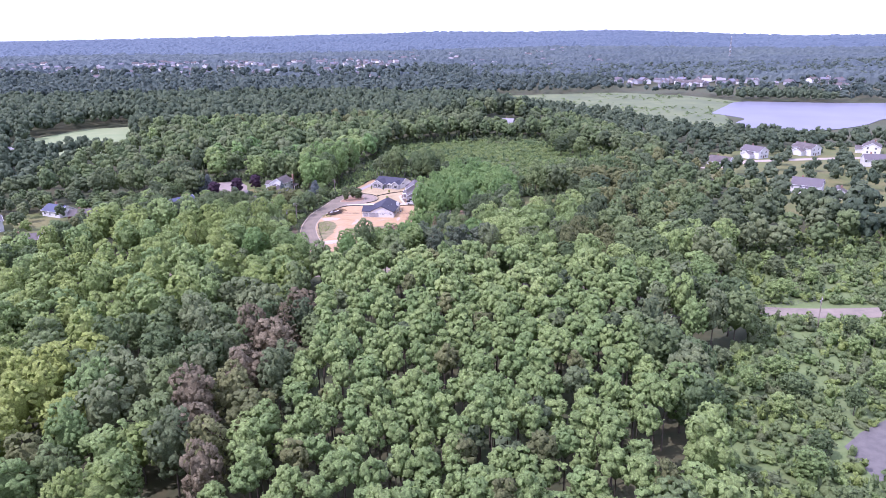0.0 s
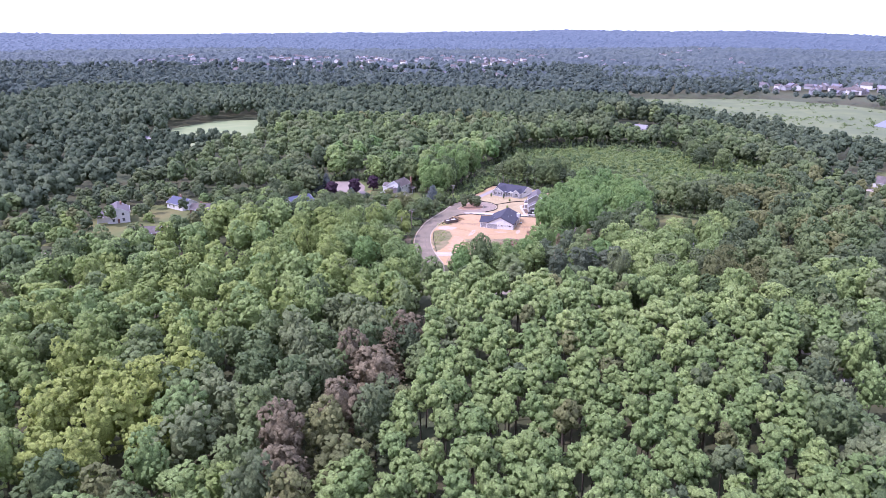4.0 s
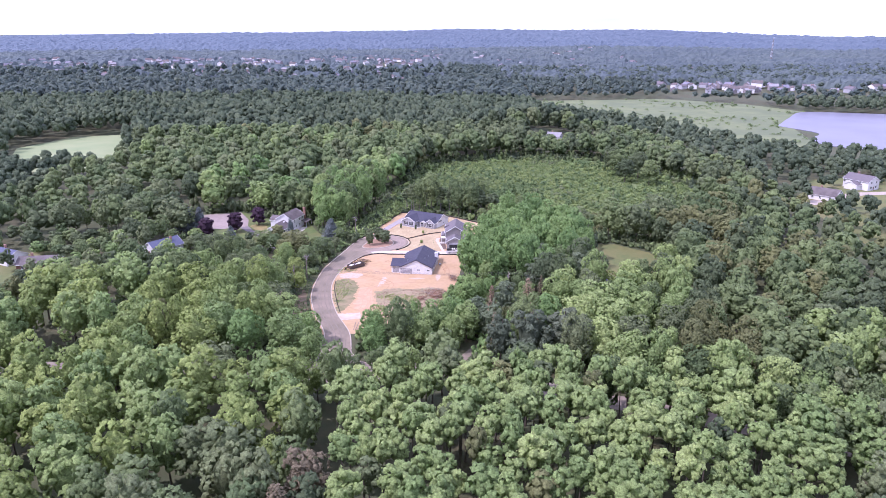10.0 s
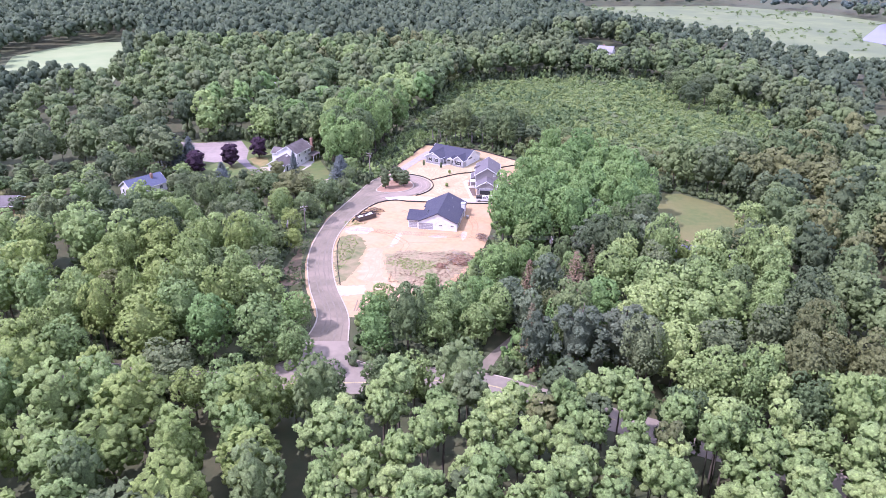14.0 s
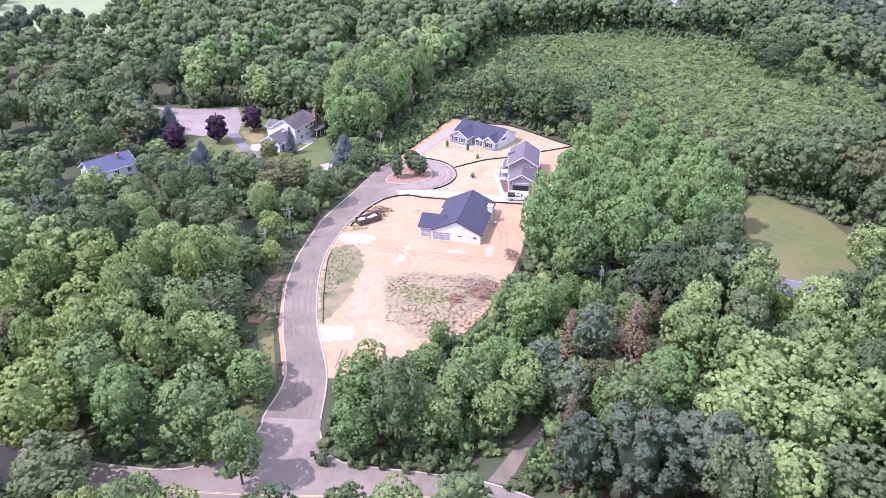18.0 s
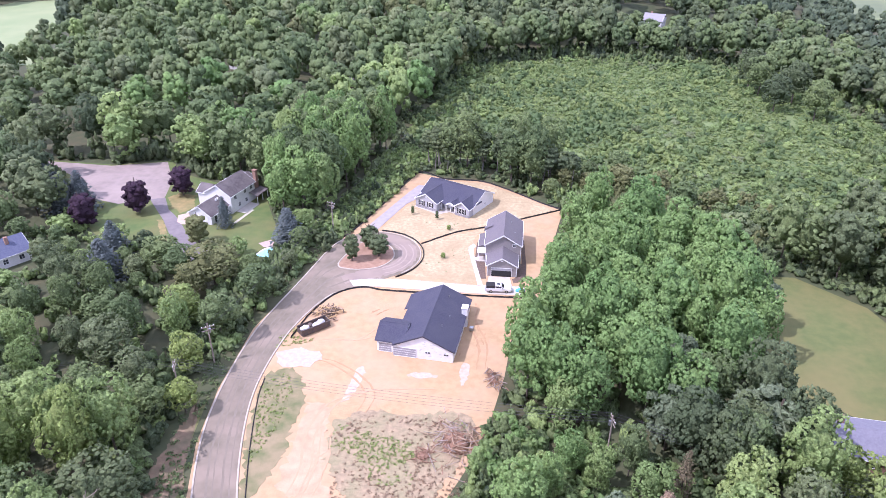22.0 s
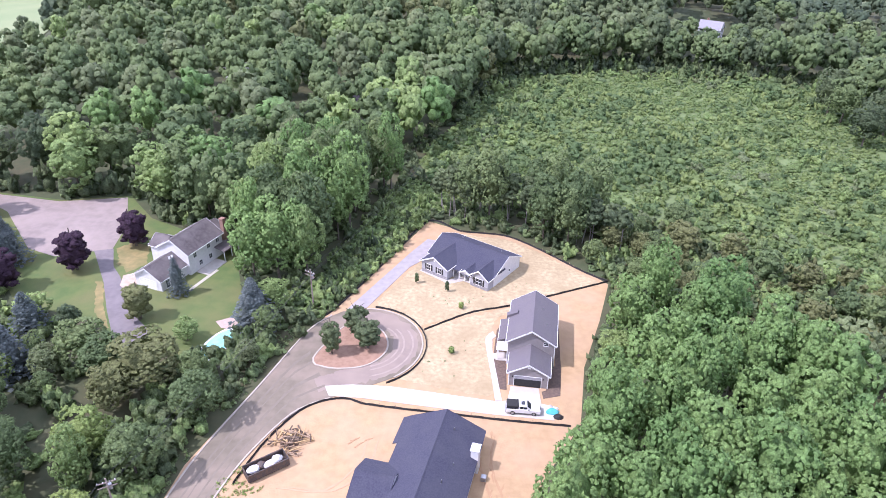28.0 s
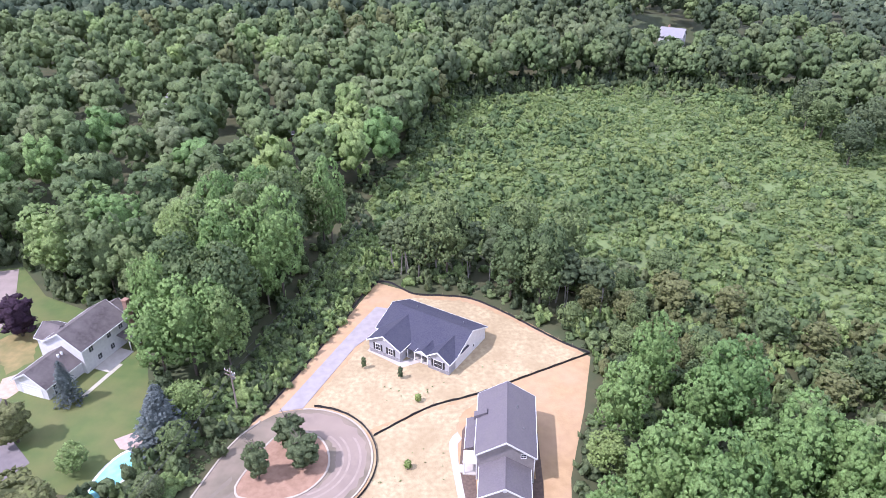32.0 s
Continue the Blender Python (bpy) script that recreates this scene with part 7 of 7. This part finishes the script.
# single trees round the site, each with trunk and crown
TREE_WORDS = {"oak": ("deep green broad-leaved tree at the clearing's edge", "tree"), "grove": ("slim blue-green broad-leaved tree", "tree"), "bright": ("fresh bright green broad-leaved tree", "tree"),
              "lime": ("yellow-green broad-leaved tree in full leaf", "tree"), "brown": ("dull olive-brown tree with seed heads", "tree"), "wpine": ("broad grey-green white pine with feathery boughs", "pine tree"), "elm": ("mid-green broad-leaved tree at the wood's edge", "tree"), "pale": ("pale fresh green broad-leaved tree", "tree"), "snag": ("brown-grey ailing pine with thin needles", "pine tree"), "pine": ("dark green pine with drooping boughs", "pine tree"), "silver": ("tall grey-green silvery-leaved tree", "tree")}
BROAD_N = [broadleaf(RNG, 30, 26, 0.43, **BIG, core=0.9, rim=5, sprays=460) for _ in range(6)]
PINE_N = [conifer(RNG, 26, 24, 0.36, 15.0, 4.3, 1.2) for _ in range(3)]
THIN_N = [conifer(RNG, 26, 26, 0.3, 15.0, 4.3, 1.5, 0.35) for _ in range(2)]
TRUNK_N = [raw_mesh("trunk", *trunk_arrays(RNG, 0.3, 12.0, 4), [BARK]) for _ in range(4)]
WPINE = [broadleaf(RNG, 34, 15, 0.4, (3.0, 3.0, 4.8), (0.8, 1.25), 7.0, core=0.9, depth=1.85, rim=5, sprays=260) for _ in range(3)]
LOW_N = [broadleaf(RNG, 30, 13, 0.5, (2.4, 2.4, 4.6), (0.85, 1.2), 6.0, 1.05, depth=1.9, sprays=80) for _ in range(3)]
CROWN_N = {}


def tree(x, y, kind, size=1.0, tall=1.0, k=0, label="", z=0.0, low=False):
    words, cat = TREE_WORDS.get(kind, ("", "tree"))
    ob = thing("tree", pose(x, y, z, 0, 0, RNG.uniform(0, 360)) @ Matrix.Diagonal((size, size, tall, 1)), label or words, cat, "trees round the site")
    src = THIN_N if kind in ("dead", "snag") else PINE_N if kind == "blue" else BROAD_N
    src = WPINE if kind in ("wpine", "pine") else LOW_N if low else src
    k = k % len(src) + (100 if low else 0)
    if (kind, k) not in CROWN_N:
        CROWN_N[kind, k] = raw_mesh("crown", *src[k % 100], [LEAF[kind]], smooth_shade=src is BROAD_N or src is LOW_N)
    part("trunk", TRUNK_N[k % 4], None, ob)
    part("crown", CROWN_N[kind, k], None, ob)
    return ob


for i, (px, py, kk) in enumerate(zip(NEAR_X, NEAR_Y, kinds_at(NEAR_X, NEAR_Y))):
    high = float(tallness(px, py))
    tree(px, py, KINDS[kk], RNG.uniform(0.7, 1.0) * min(1.05, max(0.55, high)), RNG.uniform(0.84, 1.1) * high, i)

for i, (px, py, high, kind, wide) in enumerate(STANDING):
    base = (15.0, 8.6) if kind in ("dead", "snag") else (13.0, 8.0) if kind in ("pine", "wpine") else (18.2, 11.2)
    tree(px, py, kind, wide / base[1], high / base[0], i, "dead conifer with pinkish brown needles" if kind == "dead" else "")
# rows that close over the street to the east
for i in range(3, 11):
    f = i / 10
    for side in (-1, 1):
        px, py = 27 + 84 * f + side * 2.6 + RNG.normal() * 0.8, -134.5 - 38 * f + side * 5.8 + RNG.normal() * 0.8
        tree(px, py, ("pale", "grove", "elm", "grove")[(i + side) % 4], RNG.uniform(0.75, 0.95), RNG.uniform(0.8, 1.0), i)
# trees that stand out
bare = thing("tree", pose(-40, -92, 0), "dead tree with bare silvery grey branches", "tree", "trees round the site")
part("trunk", raw_mesh("trunk", *trunk_arrays(RNG, 0.22, 9.5, 4), [GREYW]), None, bare)
for k in range(22):
    a, z = k * 2.4, 4.5 + 0.25 * k
    tip = (math.cos(a) * RNG.uniform(1.6, 3.2), math.sin(a) * RNG.uniform(1.6, 3.2), z + RNG.uniform(0.8, 2.4))
    part("branch", tube(bmesh.new(), [(0, 0, z), (tip[0] * 0.5, tip[1] * 0.5, z + 0.9), tip], [0.07, 0.05, 0.02], 5), GREYW, bare)
tree(-55.5, -1.5, 'brown', 0.95, 0.72, 1, 'small thin olive-leaved tree by the drive', 0.0, True)
for px, py, sz, tl in ((-15.2, -9.2, 0.62, 0.66), (-11.8, -2.2, 0.8, 0.55), (-8.9, -6.8, 0.85, 0.56)):
    tree(px, py, "oak", sz, tl, 2, "small dense round tree on the island", 0.15, True)
for px, py, sz, tl in ((-77.7, 15.5, 1.15, 0.85), (-69.5, 27.0, 1.1, 0.8), (-88.4, 6.5, 1.2, 0.85)):
    tree(px, py, "purple", sz, tl, 1, "dark purple-leaved maple on the lawn", 0.0, True)
for px, py, sz, tl in ((-71, -20, 1.35, 0.75), (-51.5, 8.0, 0.62, 0.6), (-32.0, -1.5, 1.2, 0.7), (-33.5, 2.0, 0.9, 0.6), (-74, -8, 1.0, 0.65), (-98, 14, 1.3, 0.85), (-104, 20, 1.3, 0.85), (-94, 17, 1.2, 0.8), (-108, 26, 1.2, 0.8), (-100, -40, 1.2, 0.7), (-106, -36, 1.1, 0.6)):
    tree(px, py, "blue", sz, tl, 1, "blue-grey spruce beside the lawn")
for px, py, sz, tl in ((60.5, -73, 1.6, 1.2), (72, -35, 1.1, 1.1), (46, -70, 1.1, 1.0), (52, -66, 0.9, 0.9)):
    tree(px, py, "wpine", sz, tl, 1)
for i, (px, py, sz, tl) in enumerate(((-33, 22, 1.0, 1.15), (-30, 36, 1.1, 1.35), (-38, 30, 1.1, 1.2), (-24, 52, 1.1, 1.3), (-37, 14, 0.95, 1.0), (-16, 62, 1.0, 1.2), (-27, 24, 1.1, 1.2), (-21, 39, 1.1, 1.42), (-29, 46, 1.1, 1.35), (-36, 42, 1.1, 1.2), (-28, 17, 0.9, 1.05))):
    tree(px, py, ("elm", "bright", "elm")[i % 3], sz, tl, i, "tall full-crowned tree beside the power line")
tree(-25.4, -179, "lime", 0.75, 0.78, 2), tree(127.8, -109, "lime", 0.45, 0.6, 2, "slim yellow-green young tree")
for px, py in ((-18.3, -191), (-21.5, -197), (-26, -214), (-29, -226)):
    tree(px, py, "snag", 1.5, 1.05, 2, "brown dying pine with bare lower limbs")
for px, py in ((-2.1, 16.8), (4.7, 14.0)):
    tree(px, py, "oak", 0.16, 0.24, 4, "young planted sapling in the straw", 0.0, True)
for px, py in ((7, -7), (8, 8)):
    tree(px, py, "lime", 0.2, 0.14, 4, "small yellow shrub in the straw", 0.0, True)

SLIM = [broadleaf(RNG, 14, 10, 0.46, (1.5, 1.5, 3.0), (0.7, 1.2), 10.8) for _ in range(3)]
PALE = mat("pale_bark", (0.30, 0.28, 0.25), (0.20, 0.18, 0.16), scale=5)
SLIM_T = raw_mesh("trunk", *trunk_arrays(RNG, 0.16, 11.0, 3), [PALE])
SLIM_C = [raw_mesh("crown", *c, [LEAF["oak"]], smooth_shade=True) for c in SLIM]
for k in range(30):
    t_ = k / 29
    px, py = 1 + 42 * t_ + RNG.normal() * 1.6, 49 + 2 * math.sin(t_ * 3) - 14 * t_ ** 2 + RNG.normal() * 2.2
    ob = thing("tree", pose(px, py, 0, RNG.normal() * 4, RNG.normal() * 4, RNG.uniform(0, 360)) @ Matrix.Diagonal((1, 1, RNG.uniform(0.7, 1.05), 1)), "slim tall tree with a bare pale trunk", "tree", "slim trees behind the grey house")
    part("trunk", SLIM_T, None, ob)
    part("crown", SLIM_C[k % 3], None, ob)

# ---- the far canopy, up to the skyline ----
# aerial haze is painted into both base colours, bluer toward the skyline
FAR_HAZE = mat("far_canopy", (0.060, 0.086, 0.092), (0.090, 0.118, 0.112), scale=0.035, big=0.8, big_scale=0.004, c=(0.062, 0.088, 0.102))
HILLS_HAZE = mat("far_hills_haze", (0.078, 0.112, 0.150), (0.094, 0.128, 0.165), scale=0.01, big=0.7, big_scale=0.002, c=(0.068, 0.100, 0.142))


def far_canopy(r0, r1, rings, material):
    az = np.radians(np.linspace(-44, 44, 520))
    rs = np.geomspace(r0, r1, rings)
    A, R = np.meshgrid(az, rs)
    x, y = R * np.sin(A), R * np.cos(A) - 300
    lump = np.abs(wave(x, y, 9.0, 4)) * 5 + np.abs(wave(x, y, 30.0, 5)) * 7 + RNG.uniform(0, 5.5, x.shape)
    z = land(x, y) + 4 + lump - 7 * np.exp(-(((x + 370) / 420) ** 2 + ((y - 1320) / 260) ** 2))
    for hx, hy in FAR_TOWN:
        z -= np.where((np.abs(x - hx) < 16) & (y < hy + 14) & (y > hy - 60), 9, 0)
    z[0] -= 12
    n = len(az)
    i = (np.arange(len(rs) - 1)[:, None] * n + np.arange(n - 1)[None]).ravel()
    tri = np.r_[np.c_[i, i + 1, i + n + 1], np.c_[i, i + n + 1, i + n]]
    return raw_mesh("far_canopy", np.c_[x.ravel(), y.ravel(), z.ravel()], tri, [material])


tagged(part("backdrop", far_canopy(1250, 2650, 130, FAR_HAZE), None), "unbroken woods rolling away, painted bluish with haze", "woods", kind="structure")
tagged(part("backdrop", far_canopy(2600, 5200, 80, HILLS_HAZE), None), "wooded hills on the skyline, haze put into their blue colour", "hills", kind="structure")
